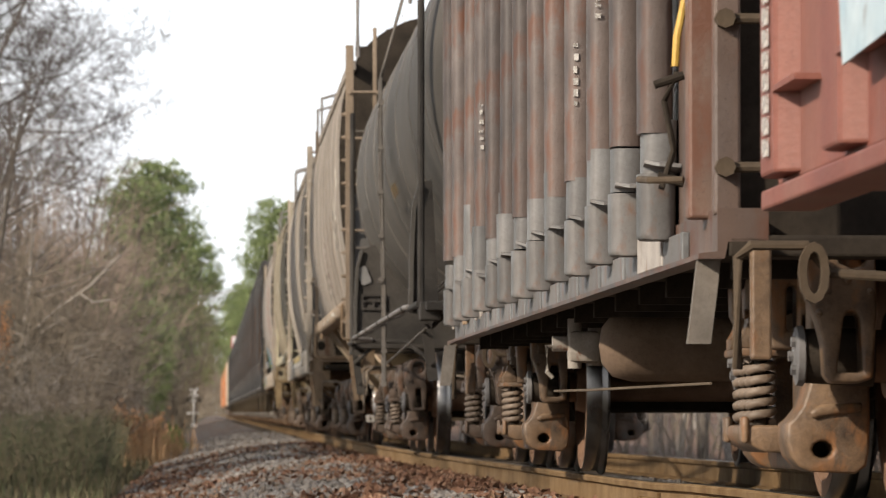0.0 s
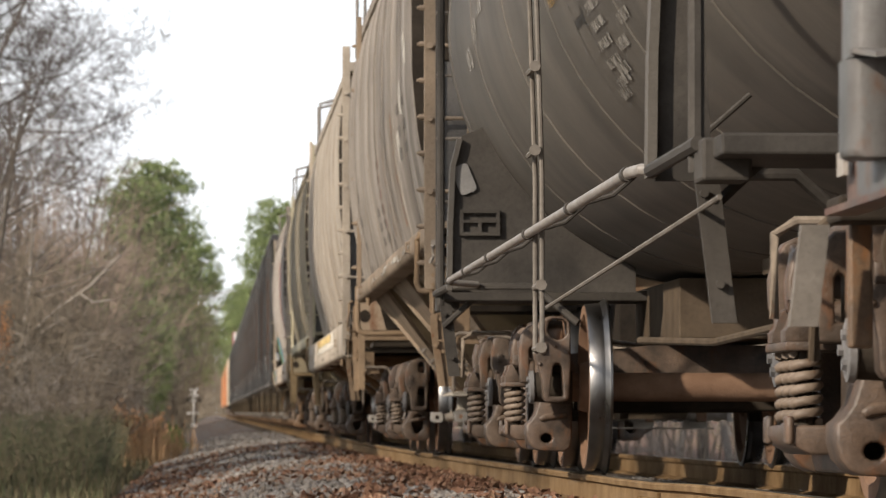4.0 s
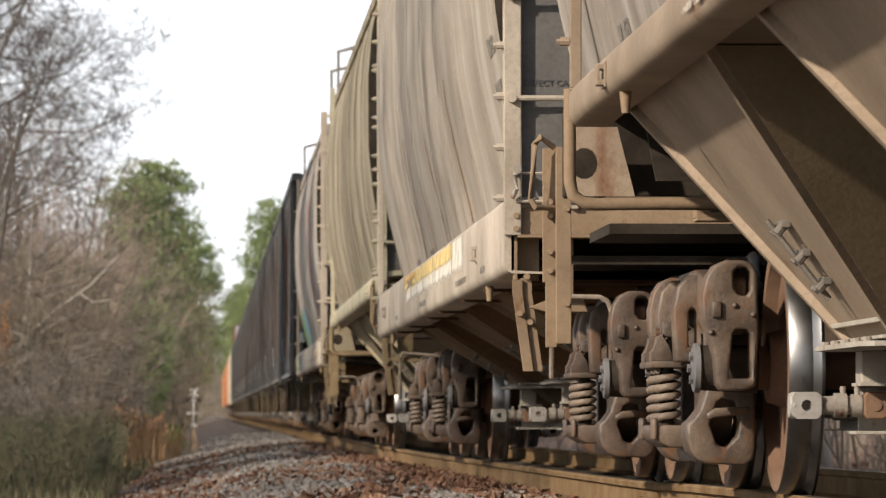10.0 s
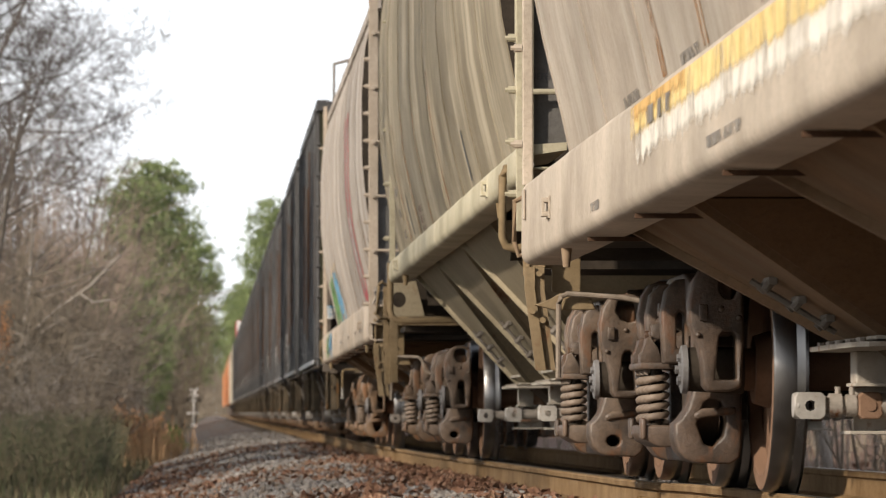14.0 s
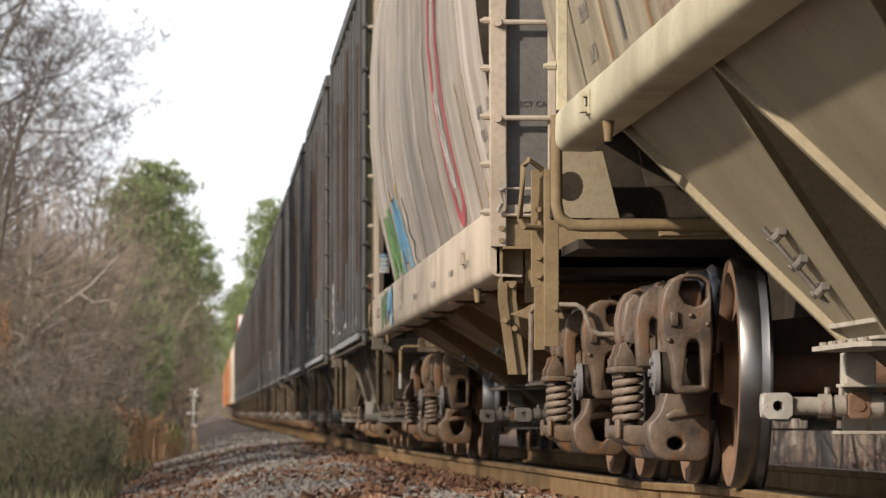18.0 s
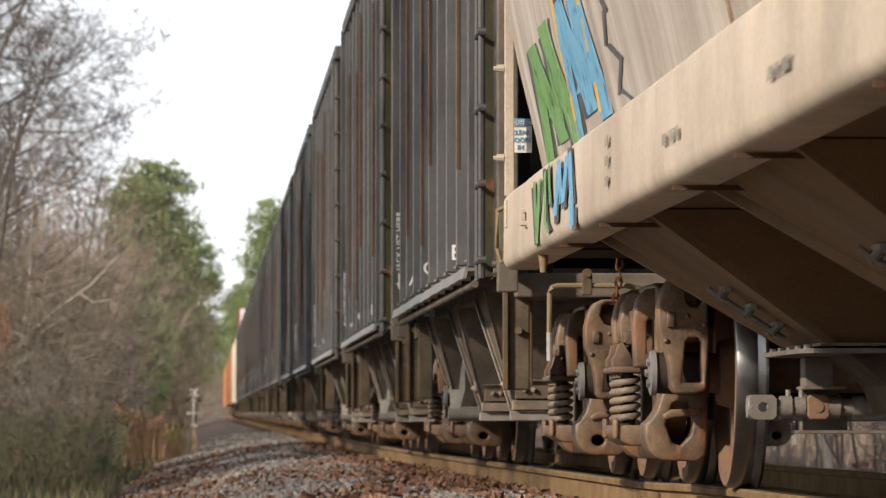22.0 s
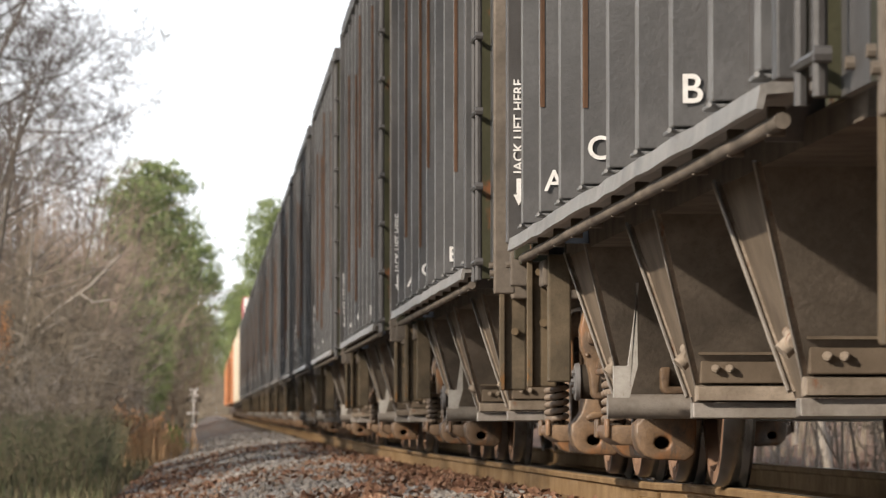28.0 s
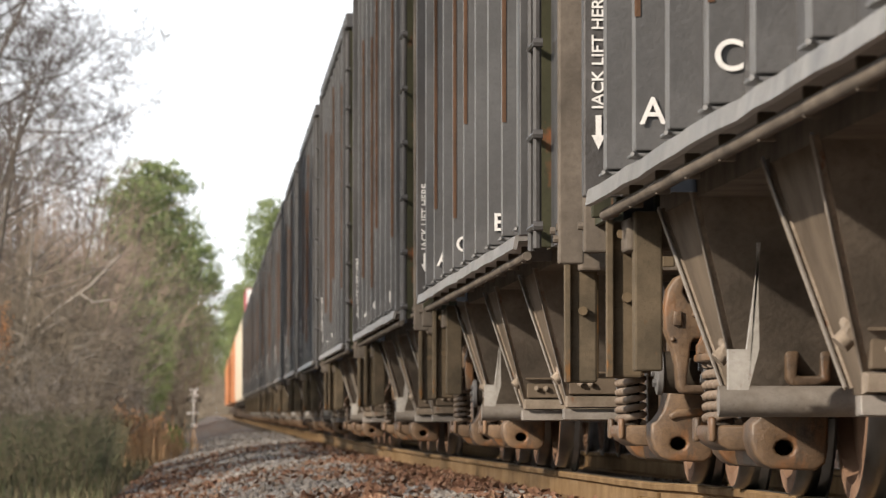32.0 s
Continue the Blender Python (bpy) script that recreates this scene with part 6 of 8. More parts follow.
def stake_car():
    car = thing("stake_sided_gondola", "rusty grey steel gondola with rows of vertical stakes", "railcar")
    half, body = 8.6, 7.55
    YS = [-6.62 + 1.10 * k for k in range(13)]
    rnd_ = random.Random(8)
    for s in (-1, 1):
        q = flip(s)
        bm = bmesh.new()
        box(bm, s * 1.40, s * 1.44, -body, body, 0.90, 4.3)
        part("side_sheet", bm, M["stake"], car, "rust-streaked side sheet behind the stakes")
        bm = bmesh.new()
        prism(bm, [(s * 1.30, 0.90), (s * 1.452, 0.90), (s * 1.452, 0.772), (s * 1.506, 0.766), (s * 1.506, 0.750), (s * 1.43, 0.750), (s * 1.42, 0.80), (s * 1.30, 0.80)], -8.0, 7.35, "y")
        part("side_sill", bm, M["stake"], car, "grey-brown side sill with a thin lower flange")
        bm = bmesh.new()
        prism(bm, oval(-0.163, 0.056, 0.10), 1.21, 4.25, "z")
        st = part("stake", bm, M["stake"], car, "rust-streaked rounded steel stake", 50)
        row_of(st, car, [pose(s * 1.345, y, rnd_.uniform(-0.02, 0.02), rnd_.uniform(-0.3, 0.3), rnd_.uniform(-0.25, 0.25), q) for y in YS])
        for k, y in enumerate(YS):
            bm = bmesh.new()
            prism(bm, oval(-0.163, 0.0575, 0.102), 1.06, (1.24, 1.21, 1.27, 1.22, 1.30, 1.24, 1.34, 1.27, 1.42, 1.30, 1.46, 1.22, 1.20)[k], "z")
            part("stake_sleeve", bm, M["pocket"], car, "grey steel sleeve of a stake", 50).matrix_basis = pose(s * 1.345, y, 0, 0, rnd_.uniform(-0.5, 0.5), q)
        bm = bmesh.new()
        loft(bm, [[(x * k + c, y, z) for x, y in oval(0, 0.061, 0.106, 24)] for k, c, z in ((0.80, -0.163, 0.848), (0.95, -0.163, 0.853), (1.0, -0.163, 0.866), (1.0, -0.163, 1.062))])
        pk = part("stake_pocket", bm, M["pocket"], car, "grey steel stake pocket closed at the bottom", 50)
        row_of(pk, car, [pose(s * 1.345, y, rnd_.uniform(-0.010, 0.010), 0, rnd_.uniform(-0.3, 0.3), q) for y in YS])
        # the pocket's ledge, bent up at its free end
        bm = bmesh.new()
        ear = [(-0.214, -0.085), (-0.216, -0.165), (-0.17, -0.195), (-0.10, -0.195), (-0.10, -0.06)]
        vs = [[bm.verts.new((x, y, z + (0.012 if x < -0.21 else 0.0))) for x, y in ear] for z in (0.0, 0.012)]
        bm.faces.new(vs[0][::-1])
        bm.faces.new(vs[1])
        for i in range(5):
            bm.faces.new((vs[0][i], vs[0][(i + 1) % 5], vs[1][(i + 1) % 5], vs[1][i]))
        lp = part("pocket_lip", bm, M["pocket"], car, "bent ledge over the pocket")
        row_of(lp, car, [pose(s * 1.345, y, 1.060 + rnd_.uniform(-0.006, 0.006), rnd_.uniform(-6, 6), rnd_.uniform(-5, 5), q) for y in YS])
        bm = bmesh.new()
        box(bm, -0.024, 0.0, -0.52, 0.44, 0.772, 0.862, 0.004)
        sp_ = part("sill_plate", bm, M["pocket"], car, "worn grey plate on the sill")
        row_of(sp_, car, [pose(s * 1.452, y - 0.02, 0, 0, 0, q) for y in YS])
        # scraped bare patches on the sill, stencils and yellow bars on the sheet
        bm = bmesh.new()
        box(bm, s * 1.450, s * 1.482, -6.52, -5.62, 0.775, 1.075, 0.004)
        part("patch_plate", bm, M["placard_pale"], car, "scraped pale patch on the sill")
        for y0, y1, mk in ((4.10, 4.75, "placard_pale"), (5.50, 6.10, "rust_pale"), (7.20, 7.34, "placard_pale")):
            bm = bmesh.new()
            n_ = max(1, int((y1 - y0) / 0.14))
            for k in range(n_):
                yy = y0 + (y1 - y0) * k / n_
                box(bm, s * 1.470, s * 1.4815, yy, yy + (y1 - y0) / n_ * 0.8, 0.835 + rnd_.uniform(0, 0.012), 0.90 - rnd_.uniform(0, 0.02))
            part("sill_stencil", bm, M[mk], car, "worn pale stencil blocks")
        for y0, z0, z1, mk, lab in ((7.15, 1.50, 1.78, "spray_white", "worn white stencil letters"), (0.42, 1.60, 1.95, "yellow", "yellow paint bar"), (-2.30, 1.36, 1.66, "rustrun", "orange rust run")):
            bm = bmesh.new()
            zz = z0
            while zz < z1:
                h_ = rnd_.uniform(0.03, 0.06)
                box(bm, s * 1.438, s * 1.4435, y0 + rnd_.uniform(-0.04, 0.04), y0 + (0.30 if mk == "spray_white" else 0.09), zz, zz + h_)
                zz += h_ + (rnd_.uniform(0.012, 0.03) if mk == "spray_white" else 0.0)
            part("paint_mark", bm, M[mk], car, lab)
        bm = bmesh.new()
        box(bm, s * 1.60, s * 1.30, -body - 0.1, body + 0.1, 4.22, 4.40, 0.02)
        part("top_chord", bm, M["stake"], car)
        for k, z in ((2, 1.75), (3, 1.5), (9, 1.7)):
            bm = bmesh.new()
            zz = z
            for _i in range(6):
                h_ = rnd_.uniform(0.012, 0.03)
                box(bm, rnd_.uniform(-0.20, -0.19), rnd_.uniform(-0.182, -0.172), -0.106, -0.098, zz, zz + h_)
                zz += h_ + rnd_.uniform(0.012, 0.03)
            part("stencil_bar", bm, M["spray_white"], car, "worn white stencil bars").matrix_basis = pose(s * 1.345, YS[k], 0, 0, 0, q)
        for e in (-1, 1):
            yc = e * (body + 0.12)
            if e < 0:
                bm = bmesh.new()
                box(bm, s * 1.51, s * 1.43, yc - 0.06, yc + 0.06, 0.88, 4.4, 0.01)
                part("corner_post", bm, M["stake"], car)
                bm = bmesh.new()
                box(bm, s * 1.46, s * 1.38, yc + e * 0.28 - 0.04, yc + e * 0.28 + 0.04, 0.88, 4.4, 0.01)
                part("end_post", bm, M["stake"], car)
                bm = bmesh.new()
                cyl(bm, (-0.02, 0, 0), (0.26, 0, 0), 0.016, 8)
                cyl(bm, (0.0, 0.03, 0), (0.0, -0.03, 0), 0.03, 8)
                rg = part("rung", bm, M["under"], car)
                row_of(rg, car, [pose(s * 1.43, yc + e * 0.34, 1.02 + 0.44 * k, 0, 0, q) for k in range(8)])
                bm = bmesh.new()
                tube(bm, [(s * 1.52, yc, 1.0), (s * 1.62, yc - e * 0.05, 1.0), (s * 1.62, yc - e * 0.4, 1.02), (s * 1.55, yc - e * 0.45, 1.02)], 0.011, 8)
                part("grab_iron", bm, M["under"], car)
                bm = bmesh.new()
                tube(bm, [(s * 1.535, yc - e * 0.1, 1.35), (s * 1.53, yc - e * 0.1, 1.44), (s * 1.50, yc - e * 0.1, 1.58), (s * 1.51, yc - e * 0.1, 1.75)], 0.012, 8)
                part("hand_brake_strap", bm, M["yellow"], car, "yellow painted strap", 40)
                bm = bmesh.new()
                tube(bm, [(s * 1.57, yc - e * 0.2, 0.98), (s * 1.53, yc - e * 0.2, 1.10), (s * 1.56, yc - e * 0.2, 1.25), (s * 1.52, yc - e * 0.2, 1.34)], 0.010, 8)
                cyl(bm, (s * 1.59, yc - e * 0.2, 1.30), (s * 1.50, yc - e * 0.2, 1.33), 0.013, 8)
                cyl(bm, (s * 1.58, yc - e * 0.2, 1.02), (s * 1.50, yc - e * 0.2, 1.0), 0.015, 8)
                part("latch_hook", bm, M["dark"], car, "", 40)
            bm = bmesh.new()
            loft(bm, [[(s * u, yc + d - 0.02, z), (s * (u - 0.07), yc + d - 0.02, z), (s * (u - 0.07), yc + d + 0.02, z), (s * u, yc + d + 0.02, z)] for u, d, z in ((1.50, e * 0.2, 0.75), (1.53, e * 0.2, 0.50))])
            part("step_strap", bm, M["tank_pale"], car)
            bm = bmesh.new()
            tube(bm, [(s * 1.42, e * (half - 0.35), 0.42), (s * 1.42, e * (half - 0.35), 0.74), (s * 1.38, e * (half - 0.35), 0.78), (s * 1.22, e * (half - 0.35), 0.78), (s * 1.15, e * (half - 0.35), 0.70), (s * 0.5, e * (half - 0.3), 0.66)], 0.016, 8)
            part("uncoupling_rod", bm, M["under"], car, "", 40)
    bm = bmesh.new()
    box(bm, -1.34, 1.34, -body, body, 0.80, 0.88)
    part("deck", bm, M["dark"], car)
    bm = bmesh.new()
    box(bm, -1.32, 1.32, -0.04, 0.04, 0.715, 0.80)
    cb = part("cross_bearer", bm, M["dark"], car)
    row_of(cb, car, [pose(0, y, 0) for y in np.linspace(-body + 0.4, body - 0.4, 14)])
    for e in (-1, 1):
        bm = bmesh.new()
        y0, y1 = sorted((e * body, e * (body + 0.05)))
        box(bm, -1.4, 1.4, y0, y1, 0.80, 4.3)
        part("end_sheet", bm, M["dark"], car)
        bm = bmesh.new()
        y0, y1 = sorted((e * (body + 0.2), e * (body + 0.45)))
        box(bm, -1.42, 1.42, y0, y1, 0.755, 0.82, 0.01)
        part("end_sill", bm, M["dark"], car)
        for s in (-1, 1):
            bm = bmesh.new()
            box(bm, s * 1.36, s * 1.30, e * (body + 0.5) - 0.03, e * (body + 0.5) + 0.03, 0.45, 0.80, 0.008)
            part("end_bracket", bm, M["truck_rust"], car)
            bm = bmesh.new()
            ring_prism(bm, [(s * 1.20 + 0.045 * math.cos(a * 0.524), 0.70 + 0.09 * math.sin(a * 0.524)) for a in range(12)], [[(s * 1.20 + 0.022 * math.cos(a * 0.524), 0.70 + 0.062 * math.sin(a * 0.524)) for a in range(12)]], e * (body + 0.72) - 0.02, e * (body + 0.72) + 0.02, "y")
            part("lever_eye", bm, M["under"], car)
    bm = bmesh.new()
    box(bm, -0.33, 0.33, -half + 0.6, half - 0.6, 0.52, 0.84, 0.01)
    part("centre_sill", bm, M["dark"], car)
    bm = bmesh.new()
    prof = [(-1.28, 0.0), (-1.265, 0.08), (-1.22, 0.135), (-1.14, 0.155), (0.2, 0.155), (0.3, 0.10), (0.32, 0.0)]
    lathe(bm, prof, 28, (0, 0, 0), False)
    part("air_reservoir", bm, M["reservoir"], car, "dusty brown air reservoir", 40).matrix_basis = pose(0, -1.4, 0.60)
    bm = bmesh.new()
    tube(bm, [(-1.30, 1.0, 0.42), (-1.30, -1.0, 0.41), (-1.0, -3.4, 0.42)], 0.006, 6)
    part("brake_rod", bm, M["strap_dark"], car, "", 40)
    vm = pose(-1.22, 0.25, 0.62) @ Matrix.Scale(0.72, 4)
    bm = bmesh.new()
    box(bm, -0.10, 0.10, -0.12, 0.12, -0.10, 0.10, 0.03)
    cyl(bm, (-0.20, 0, 0.02), (0.2, 0, 0.02), 0.05, 12)
    valve = part("control_valve", bm, M["gate_dull"], car, "grey brake control valve", 40)
    valve.matrix_basis = vm
    bm = bmesh.new()
    cyl(bm, (-0.06, -0.05, -0.14), (-0.06, -0.05, 0.18), 0.045, 12)
    part("valve_cap", bm, M["gate_dull"], valve, "", 40)
    bm = bmesh.new()
    cyl(bm, (0.08, 0.03, -0.12), (0.08, 0.03, 0.12), 0.05, 12)
    part("valve_bowl", bm, M["gate_dull"], valve, "", 40)
    bm = bmesh.new()
    tube(bm, [(-0.16, 0, 0.0), (-0.24, -0.05, 0.0), (-0.24, -0.05, -0.16), (-0.20, -0.05, -0.20)], 0.014, 8)
    part("release_rod", bm, M["gate_dull"], valve, "", 40)
    coupler(car, half, half - 1.0)
    return car


M["rust_pale"] = mat("pale_rusty_patch", (0.26, 0.17, 0.10), (0.46, 0.34, 0.23), 0.7, scale=7.0)
M["rustrun"] = mat("orange_rust_run", (0.22, 0.11, 0.045), (0.36, 0.19, 0.08), 0.85, scale=5.0)
M["reservoir"] = mat("dusty_brown_reservoir", (0.105, 0.070, 0.048), (0.190, 0.134, 0.094), 0.75, scale=3.0, dust=0.25, dust_col=(0.19, 0.145, 0.105))


# ---- red car, and the plain cars far behind ----
def red_car():
    car = thing("red_boxcar", "oxide red railcar with pale blue spray paint", "railcar")
    half, body = 9.0, 7.75
    bm = bmesh.new()
    box(bm, -1.49, 1.49, -body, body, 0.86, 4.5, 0.02)
    part("body", bm, M["red"], car)
    for s in (-1, 1):
        q = flip(s)
        bm = bmesh.new()
        box(bm, s * 1.53, s * 1.38, -body - 0.03, body + 0.03, 0.81, 0.862, 0.008)
        part("side_sill", bm, M["red"], car)
        bm = bmesh.new()
        prism(bm, [(0.0, -0.20), (-0.055, -0.16), (-0.065, -0.14), (-0.065, 0.14), (-0.055, 0.16), (0.0, 0.20)], 0.885, 4.4, "z", 0.01)
        po = part("post", bm, M["red"], car)
        row_of(po, car, [pose(s * 1.487, y, 0, 0, 0, q) for y in np.linspace(-body + 0.3, body - 0.30, 13)])
        bm = bmesh.new()
        box(bm, -0.07, 0.0, -0.62, -0.14, 1.085, 1.10)
        fl = part("shelf_flange", bm, M["red"], car)
        row_of(fl, car, [pose(s * 1.487, y, 0, 0, 0, q) for y in np.linspace(-body + 0.3, body - 0.30, 13)])
        bm = bmesh.new()
        box(bm, -0.012, 0.0, -0.06, 0.06, 0.92, 4.4)
        ed = part("end_strip", bm, M["red"], car)
        ed.matrix_basis = pose(s * 1.492, body - 0.08, 0, 0, 0, q)
        bm = bmesh.new()
        prism(bm, [(-0.8, 1.08), (0.35, 1.05), (0.45, 1.3), (0.25, 1.9), (0.4, 2.4), (-0.9, 2.5)], -0.006, 0.0, "x")
        part("spray_patch", bm, M["spray_pale"], car, "pale blue spray paint").matrix_basis = pose(s * 1.556, body - 2.2, 0, 0, 0, q)
        bm = bmesh.new()
        box(bm, -0.006, 0.0, -0.05, 0.05, 0.0, 0.045)
        rf = part("stencil_bar", bm, M["spray_white"], car, "small white stencil bar")
        row_of(rf, car, [pose(s * 1.557, body - 0.33, 0.93 + 0.055 * k, 0, 0, q) for k in range(9)])
    bm = bmesh.new()
    box(bm, -0.33, 0.33, -half + 0.6, half - 0.6, 0.60, 0.82, 0.01)
    part("centre_sill", bm, M["dark"], car)
    coupler(car, half, half - 1.0)
    return car


M["spray_pale"] = mat("pale_blue_spray_paint", (0.34, 0.46, 0.52), (0.52, 0.60, 0.63), 0.6, scale=5.0, rust=0.2)


def box_car(paint, height, label, end=None):
    car = thing("boxcar", label, "railcar", "far boxcars of the train")
    half, body = 8.5, 8.0
    bm = bmesh.new()
    box(bm, -1.5, 1.5, -body, body, 1.0, height, 0.04)
    part("body", bm, M[paint], car)
    for s in (-1, 1):
        bm = bmesh.new()
        box(bm, s * 1.58, s * 1.50, -1.5, 1.5, 1.1, height - 0.25, 0.01)
        part("door", bm, M[paint], car)
        for y in np.linspace(-body + 0.3, body - 0.3, 12):
            if abs(y) > 1.6:
                bm = bmesh.new()
                box(bm, s * 1.56, s * 1.50, y - 0.06, y + 0.06, 1.05, height - 0.1)
                part("post", bm, M[paint], car)
    bm = bmesh.new()
    box(bm, -1.52, 1.52, -body - 0.1, body + 0.1, height, height + 0.08, 0.02)
    part("roof", bm, M[end or paint], car)
    bm = bmesh.new()
    box(bm, -1.4, 1.4, -half + 0.4, half - 0.4, 0.75, 1.0, 0.01)
    part("underframe", bm, M["dark"], car)
    coupler(car, half, half - 0.8)
    return car


# ---- the train: each car by the time at which its middle passes ----
def enlist(car, t0, tc, trucks, style="round"):
    car.matrix_basis = pose(TX, SPEED * t0, grade(SPEED * t0))
    TRAIN.append((car, t0, add_trucks(car, tc, trucks, style)))


enlist(red_car(), 1.05, 13.2, "truck", "hex")
enlist(stake_car(), 4.90, 12.85, "truck_rust")
enlist(tank_car(), 8.745, 13.85, "truck_dark")
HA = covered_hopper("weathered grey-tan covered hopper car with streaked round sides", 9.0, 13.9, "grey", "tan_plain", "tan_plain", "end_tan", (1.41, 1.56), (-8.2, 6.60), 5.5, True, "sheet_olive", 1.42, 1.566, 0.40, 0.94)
enlist(HA, 12.68, 13.9, "truck", "hex")
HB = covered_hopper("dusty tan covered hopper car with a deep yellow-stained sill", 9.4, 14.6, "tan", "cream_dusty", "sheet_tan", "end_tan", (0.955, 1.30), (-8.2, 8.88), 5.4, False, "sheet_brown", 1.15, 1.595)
enlist(HB, 16.71, 14.6, "truck_dark", "hex")
HC = covered_hopper("olive-tan covered hopper car with streaked round sides", 9.6, 15.2, "olive", "olive_pale", "olive_plain", "end_olive", (1.355, 1.52), (-9.5, 6.33), 4.9, True, "olive_plain", None, 1.566, 0.75, 0.99)
enlist(HC, 20.90, 15.2, "truck")
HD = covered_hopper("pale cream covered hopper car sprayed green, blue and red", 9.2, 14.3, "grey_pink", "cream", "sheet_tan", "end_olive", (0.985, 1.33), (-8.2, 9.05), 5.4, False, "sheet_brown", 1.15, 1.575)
enlist(HD, 25.03, 14.3, "truck_rust", "hex")
M["stain_white"] = mat("worn_white_stain", (0.64, 0.585, 0.50), (0.80, 0.755, 0.67), 0.75, scale=9.0, streak=0.2, streak_col=(0.50, 0.45, 0.38))
M["run_yellow"] = mat("run_yellow_paint", (0.66, 0.47, 0.18), (0.80, 0.64, 0.31), 0.75, scale=9.0)
M["run_white"] = mat("run_white_paint", (0.64, 0.585, 0.50), (0.80, 0.755, 0.67), 0.75, scale=9.0)
M["run_orange"] = mat("run_orange_paint", (0.56, 0.33, 0.11), (0.70, 0.47, 0.20), 0.75, scale=9.0)
M["scuff_pale"] = mat("scuffed_pale_paint", (0.42, 0.375, 0.31), (0.56, 0.51, 0.44), 0.75, scale=9.0)
M["redmark_dull"] = mat("faded_red_lettering", (0.30, 0.17, 0.14), (0.38, 0.25, 0.21), 0.7, scale=9.0)


flake(M["stain_white"], 2.6, 0.30, 0.60)
for key in ("redmark_dull", "yellow_dull"):
    flake(M[key], 4.0, 0.36, 0.74)
flake(M["scuff_pale"], 7.0, 0.40, 0.60)
flake(M["rustrun"], 6.0, 0.34, 0.66)
for key in ("spray_red", "spray_green", "spray_blue", "spray_dark"):
    flake(M[key], 8.0, 0.22, 0.46)

# ---- paint, stains and stencils on the hoppers ----
def shell_patch(car, outline, material, label, lift=0.004):
    """A patch of paint that follows the round side; outline in (y, z)."""
    ys_, zs_ = [p[0] for p in outline], [p[1] for p in outline]
    n = max(1, int((max(zs_) - min(zs_)) / 0.12))
    bm = bmesh.new()
    vs = [bm.verts.new((0, y, z)) for y, z in outline]
    bm.faces.new(vs)
    for k in range(1, n):
        z = min(zs_) + (max(zs_) - min(zs_)) * k / n
        bmesh.ops.bisect_plane(bm, geom=bm.verts[:] + bm.edges[:] + bm.faces[:], plane_co=(0, 0, z), plane_no=(0, 0, 1))
    bmesh.ops.triangulate(bm, faces=bm.faces[:])
    for v in bm.verts:
        v.co.x = -(shell_u(v.co.z) + lift)
    part("paint_patch", bm, M[material], car, label)


SILL_U = {HA.name: 1.566, HB.name: 1.595, HC.name: 1.566, HD.name: 1.575}


def sill_patch(car, outline, material, label, lift=0.004):
    bm = bmesh.new()
    bm.faces.new([bm.verts.new((-SILL_U[car.name] - 0.006 - lift, y, z)) for y, z in outline])
    part("paint_patch", bm, M[material], car, label)


def bars(car, y, z, cols, rows, dy, dz, w, h, material, label="unreadable stencilled lines"):
    for c in range(cols):
        for r in range(rows):
            a, b = y + c * dy, z - r * dz
            shell_patch(car, [(a, b), (a + w, b), (a + w, b + h), (a, b + h)], material, label)


def blotch(rnd_, y0, y1, z0, z1, n=18):
    """A worn patch of paint: an uneven rounded outline inside a band."""
    c, h, out = (y0 + y1) / 2, (y1 - y0) / 2, []
    for k in range(n):
        a = 2 * math.pi * k / n
        r = rnd_.uniform(0.72, 1.0)
        out.append((c + h * r * math.copysign(abs(math.cos(a)) ** 0.6, math.cos(a)), (z0 + z1) / 2 + (z1 - z0) / 2 * r * math.copysign(abs(math.sin(a)) ** 0.6, math.sin(a))))
    return out


rs = random.Random(5)
# pale cream car: crimson hook, green and blue strokes, stencils, rust runs
for dy in (0.0, 0.85):
    shell_patch(HD, [(-3.0 + dy, 1.62), (-2.72 + dy, 1.60), (-2.45 + dy, 3.3), (-2.75 + dy, 3.3)], "spray_red", "crimson spray-painted stroke")
shell_patch(HD, [(-3.0, 1.63), (-2.9, 1.56), (-2.7, 1.50), (-2.45, 1.465), (-2.25, 1.465), (-2.05, 1.50), (-1.92, 1.56), (-1.86, 1.63), (-2.12, 1.64), (-2.18, 1.59), (-2.26, 1.555), (-2.3, 1.545), (-2.5, 1.56), (-2.66, 1.60), (-2.73, 1.64)], "spray_red", "crimson spray-painted stroke", 0.006)
shell_patch(HD, [(-2.12, 1.70), (-2.62, 1.70), (-2.45, 2.3), (-1.95, 2.3)], "spray_white", "white spray-painted infill", 0.008)


def stroke(car, on_sill, p, r, half_w, material, label, lift):
    """One straight brush stroke between two points (y, z) of the side."""
    (ya, za), (yb, zb) = p, r
    ya, yb, za, zb = ya + rs.uniform(-0.1, 0.1), yb + rs.uniform(-0.1, 0.1), za + rs.uniform(-0.02, 0.02), min(zb, 1.305 if on_sill else 3.0) - rs.uniform(0, 0.03)
    half_w *= rs.uniform(0.75, 1.2)
    outline = [(ya - half_w, za), (ya + half_w, za), (yb + half_w, zb), (yb - half_w, zb)]
    if on_sill:
        sill_patch(car, outline, material, label, lift)
    else:
        shell_patch(car, outline, material, label, lift)


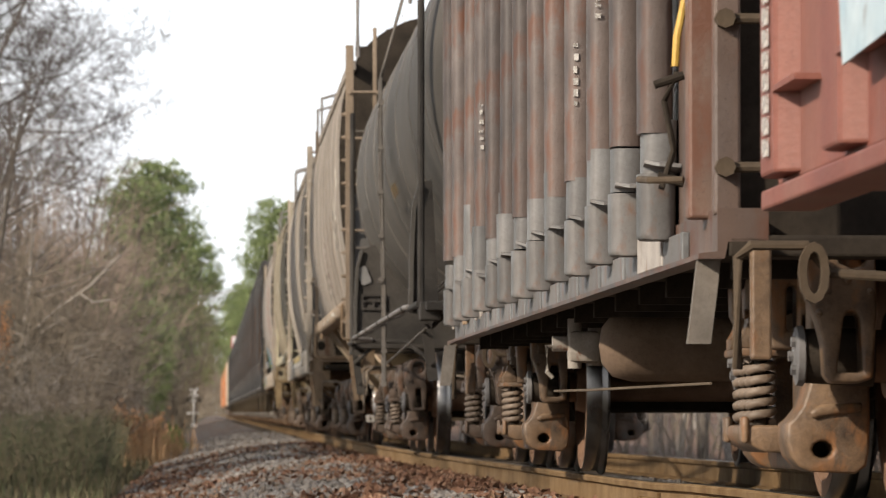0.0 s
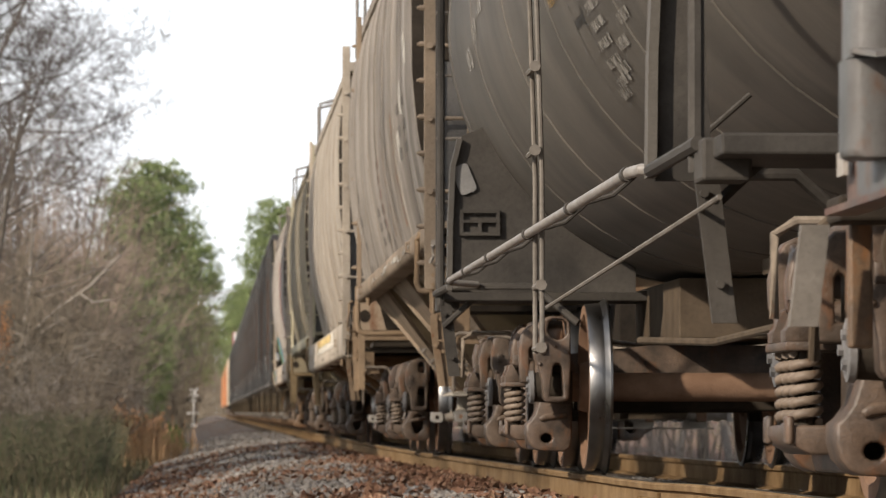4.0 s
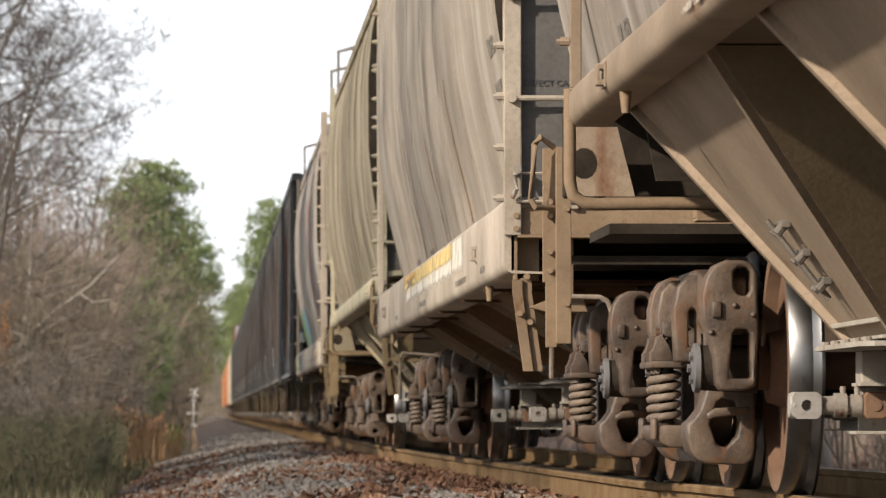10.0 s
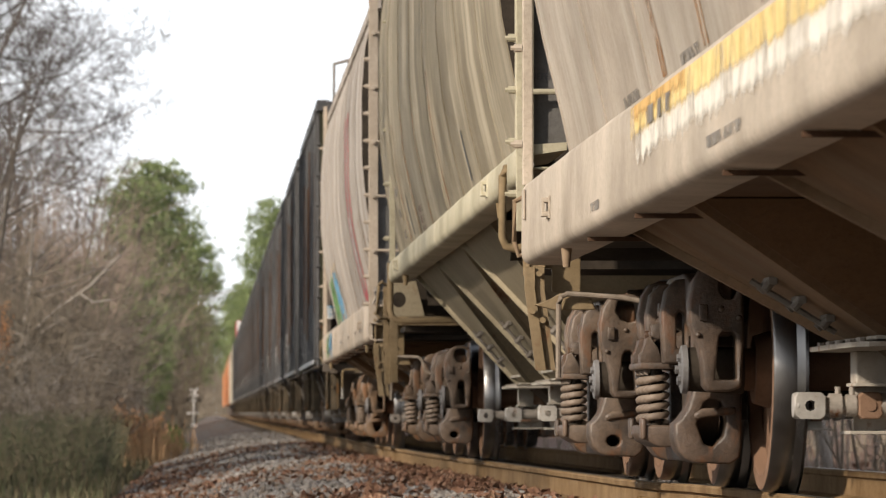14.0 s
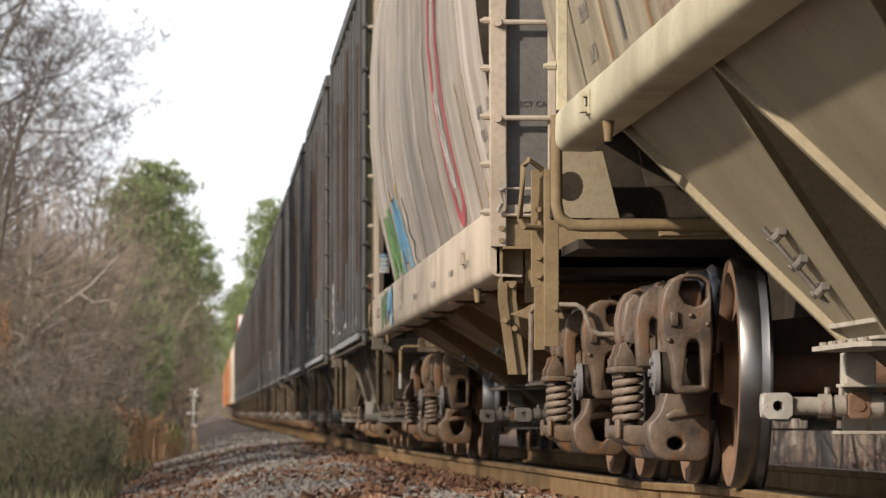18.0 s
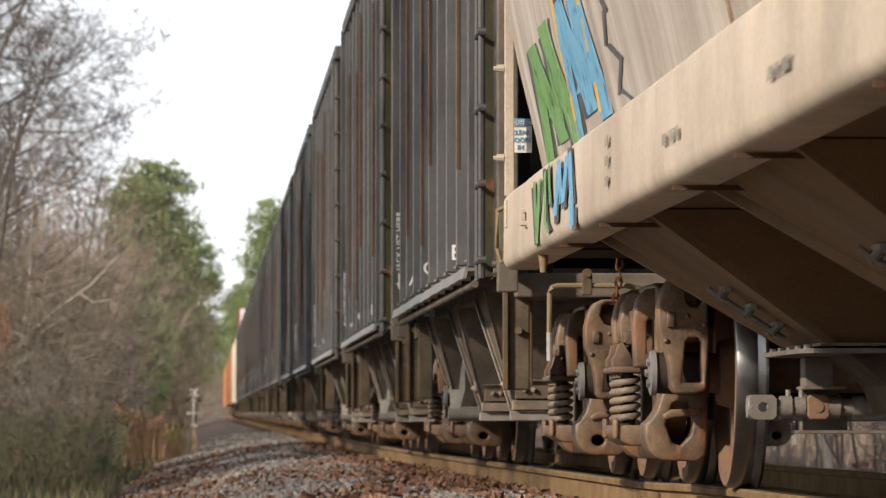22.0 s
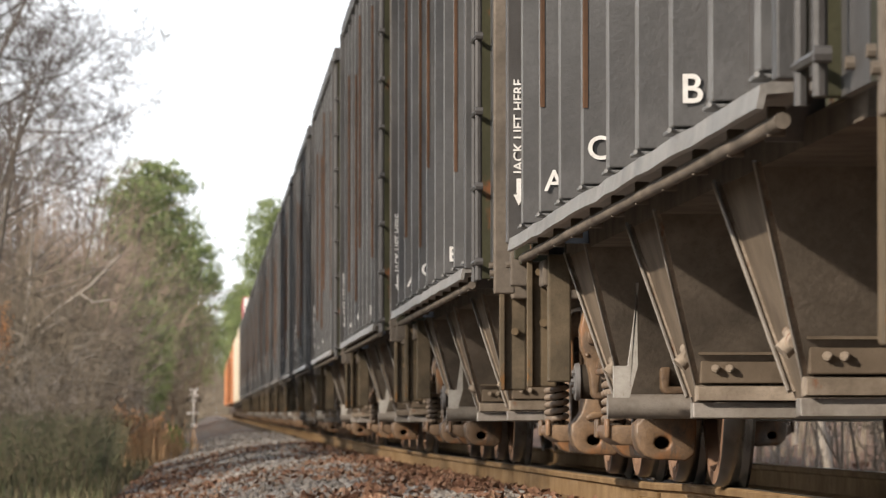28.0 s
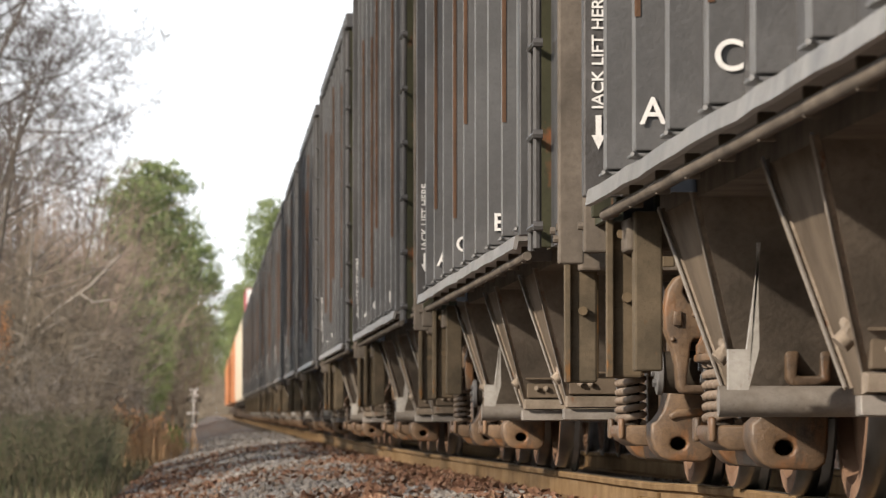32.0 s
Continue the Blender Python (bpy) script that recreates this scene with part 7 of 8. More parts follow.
LETTERS = (("spray_green", ((7.4, 1.40), (7.05, 1.96), (6.5, 1.50), (6.15, 1.97), (5.7, 1.44))), ("spray_green", ((6.95, 1.62), (6.2, 1.68))),
           ("spray_blue", ((5.5, 1.45), (5.15, 2.02), (4.7, 1.52), (4.35, 1.98), (3.95, 1.47))), ("spray_blue", ((5.2, 1.60), (4.4, 1.70))),
           ("yellow", ((5.55, 1.40), (5.35, 2.1))), ("yellow", ((4.2, 1.50), (4.05, 2.1))))
for n_, (mt_, pts_) in enumerate(LETTERS):
    thin = mt_ == "yellow"
    pts_ = [(5.15 + (p[0] - 3.95) * 0.92, p[1]) for p in pts_]
    for p, r in zip(pts_, pts_[1:]):
        if not thin:
            stroke(HD, False, (p[0], p[1] - 0.015), (r[0], r[1] + 0.015), 0.30, "spray_dark", "thin dark spray outline", 0.003)
        stroke(HD, False, p, r, 0.06 if thin else 0.22, mt_, "spray-painted lettering stroke", 0.006)
for p, r in zip(((4.7, 1.95), (4.3, 1.80), (4.6, 1.70), (4.1, 1.62), (4.45, 1.52)), ((4.3, 1.80), (4.6, 1.70), (4.1, 1.62), (4.45, 1.52), (4.0, 1.44))):
    stroke(HD, False, p, r, 0.07, "spray_dark", "black spray-painted squiggle", 0.004)
SILL_TAG = (("spray_green", 0.085, ((7.1, 1.27), (6.9, 1.04), (6.62, 1.29))), ("spray_green", 0.07, ((6.45, 1.30), (6.35, 1.10), (6.1, 1.06))), ("spray_green", 0.06, ((6.2, 1.29), (6.0, 1.16))),
            ("spray_blue", 0.10, ((5.75, 1.08), (5.62, 1.29), (5.42, 1.12), (5.22, 1.30))), ("spray_blue", 0.11, ((5.05, 1.31), (4.9, 1.10), (4.82, 1.02))))
for mt_, hw_, pts_ in SILL_TAG:
    pts_ = [(p[0] - 0.3, p[1]) for p in pts_]
    for p, r in zip(pts_, pts_[1:]):
        stroke(HD, True, (p[0] - 0.05, p[1] - 0.012), (r[0] - 0.05, r[1] - 0.012), hw_ + 0.02, "spray_dark", "thin dark spray outline", 0.003)
        stroke(HD, True, p, r, hw_, mt_, "spray-painted lettering stroke", 0.005)
bars(HD, -6.2, 1.9, 3, 5, -0.85, 0.12, 0.45, 0.06, "faint")
bars(HD, 3.0, 1.27, 1, 1, 1, 1, 0.2, 0.02, "faint")
for y0 in (-0.9, -4.4, -5.2, 0.6):
    shell_patch(HD, [(y0, 1.33), (y0 + 0.10, 1.33), (y0 + 0.14, 2.2), (y0 + 0.06, 2.2)], "rustrun", "orange rust run", 0.003)
for k in range(3):
    sill_patch(HD, [(2.9, 1.22 - 0.07 * k), (3.05, 1.22 - 0.07 * k), (3.05, 1.255 - 0.07 * k), (2.9, 1.255 - 0.07 * k)], "faint", "small unreadable stencil")
for y0 in (-6.2, -4.6, 0.4, -2.4):
    sill_patch(HD, [(y0, 1.10), (y0 + 0.5, 1.10), (y0 + 0.5, 1.135), (y0, 1.135)], "faint", "small unreadable stencil")
# dusty tan car: yellow and white stain along the deep sill
for mk, y0, y1, z0, z1, fade, lift, label in (("run_white", -5.5, 4.0, 0.98, 1.13, 1.2, 0.0, "worn white paint run down the sill"),
                                              ("run_yellow", -4.0, 3.8, 1.10, 1.20, 0.7, 0.002, "worn yellow paint run down the sill"),
                                              ("run_orange", 1.0, 3.7, 1.13, 1.25, 0.6, 0.004, "orange tint in the worn paint")):
    smear(M[mk], y0, y1, z0, z1, fade)
    sill_patch(HB, [(y0, z0), (y1, z0), (y1, 1.272), (y0, 1.272)], mk, label, lift - 0.002)
for y0, y1 in ((1.9, 2.05), (2.2, 2.3), (2.45, 2.7)):
    sill_patch(HB, [(y0, 1.185), (y1, 1.185), (y1, 1.24), (y0, 1.24)], "faint", "dark unreadable stencil block", 0.003)
for y0, y1 in ((0.03, 0.9), (-3.95, -3.7), (-4.85, -4.0), (-6.6, -6.2), (4.6, 5.0)):
    sill_patch(HB, [(y0, 1.012), (y1, 1.012), (y1, 1.045), (y0, 1.045)], "faint", "faded grey stencil block", -0.002)
for y0 in (4.2, 1.2, -1.9, 2.8):
    shell_patch(HB, [(y0, 1.45), (y0 + 0.16, 1.45), (y0 + 0.20, 2.3), (y0 + 0.10, 2.3)], "rustrun", "orange rust run", 0.003)
bars(HB, 5.3, 1.42, 2, 1, -2.2, 0.1, 0.6, 0.06, "faint")
bars(HB, -6.6, 2.1, 1, 4, -0.8, 0.22, 0.5, 0.09, "faint")
# grey-tan car: scuffed sill, stencil columns, rust runs
for k in range(14):
    y0 = rs.uniform(-5.0, 2.4)
    w_ = rs.uniform(0.5, 1.6)
    z_ = rs.uniform(1.44, 1.485)
    sill_patch(HA, blotch(rs, y0 - w_, y0, z_, min(1.530, z_ + rs.uniform(0.015, 0.045)), 26), ("scuff_pale", "scuff_pale", "stain_white")[k % 3], "scuffed pale paint on the sill", 0.0015 + 0.0003 * k)
bars(HA, 5.2, 2.3, 1, 4, -1.5, 0.22, 0.45, 0.08, "faint")
bars(HA, 1.2, 2.0, 2, 3, -0.9, 0.12, 0.5, 0.07, "faint")
bars(HA, 0.2, 2.35, 1, 5, -1, 0.12, 0.5, 0.07, "redmark_dull", "faded red stencilled lines")
bars(HA, -4.5, 2.5, 2, 3, -0.9, 0.16, 0.5, 0.08, "faint")
for y0 in (2.2, -0.9, -3.0):
    shell_patch(HA, [(y0, 1.75), (y0 + 0.12, 1.75), (y0 + 0.16, 2.6), (y0 + 0.08, 2.6)], "rustrun", "orange rust run", 0.003)
for y0, z0 in ((-5.2, 2.45), (-4.4, 2.15), (-6.0, 2.75)):
    shell_patch(HA, [(y0, z0), (y0 + 0.5, z0 + 0.03), (y0 + 0.7, z0 + 0.22), (y0 + 0.35, z0 + 0.26), (y0 + 0.1, z0 + 0.15)], "stain_white", "white scuff on the round side")
# olive car
bars(HC, 5.6, 2.0, 1, 3, -1.3, 0.16, 0.4, 0.06, "faint")
bars(HC, 2.6, 1.75, 1, 3, -1.3, 0.07, 0.5, 0.05, "redmark_dull", "faded red stencilled lines")
for y0 in (5.0, 3.4, 1.6, -0.8):
    shell_patch(HC, [(y0, 1.55), (y0 + 0.12, 1.55), (y0 + 0.16, 2.5), (y0 + 0.08, 2.5)], "rustrun", "orange rust run", 0.003)
for y0 in (4.4, -3.5):
    shell_patch(HC, [(y0, 1.66), (y0 + 0.1, 1.66), (y0 + 0.1, 1.95), (y0, 1.95)], "spray_dark", "dark slotted bracket mark")
sign = bmesh.new()
box(sign, -1.545, -1.435, 9.16, 9.17, 1.54, 1.70)
part("warning_sign", sign, M["white"], HD, "small white and blue warning sign")
sign = bmesh.new()
box(sign, -1.545, -1.435, 9.154, 9.159, 1.665, 1.70)
part("sign_band", sign, M["spray_blue"], HD, "blue heading band of the sign")
for txt, z_ in (("CLEAR", 1.625), ("DOORS", 1.59), ("IN", 1.555)):
    word(txt, 0.030, M["spray_blue"], HD, pose(-1.49, 9.156, z_) @ pose(0, 0, 0, 90), "small blue sign lettering", 0.001)
word("CAUTION", 0.026, M["white"], HD, pose(-1.49, 9.151, 1.672) @ pose(0, 0, 0, 90), "small white sign lettering", 0.001)
first_coal = coal_hopper()
enlist(first_coal, 28.55, 10.16, "truck_rust")
for k in range(1, 16):
    c = copy_thing(first_coal, first_coal.matrix_basis)
    t0 = 28.55 + 3.03 * k
    c.matrix_basis = pose(TX, SPEED * t0, grade(SPEED * t0))
    TRAIN.append((c, t0, [(w, w.matrix_basis.translation.y) for w in c.children_recursive if w.name.startswith("wheelset")]))
FAR = [("boxwhite", 4.4, "pale cream boxcar far down the train", "boxwhite"), ("boxwhite", 4.5, "cream boxcar with a pale end far down the train", "boxwhite"),
       ("boxwhite", 3.9, "pale cream container car with a red container stacked on it", "boxwhite"), ("boxwhite", 4.5, "pale tan boxcar far down the train", None),
       ("orange", 4.6, "orange boxcar far down the train", None), ("orange", 4.5, "faded orange boxcar far down the train", None)]
t_next = 27.04 + 3.03 * 16
for i, (paint, h, lab, end) in enumerate(FAR):
    c = box_car(paint, h, lab, end)
    if i == 2:
        bm = bmesh.new()
        box(bm, -1.22, 1.22, -6.1, 6.1, 3.92, 6.4, 0.03)
        up_box = part("upper_container", bm, M["spray_red"], c, "red container on top")
        bm = bmesh.new()
        box(bm, -1.18, 1.18, -6.115, -6.095, 3.96, 6.36)
        part("end_door", bm, M["white"], up_box, "white container end")
    enlist(c, t_next + 1.86, 12.0, "truck_dark")
    t_next += 3.72


def plain_boxcar(paint, height, label):
    """A boxcar so far off that only its body, door, roof and trucks can be told apart."""
    car = thing("boxcar", label, "railcar", "far boxcars of the train")
    bm = bmesh.new()
    box(bm, -1.52, 1.52, -8.0, 8.0, 1.0, height, 0.04)
    part("body", bm, M[paint], car)
    for sd in (-1, 1):
        bm = bmesh.new()
        box(bm, sd * 1.58, sd * 1.52, -1.5, 1.5, 1.1, height - 0.25, 0.01)
        part("door", bm, M[paint], car)
    bm = bmesh.new()
    prism(bm, [(-1.5, height), (0, height + 0.14), (1.5, height)], -8.0, 8.0, "y")
    part("roof", bm, M["tank"], car)
    for e in (-6, 6):
        bm = bmesh.new()
        box(bm, -1.1, 1.1, e - 1.1, e + 1.1, 0.3, 0.8, 0.03)
        for w in (-0.9, 0.9):
            cyl(bm, (-0.8, e + w, 0.457), (0.8, e + w, 0.457), 0.457, 20)
        part("truck", bm, M["truck_dark"], car)
    return car


for i, (paint, h) in enumerate((("orange", 4.3), ("orange", 4.6), ("rust_streak", 4.4), ("orange", 4.5), ("orange", 4.4), ("orange", 4.6), ("orange", 4.4), ("orange", 4.5))):
    TRAIN.append((plain_boxcar(paint, h, "orange-brown boxcar in the far part of the train"), t_next + 1.86, []))
    t_next += 3.72


# ---- motion of the train ----
def motions():
    ticks = [2.0 * i for i in range(17)]
    turn = SPEED / WHEEL_R
    steps = [32.0 * i / 256 for i in range(257)]
    for car, t0, wheels in TRAIN:
        half_base = 6.0
        rows = []
        for t in ticks:
            y = SPEED * (t0 - t)
            za, zb = grade(y - half_base), grade(y + half_base)
            rows.append((t, pose(TX, y, (za + zb) / 2, math.degrees(math.atan2(zb - za, 2 * half_base)))))
        walk(car, rows)
        if t0 < 62:
            for w, yy in wheels:
                walk(w, [(t, Matrix.Translation((0, yy, WHEEL_R)) @ Matrix.Rotation(turn * t, 4, "X")) for t in steps])




# ---- loose ground: stones, leaves, weeds ----
def soup(name, verts, faces, material, parent=None, smooth=False):
    me = bpy.data.meshes.new(name)
    me.from_pydata(verts, [], faces)
    me.materials.append(material)
    if smooth:
        for p in me.polygons:
            p.use_smooth = True
    ob = new(name, me)
    if parent is not None:
        ob.parent = parent
    return ob


def stones(name, x0, x1, y0, y1, count, lo, hi, seed, bias=1.0):
    rnd = random.Random(seed)
    base = []
    for k in range(12):
        bm = bmesh.new()
        bmesh.ops.create_icosphere(bm, subdivisions=1, radius=1.0)
        bm.verts.ensure_lookup_table()
        idx = {v: i for i, v in enumerate(bm.verts)}
        keep = [v.co.copy() * rnd.uniform(0.62, 1.05) for v in bm.verts]
        fc = [tuple(idx[v] for v in f.verts) for f in bm.faces]
        if k % 2:
            keep = [Vector((c.x, c.y, c.z * 0.65)) for c in keep]
        base.append((keep, fc))
        bm.free()
    verts, faces = [], []
    for _ in range(count):
        y = y0 + (y1 - y0) * rnd.random() ** bias
        x = rnd.uniform(x0, x1)
        r = lo + (hi - lo) * rnd.random() ** 2
        ks, fc = rnd.choice(base)
        e = Euler((rnd.uniform(0, 6.3), rnd.uniform(0, 6.3), rnd.uniform(0, 6.3))).to_matrix()
        o = Vector((x, y, ground_z(x, y) + r * 0.25))
        n = len(verts)
        verts += [o + e @ c * r for c in ks]
        faces += [tuple(n + i for i in f) for f in fc]
    return soup(name, verts, faces, M["stone"])


def leaves(name, spots, lo, hi, material, seed, flat=0.5):
    rnd = random.Random(seed)
    verts, faces = [], []
    for x, y, z in spots:
        r = rnd.uniform(lo, hi)
        e = Euler((rnd.gauss(0, flat), rnd.gauss(0, flat), rnd.uniform(0, 6.3))).to_matrix()
        o = Vector((x, y, z))
        n = len(verts)
        c = rnd.uniform(0.1, 0.5) * r
        for p in ((-r, 0, c), (-r * 0.3, -r * 0.5, 0), (r * 0.5, -r * 0.4, 0), (r, 0, c * 0.6), (r * 0.4, r * 0.5, 0), (-r * 0.4, r * 0.45, 0)):
            verts.append(o + e @ Vector(p))
        faces += [(n, n + 1, n + 2, n + 5), (n + 2, n + 3, n + 4, n + 5)]
    return soup(name, verts, faces, material)


M["stone"] = island_mat("grey_ballast_stone", [(0.095, 0.082, 0.070), (0.165, 0.146, 0.128), (0.235, 0.215, 0.195), (0.15, 0.118, 0.090), (0.31, 0.292, 0.272)])
M["leaf"] = island_mat("dry_brown_leaf", [(0.085, 0.04, 0.022), (0.16, 0.075, 0.042), (0.23, 0.125, 0.075), (0.12, 0.055, 0.03), (0.30, 0.19, 0.12)])
M["weed"] = island_mat("tawny_and_green_weeds", [(0.070, 0.080, 0.034), (0.115, 0.092, 0.052), (0.080, 0.092, 0.038), (0.185, 0.140, 0.082), (0.078, 0.072, 0.038)])
M["bramble"] = island_mat("bramble_stems", [(0.090, 0.092, 0.044), (0.150, 0.120, 0.076), (0.082, 0.100, 0.042), (0.20, 0.155, 0.102)])
M["tawny"] = island_mat("tawny_dry_grass", [(0.42, 0.25, 0.13), (0.50, 0.34, 0.19), (0.33, 0.20, 0.10), (0.46, 0.28, 0.15)])
M["deadleaf"] = island_mat("dead_tan_leaves", [(0.30, 0.158, 0.080), (0.40, 0.235, 0.125), (0.22, 0.122, 0.064), (0.35, 0.20, 0.102)])
M["needle"] = island_mat("pine_needles", [(0.095, 0.128, 0.047), (0.165, 0.21, 0.08), (0.235, 0.28, 0.118), (0.125, 0.165, 0.062)])
M["greenleaf"] = island_mat("bush_leaves", [(0.07, 0.15, 0.03), (0.12, 0.22, 0.05), (0.05, 0.11, 0.025)])
M["rustleaf"] = island_mat("clinging_rust_leaves", [(0.42, 0.17, 0.06), (0.50, 0.24, 0.10), (0.33, 0.13, 0.05)])
tagged(stones("ballast_stones", -0.9, 2.02, 23.0, 62.0, 26000, 0.014, 0.042, 5, 1.5), "grey and brown crushed ballast stones", "ballast", "", "stuff")
tagged(stones("ballast_stones_far", -1.1, 2.0, 60.0, 150.0, 9000, 0.025, 0.06, 6, 1.2), "grey crushed ballast stones further off", "ballast", "", "stuff")
tagged(stones("ballast_between_rails", 2.3, 3.62, 9.0, 40.0, 3500, 0.015, 0.04, 7), "dark ballast stones between the rails", "ballast", "", "stuff")
rnd = random.Random(11)
spots = []
while len(spots) < 17000:
    y = 23.0 + 75.0 * rnd.random() ** 1.7
    x = rnd.uniform(-1.2, 2.12)
    dens = noise.noise((x * 0.8, y * 0.22, 2.0)) * 0.9 + (0.55 if x > 1.55 else 0.0) + (0.25 if x < 0.1 else 0.0)
    if rnd.random() < 0.22 + dens:
        spots.append((x, y, ground_z(x, y) + rnd.uniform(0.012, 0.045)))
tagged(leaves("fallen_leaves", spots, 0.022, 0.05, M["leaf"], 12), "brown curled fallen leaves on the ballast", "leaves", "", "stuff")
spots = []
for _ in range(6000):
    x, y = rnd.uniform(6.0, 26.0), rnd.uniform(6, 90)
    spots.append((x, y, ground_z(x, y) + rnd.uniform(0.0, 0.25)))
tagged(leaves("woodland_leaf_litter", spots, 0.05, 0.12, M["leaf"], 13, 0.9), "brown leaf litter on the woodland floor", "leaves", "", "stuff")


def blades(name, count, area, lo, hi, material, seed, width=0.012):
    rnd = random.Random(seed)
    verts, faces = [], []
    for _ in range(count):
        x, y = area(rnd)
        h = lo + (hi - lo) * rnd.random() ** 1.6
        a = rnd.uniform(0, 6.3)
        lean = rnd.uniform(0.05, 0.45) * h
        dx, dy = math.cos(a) * lean, math.sin(a) * lean
        wx, wy = -math.sin(a) * width, math.cos(a) * width
        z = ground_z(x, y) - 0.02
        n = len(verts)
        verts += [(x - wx, y - wy, z), (x + wx, y + wy, z), (x + dx * 0.35 + wx * 0.7, y + dy * 0.35 + wy * 0.7, z + h * 0.6), (x + dx * 0.35 - wx * 0.7, y + dy * 0.35 - wy * 0.7, z + h * 0.6), (x + dx, y + dy, z + h)]
        faces += [(n, n + 1, n + 2, n + 3), (n + 3, n + 2, n + 4)]
    return soup(name, verts, faces, material)


def verge(rnd):
    y = 50 + 170 * rnd.random() ** 1.3
    return -1.25 - 7.0 * rnd.random() ** 1.1 * (0.4 + y / 150), y


tagged(blades("verge_weeds", 30000, verge, 0.08, 0.36, M["weed"], 21), "green and tawny weeds along the ballast edge", "weeds", "", "stuff")


def clump(cx, cy, rx, ry):
    def area(rnd):
        return cx + rnd.gauss(0, rx), cy + rnd.gauss(0, ry)
    return area


for i, (cx, cy, rx, ry, n, lo, hi) in enumerate(((-1.60, 112, 0.45, 3.0, 900, 0.25, 1.05), (-1.25, 126, 0.30, 3.0, 700, 0.2, 0.8), (-3.15, 98, 0.14, 0.8, 420, 0.35, 0.85), (-2.4, 132, 0.5, 3.0, 600, 0.3, 1.1))):
    tagged(blades("tall_grass_clump", n, clump(cx, cy, rx, ry), lo, hi, M["tawny"], 30 + i, 0.012), "tall tawny dry grass clump by the ballast", "grass", "grass clumps")
for i, (cx, cy, rx, hz, n) in enumerate(((-1.82, 113, 0.36, 0.72, 1900), (-1.40, 117, 0.32, 0.62, 1500), (-2.15, 116, 0.34, 0.80, 1500), (-1.05, 124, 0.26, 0.45, 700))):
    t = thing("dead_bush", "dead bush with rust-tan leaves by the ballast", "shrub", "dead bushes by the ballast")
    gz = ground_z(cx, cy)
    rb_ = random.Random(60 + i)
    bm = bmesh.new()
    for k in range(9):
        a_ = 0.7 * k
        tube(bm, [(cx + 0.05 * math.sin(a_), cy + 0.05 * math.cos(a_), gz - 0.05), (cx + rx * 0.5 * math.sin(a_), cy + rx * math.cos(a_), gz + hz * 0.8), (cx + rx * math.sin(a_), cy + rx * 1.6 * math.cos(a_), gz + hz * 1.5)], 0.012, 5)
    part("stem", bm, M["bramble"], t)
    spots = [(cx + rb_.gauss(0, rx * 0.62), cy + rb_.gauss(0, 0.7), gz + abs(rb_.gauss(hz * 0.7, hz * 0.42))) for _ in range(n)]
    fo = leaves("foliage", spots, 0.03, 0.075, M["deadleaf"], 70 + i, 1.3)
    fo.parent = t


# ---- trees ----
def limb_soup(verts, faces, pts, radii, n):
    rings = []
    for i, p in enumerate(pts):
        d = (pts[min(i + 1, len(pts) - 1)] - pts[max(i - 1, 0)])
        if d.length < 1e-6:
            d = Vector((0, 0, 1))
        d.normalize()
        u = d.cross(Vector((0.37, 0.91, 0.19)))
        u.normalize()
        w = d.cross(u)
        s = len(verts)
        for k in range(n):
            a = 2 * math.pi * k / n
            verts.append(p + radii[i] * (math.cos(a) * u + math.sin(a) * w))
        rings.append(s)
    for a, b in zip(rings, rings[1:]):
        for k in range(n):
            faces.append((a + k, a + (k + 1) % n, b + (k + 1) % n, b + k))


SHOOTS = [13, 7, 6, 5]


def grow(rnd, start, way, length, rad, level, top, store):
    """A crooked limb with side shoots; store[0] takes trunk and limbs, store[1] the twigs."""
    n = 7 if level == 0 else 4 if level < 3 else 3
    pts, radii = [start.copy()], [rad]
    d = way.normalized()
    for i in range(n):
        d = (d + Vector((rnd.gauss(0, 1), rnd.gauss(0, 1), rnd.gauss(0, 1))) * (0.06 if level == 0 else 0.17) + Vector((0, 0, 0.05 if level else 0.02))).normalized()
        pts.append(pts[-1] + d * length / n)
        radii.append(rad * (1 - 0.8 * (i + 1) / n))
    v, f = store[0] if level < 2 else store[1]
    limb_soup(v, f, pts, radii, 7 if level == 0 else 5 if level == 1 else 3)
    if level >= top:
        return
    shoots = SHOOTS[min(level, 3)]
    for s in range(shoots):
        k = rnd.uniform(0.28 if level == 0 else 0.15, 1.0)
        i = min(n - 1, int(k * n))
        p = pts[i].lerp(pts[i + 1], k * n - i)
        axis = (pts[i + 1] - pts[i]).normalized()
        side = axis.cross(Vector((rnd.gauss(0, 1), rnd.gauss(0, 1), rnd.gauss(0, 1)))).normalized()
        sub = (axis * rnd.uniform(0.35, 0.9) + side).normalized()
        grow(rnd, p, sub, length * rnd.uniform(0.32, 0.55) * (1.15 - 0.5 * k), max(0.006, radii[i] * rnd.uniform(0.30, 0.55)), level + 1, top, store)


def bare_tree(name, label, height, rad, seed, top=3, bark="bark", twig="twig", lean=(0, 0, 1), category="tree", group="bare trees of the wood"):
    rnd = random.Random(seed)
    store = [([], []), ([], [])]
    grow(rnd, Vector((0, 0, -0.2)), Vector(lean), height, rad, 0, top, store)
    t = thing(name, label, category, group)
    soup("trunk", *store[0], M[bark], t, True)
    soup("crown", *store[1], M[twig], t)
    return t


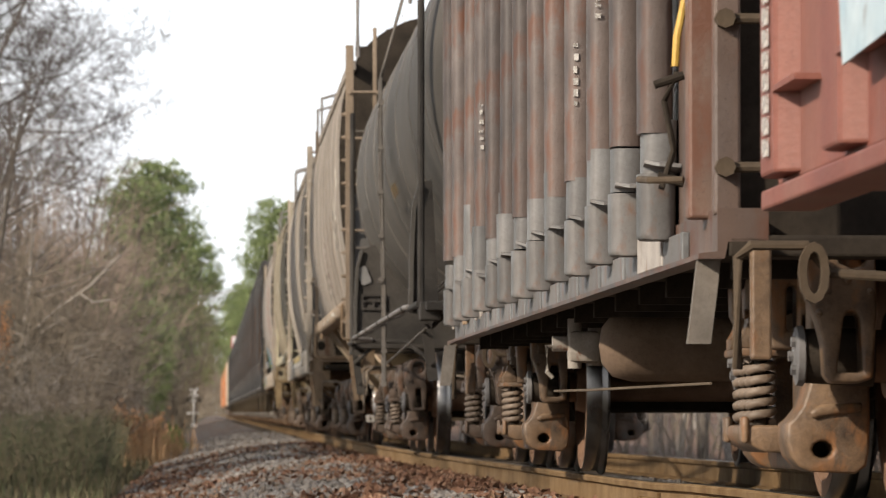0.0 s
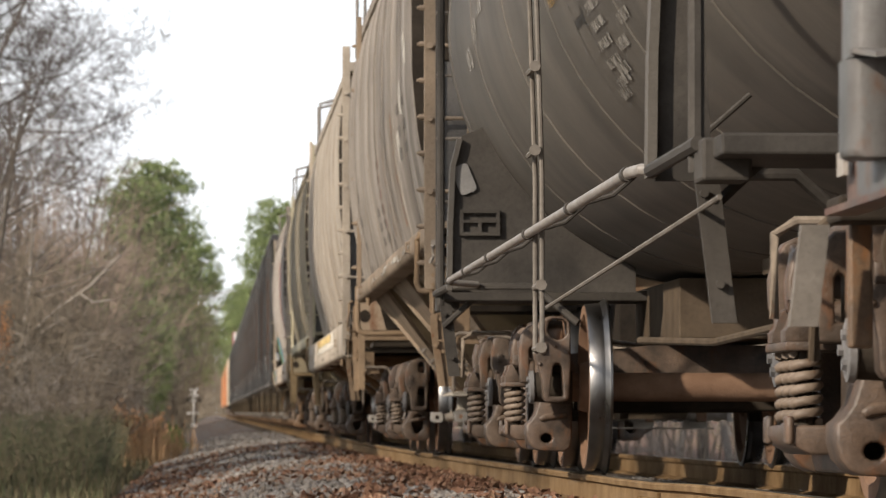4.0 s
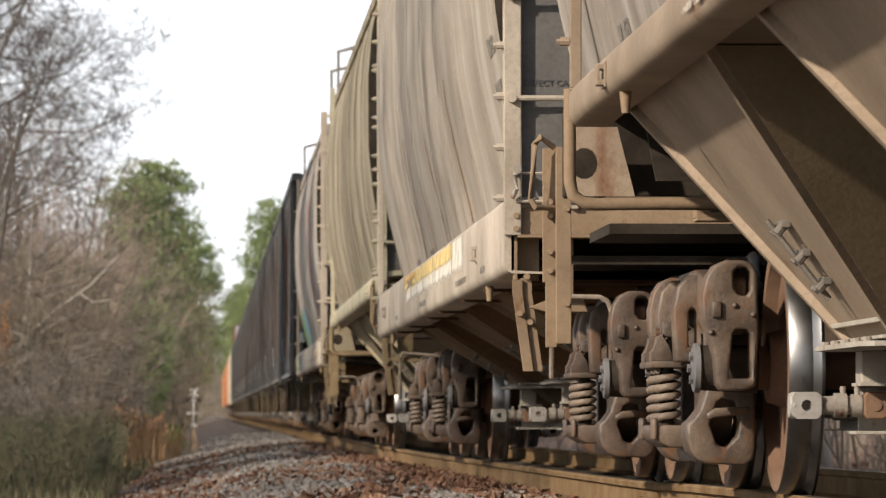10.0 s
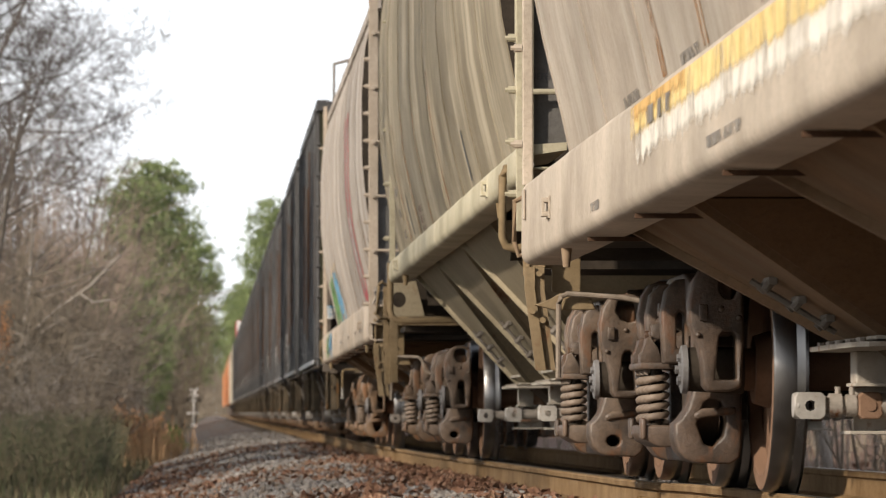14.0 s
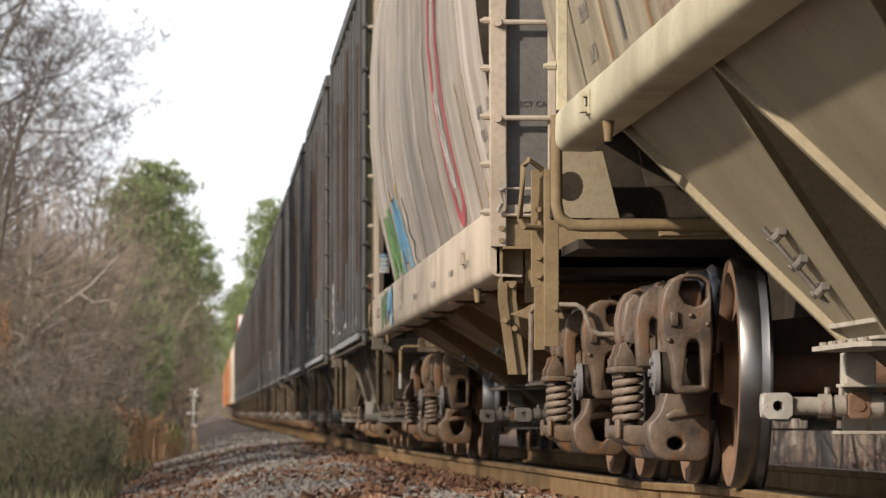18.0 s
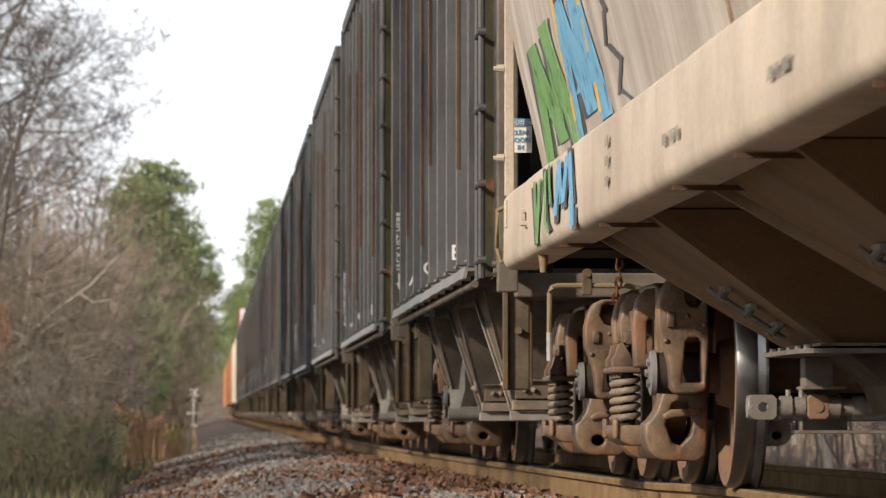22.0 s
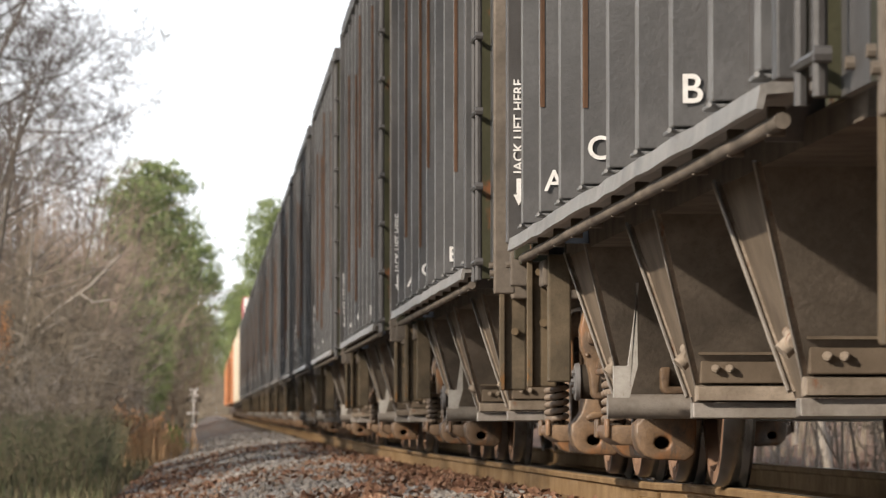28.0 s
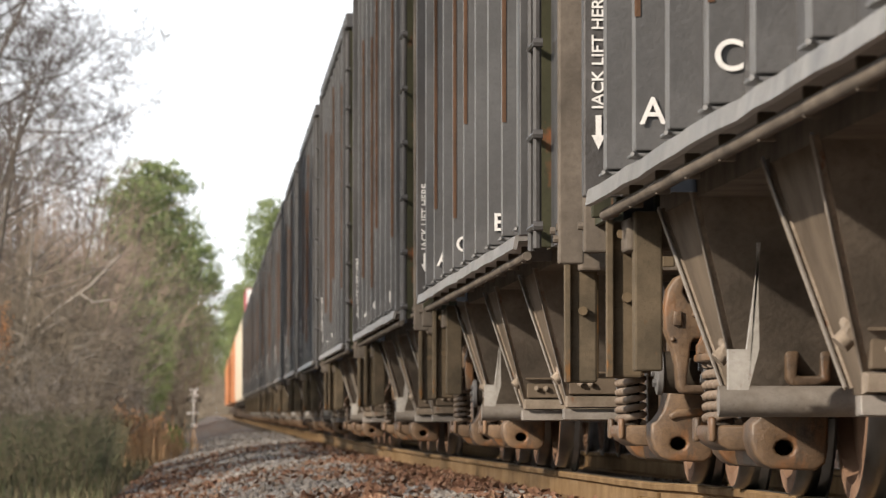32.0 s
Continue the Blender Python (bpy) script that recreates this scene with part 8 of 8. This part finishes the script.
def shrub(name, label, height, stems, seed, twig="twig"):
    rnd = random.Random(seed)
    v, f = [], []
    st = [(v, f), (v, f)]
    for _ in range(stems):
        a = rnd.uniform(0, 6.3)
        o = Vector((math.cos(a) * rnd.uniform(0, 0.5), math.sin(a) * rnd.uniform(0, 0.5), -0.1))
        grow(rnd, o, Vector((math.cos(a) * rnd.uniform(0, 0.5), math.sin(a) * rnd.uniform(0, 0.5), 1)), height * rnd.uniform(0.55, 1.0), 0.016, 1, 3, st)
    t = thing(name, label, "shrub", "shrubs at the wood's edge")
    soup("thicket", v, f, M[twig], t)
    return t


def pine(name, label, height, crown_r, seed, start=0.25, count=260, leaf="needle"):
    rnd = random.Random(seed)
    t = thing(name, label, "tree", "pines of the wood")
    bm = bmesh.new()
    cyl(bm, (0, 0, -0.3), (0, 0, height * 0.97), height * 0.014, 9, 0.03)
    part("trunk", bm, M["bark"], t)
    v, f = [], []
    bv, bf = [], []
    for i in range(count):
        k = rnd.random() ** 0.8
        z = height * (start + (1 - start) * k)
        prof = math.sin(math.pi * min(1.0, 0.22 + 0.78 * (1 - k))) ** 0.7 if k > 0.15 else 0.75
        r = crown_r * prof * rnd.uniform(0.25, 1.0)
        a = rnd.uniform(0, 6.3)
        c = Vector((math.cos(a) * r, math.sin(a) * r, z + rnd.gauss(0, 0.3)))
        limb_soup(bv, bf, [Vector((0, 0, z - 0.4)), c * 0.5 + Vector((0, 0, z * 0.5 - 0.1)), c], [0.04, 0.025, 0.01], 3)
        size = rnd.uniform(0.35, 0.75) * crown_r / 2.6
        for _ in range(36):
            d = Vector((rnd.gauss(0, 1), rnd.gauss(0, 1), rnd.gauss(0, 0.55))) * size * 0.55
            p = c + d
            e = Euler((rnd.uniform(0, 6.3), rnd.uniform(0, 6.3), rnd.uniform(0, 6.3))).to_matrix()
            s = len(v)
            q = rnd.uniform(0.09, 0.17) * crown_r / 2.6
            v += [p + e @ Vector((-q, -q * 0.28, 0)), p + e @ Vector((q, -q * 0.22, 0)), p + e @ Vector((q * 1.1, q * 0.22, 0)), p + e @ Vector((-q, q * 0.28, 0))]
            f.append((s, s + 1, s + 2, s + 3))
    soup("branchwork", bv, bf, M["bark"], t)
    soup("crown", v, f, M[leaf], t)
    return t


def put(ob, x, y, turn, grow_=1.0, sink=0.0):
    c = copy_thing(ob, pose(x, y, ground_z(x, y) - sink, 0, 0, turn))
    c.scale = (grow_, grow_, grow_)
    return c


rnd = random.Random(77)
protos = [bare_tree("bare_tree", "leafless grey-brown tree with a haze of fine twigs", 12.0, 0.15, 101, 3),
          bare_tree("bare_tree", "leafless tree with reddish twigs at the wood's edge", 11.0, 0.12, 102, 3, "bark", "twig_red"),
          bare_tree("bare_tree", "slim leafless tree with pale bark", 11.5, 0.11, 103, 3, "bark_pale", "twig_red", (0.12, 0, 1)),
          bare_tree("bare_tree", "slim pale leafless tree in the thicket", 10.0, 0.10, 104, 3, "bark_pale", "twig"),
          bare_tree("bare_tree", "leafless tree leaning towards the track", 11.0, 0.13, 105, 3, "bark", "twig", (0.22, -0.1, 1))]
for i, p in enumerate(protos):
    p.matrix_basis = pose(-16 - 3 * i, 70 + 9 * i, ground_z(-16 - 3 * i, 70 + 9 * i))
# the trees whose twigs stand against the sky
SHOOTS[:] = [16, 10, 9, 6]
big = bare_tree("bare_tree", "tall dark leafless tree with spreading branches", 12.5, 0.17, 121, 4, "bark", "twig_dark", (0.10, -0.05, 1))
SHOOTS[:] = [13, 7, 6, 5]
big.matrix_basis = pose(-7.4, 100, ground_z(-7.4, 100))
put(big, -8.2, 118, 140, 1.05)
put(protos[4], -5.4, 108, 20, 0.8)
put(big, -6.9, 112, 75, 0.95)
put(big, -7.2, 150, 310, 1.0)
put(big, -6.9, 118, 20, 0.8)
for x, y, k, tn, g in ((-4.55, 112, 3, 40, 0.72), (-3.6, 150, 2, 200, 0.7), (-5.6, 135, 3, 90, 0.85), (-4.4, 170, 1, 10, 0.85), (-5.2, 190, 1, 70, 1.0), (-6.4, 160, 0, 170, 0.95),
                       (-4.0, 205, 1, 250, 0.95), (-5.6, 225, 2, 300, 1.0), (-3.7, 235, 0, 33, 0.9), (-6.5, 245, 1, 120, 1.1), (-4.6, 262, 0, 210, 1.0), (-3.4, 180, 3, 260, 0.6)):
    put(protos[k], x, y, tn, g)
for i in range(70):
    y = rnd.uniform(120, 420)
    x = -rnd.uniform(5.5, 16) - y * 0.012
    put(protos[rnd.randrange(5)], x, y, rnd.uniform(0, 360), rnd.uniform(0.7, 1.15))
for i in range(36):
    y = rnd.uniform(300, 800)
    x = -rnd.uniform(2.6, 9) - (y - 300) * 0.004
    put(protos[rnd.randrange(4)], x, y, rnd.uniform(0, 360), rnd.uniform(0.8, 1.2))
for i in range(46):
    y = rnd.uniform(15, 130)
    x = rnd.uniform(10, 40)
    put(protos[rnd.randrange(5)], x, y, rnd.uniform(0, 360), rnd.uniform(0.8, 1.2))
for i in range(30):
    y = rnd.uniform(130, 700)
    x = rnd.uniform(8.5, 20)
    put(protos[rnd.randrange(5)], x, y, rnd.uniform(0, 360), rnd.uniform(0.9, 1.3))
# unseen trees carry the wood on beside and behind the camera, shading the train
for i in range(34):
    y = rnd.uniform(28, 96)
    x = -rnd.uniform(7.5, 20) - max(0.0, (y - 60)) * 0.045
    put(protos[rnd.randrange(5)], x, y, rnd.uniform(0, 360), rnd.uniform(0.85, 1.15))
for i in range(26):
    a = rnd.uniform(2.2, 4.3)
    r = rnd.uniform(26, 60)
    put(protos[rnd.randrange(5)], math.sin(a) * r * 0.5 - 22, math.cos(a) * r, rnd.uniform(0, 360), rnd.uniform(0.9, 1.2))
# three more trees out of view, added to dapple the train
for k, (x, y, sc) in enumerate(((-12.5, 24, 1.05), (-15.5, 33, 1.2), (-12.8, 38, 1.05))):
    put((big, protos[0], protos[4])[k % 3], x, y, 67 * k, sc)
# thicket
bushes = [shrub("shrub", "brown leafless shrub at the wood's edge", 2.6, 9, 201), shrub("shrub", "reddish-brown leafless shrub at the wood's edge", 2.2, 10, 202, "twig_red"),
          shrub("shrub", "tangled grey-brown leafless shrub", 3.2, 8, 203), shrub("shrub", "pale tangled leafless shrub", 3.4, 7, 204, "bark_pale")]
for i, p in enumerate(bushes):
    p.matrix_basis = pose(-9 - 2 * i, 90 + 6 * i, ground_z(-9 - 2 * i, 90 + 6 * i))
for i in range(120):
    y = 92 + 200 * rnd.random() ** 1.2
    x = -2.6 - rnd.random() ** 1.3 * (2.5 + y * 0.03)
    put(bushes[rnd.randrange(4)], x, y, rnd.uniform(0, 360), rnd.uniform(0.6, 1.25))
for i in range(60):
    y = rnd.uniform(10, 120)
    put(bushes[rnd.randrange(4)], rnd.uniform(8.0, 22), y, rnd.uniform(0, 360), rnd.uniform(0.5, 1.0))
# young growth crowding under the trees: thin stems with a few twigs
def understorey(name, count, area, lo, hi, material, seed):
    rnd_ = random.Random(seed)
    v, f = [], []
    for _ in range(count):
        x, y = area(rnd_)
        h = rnd_.uniform(lo, hi)
        p = Vector((x, y, ground_z(x, y) - 0.1))
        d = Vector((rnd_.gauss(0, 0.14), rnd_.gauss(0, 0.14), 1))
        mid = p + d * h * 0.5 + Vector((rnd_.gauss(0, 0.06), 0, 0)) * h
        top = mid + (d + Vector((rnd_.gauss(0, 0.2), rnd_.gauss(0, 0.2), 0))) * h * 0.5
        r = (0.010 + 0.0035 * h) * (1.0 if y < 900 else 3.0)
        limb_soup(v, f, [p, mid, top], [r, r * 0.7, 0.005], 3)
        for _k in range(5):
            k = rnd_.uniform(0.3, 1.0)
            o = p.lerp(mid, k * 2) if k < 0.5 else mid.lerp(top, k * 2 - 1)
            e = o + Vector((rnd_.gauss(0, 1), rnd_.gauss(0, 1), rnd_.uniform(0.2, 1.2))) * h * 0.16
            limb_soup(v, f, [o, e], [r * 0.45, 0.004], 3)
    ob = soup(name, v, f, M[material])
    return ob


def band(x0, x1, y0, y1, k):
    def area(r):
        y = y0 + (y1 - y0) * r.random() ** 1.2
        return -(x0 + (x1 - x0 + (y - y0) * k) * r.random() ** 1.2), y
    return area


tagged(understorey("thicket_of_saplings", 2600, band(3.0, 6.0, 105, 260, 0.03), 1.5, 5.0, "twig", 401), "brown leafless saplings crowding the wood's edge", "saplings", "", "stuff")
tagged(understorey("thicket_of_tall_saplings", 2200, band(4.0, 12.0, 130, 420, 0.02), 4.0, 9.0, "twig_red", 402), "tall reddish-brown leafless saplings deep in the wood", "saplings", "", "stuff")
tagged(understorey("far_saplings", 1500, band(2.0, 7.0, 300, 900, 0.004), 4.0, 11.0, "twig", 403), "brown leafless saplings far along the corridor", "saplings", "", "stuff")
tagged(understorey("saplings_beyond_track", 1200, lambda r: (r.uniform(8.5, 30), r.uniform(12, 140)), 1.0, 6.0, "twig", 404), "brown leafless saplings beyond the track", "saplings", "", "stuff")
tagged(understorey("saplings_closing_the_view", 1500, lambda r: (r.uniform(-16, 30), r.uniform(1050, 1350)), 5.0, 13.0, "twig", 406), "grey-brown leafless wood closing the far end of the corridor", "saplings", "", "stuff")
tagged(understorey("low_brambles", 5200, band(1.9, 5.0, 80, 180, 0.02), 0.4, 1.3, "bramble", 405), "dark green-brown bramble scrub", "brambles", "", "stuff")
# pines
pa = pine("pine_tree", "tall green pine with a rounded crown over the bare wood", 17.6, 3.0, 301, 0.30, 330)
pa.matrix_basis = pose(-3.7, 330, ground_z(-3.7, 330))
pb = pine("pine_tree", "dark green pine leaning over the corridor", 15.0, 2.6, 302, 0.25, 260)
pb.matrix_basis = pose(-2.1, 365, ground_z(-2.1, 365))
put(pb, -1.3, 430, 80, 1.05)
put(pb, -5.6, 340, 140, 0.72)
put(pa, 6.3, 450, 50, 1.13)
put(pb, 5.2, 610, 130, 1.1)
put(pb, 7.2, 520, 220, 1.3)
put(pb, -4.6, 170, 10, 0.42)
put(pb, -3.8, 232, 100, 0.5)
put(pa, 14, 560, 90, 1.2)
for k, (x, y, sc) in enumerate(((6.6, 700, 1.15), (6.4, 860, 1.3), (7.0, 980, 1.45), (6.2, 1100, 1.5), (5.4, 1180, 1.4), (6.9, 780, 1.0))):
    put((pb, pa)[k % 2], x, y, 61 * k, sc)
for k, (x, sc) in enumerate(((-7, 1.3), (-3, 1.2), (0.5, 1.35), (4.5, 1.25), (8, 1.4), (12, 1.3), (17, 1.4), (23, 1.3))):
    put((pa, pb)[k % 2], x, 1250 + 30 * k, 47 * k, sc)
for k, (x, y) in enumerate(((-2.3, 455), (-2.6, 500), (-2.2, 560), (-3.0, 610), (-2.0, 640), (-2.8, 700), (-1.8, 760), (-2.9, 395), (-3.2, 370))):
    put(protos[k % 5], x, y, 71 * k, 0.9 + 0.03 * k)
put(pb, -2.9, 262, 33, 0.45)
put(pb, -2.4, 215, 80, 0.33)
put(pb, -3.3, 280, 10, 0.5)
put(pa, -4.6, 300, 150, 0.85)
# unseen pines added beside the camera to throw shade on the distant train
for k in range(2, 7):
    put((pa, pb)[k % 2], -13.5 + 2.2 * math.sin(k * 2.3), 40.0 + 7.0 * k + 1.2 * math.sin(k * 5.1), 53 * k, 0.78 if k % 2 == 0 else 0.92)
for i in range(14):
    y = rnd.uniform(700, 1300)
    side = rnd.choice((-1, 1))
    x = rnd.uniform(3.0, 16) * side + (2 if side > 0 else -1) + max(0, (y - 800)) * 0.01
    put(rnd.choice((pa, pb)), x, y, rnd.uniform(0, 360), rnd.uniform(0.9, 1.25))
g = thing("bush", "small bright green leafy bush beside the tawny grass", "shrub")
bx, by = -0.92, 121.0
bz = ground_z(bx, by)
bm = bmesh.new()
for k in range(5):
    tube(bm, [(bx, by, bz - 0.05), (bx + 0.10 * math.sin(k * 1.3), by + 0.1 * math.cos(k * 1.3), bz + 0.25), (bx + 0.2 * math.sin(k * 1.3), by + 0.2 * math.cos(k * 1.3), bz + 0.5)], 0.01, 5)
part("stem", bm, M["bark"], g)
spots = [(bx + rnd.gauss(0, 0.15), by + rnd.gauss(0, 0.25), bz + max(0.05, rnd.gauss(0.36, 0.16))) for _ in range(320)]
foliage = leaves("foliage", spots, 0.03, 0.07, M["greenleaf"], 43, 1.2)
foliage.parent = g
# a pale fallen limb in the thicket
bm = bmesh.new()
tube(bm, [(-4.0, 112, 2.4), (-3.4, 111, 2.9), (-2.7, 110.5, 3.35), (-2.0, 110, 4.05)], 0.035, 6)
tube(bm, [(-2.9, 110.6, 3.2), (-2.6, 110.2, 3.0), (-2.2, 110, 3.05)], 0.02, 5)
tagged(part("fallen_limb", bm, M["bark_pale"]), "pale bare limb hung up in the thicket", "limb")
spots = [(-4.55 + rnd.gauss(0, 0.10), 109 + rnd.gauss(0, 0.5), 2.2 + rnd.gauss(0, 0.32)) for _ in range(260)]
tagged(leaves("clinging_leaves", spots, 0.04, 0.08, M["rustleaf"], 41, 1.5), "rust-orange leaves clinging to a sapling", "leaves")


# ---- level crossing far down the line ----
def crossing_signal():
    t = thing("crossing_signal", "white crossing signal mast with crossbuck and lamps", "signal")
    bm = bmesh.new()
    cyl(bm, (0, 0, -0.6), (0, 0, 3.3), 0.07, 10)
    box(bm, -0.3, 0.3, -0.3, 0.3, -0.6, -0.35, 0.02)
    part("mast", bm, M["white"], t)
    for a in (-45, 45):
        bm = bmesh.new()
        box(bm, -0.61, 0.61, -0.012, 0.012, -0.11, 0.11)
        o = part("crossbuck_blade", bm, M["white"], t)
        o.matrix_basis = pose(0, -0.09 - (a > 0) * 0.03, 3.0, 0, a, 0)
    bm = bmesh.new()
    box(bm, -0.75, 0.75, -0.05, 0.05, 2.12, 2.2)
    part("lamp_arm", bm, M["white"], t)
    for s in (-1, 1):
        bm = bmesh.new()
        cyl(bm, (s * 0.6, -0.05, 2.16), (s * 0.6, -0.2, 2.16), 0.25, 16)
        part("lamp_head", bm, M["dark"], t)
    bm = bmesh.new()
    box(bm, -0.75, 0.45, 0.2, 0.26, 0.72, 0.90, 0.01)
    part("gate_arm", bm, M["white"], t)
    return t


cs = crossing_signal()
cs.matrix_basis = pose(-1.05, 330, ground_z(-1.05, 330) + 0.55) @ Matrix.Scale(0.64, 4)
bm = bmesh.new()
box(bm, -60, 60, 333, 339, grade(336) - 0.03, grade(336) - 0.01)
tagged(part("road", bm, M["tie"]), "grey road over the level crossing", "road", "", "structure")


motions()
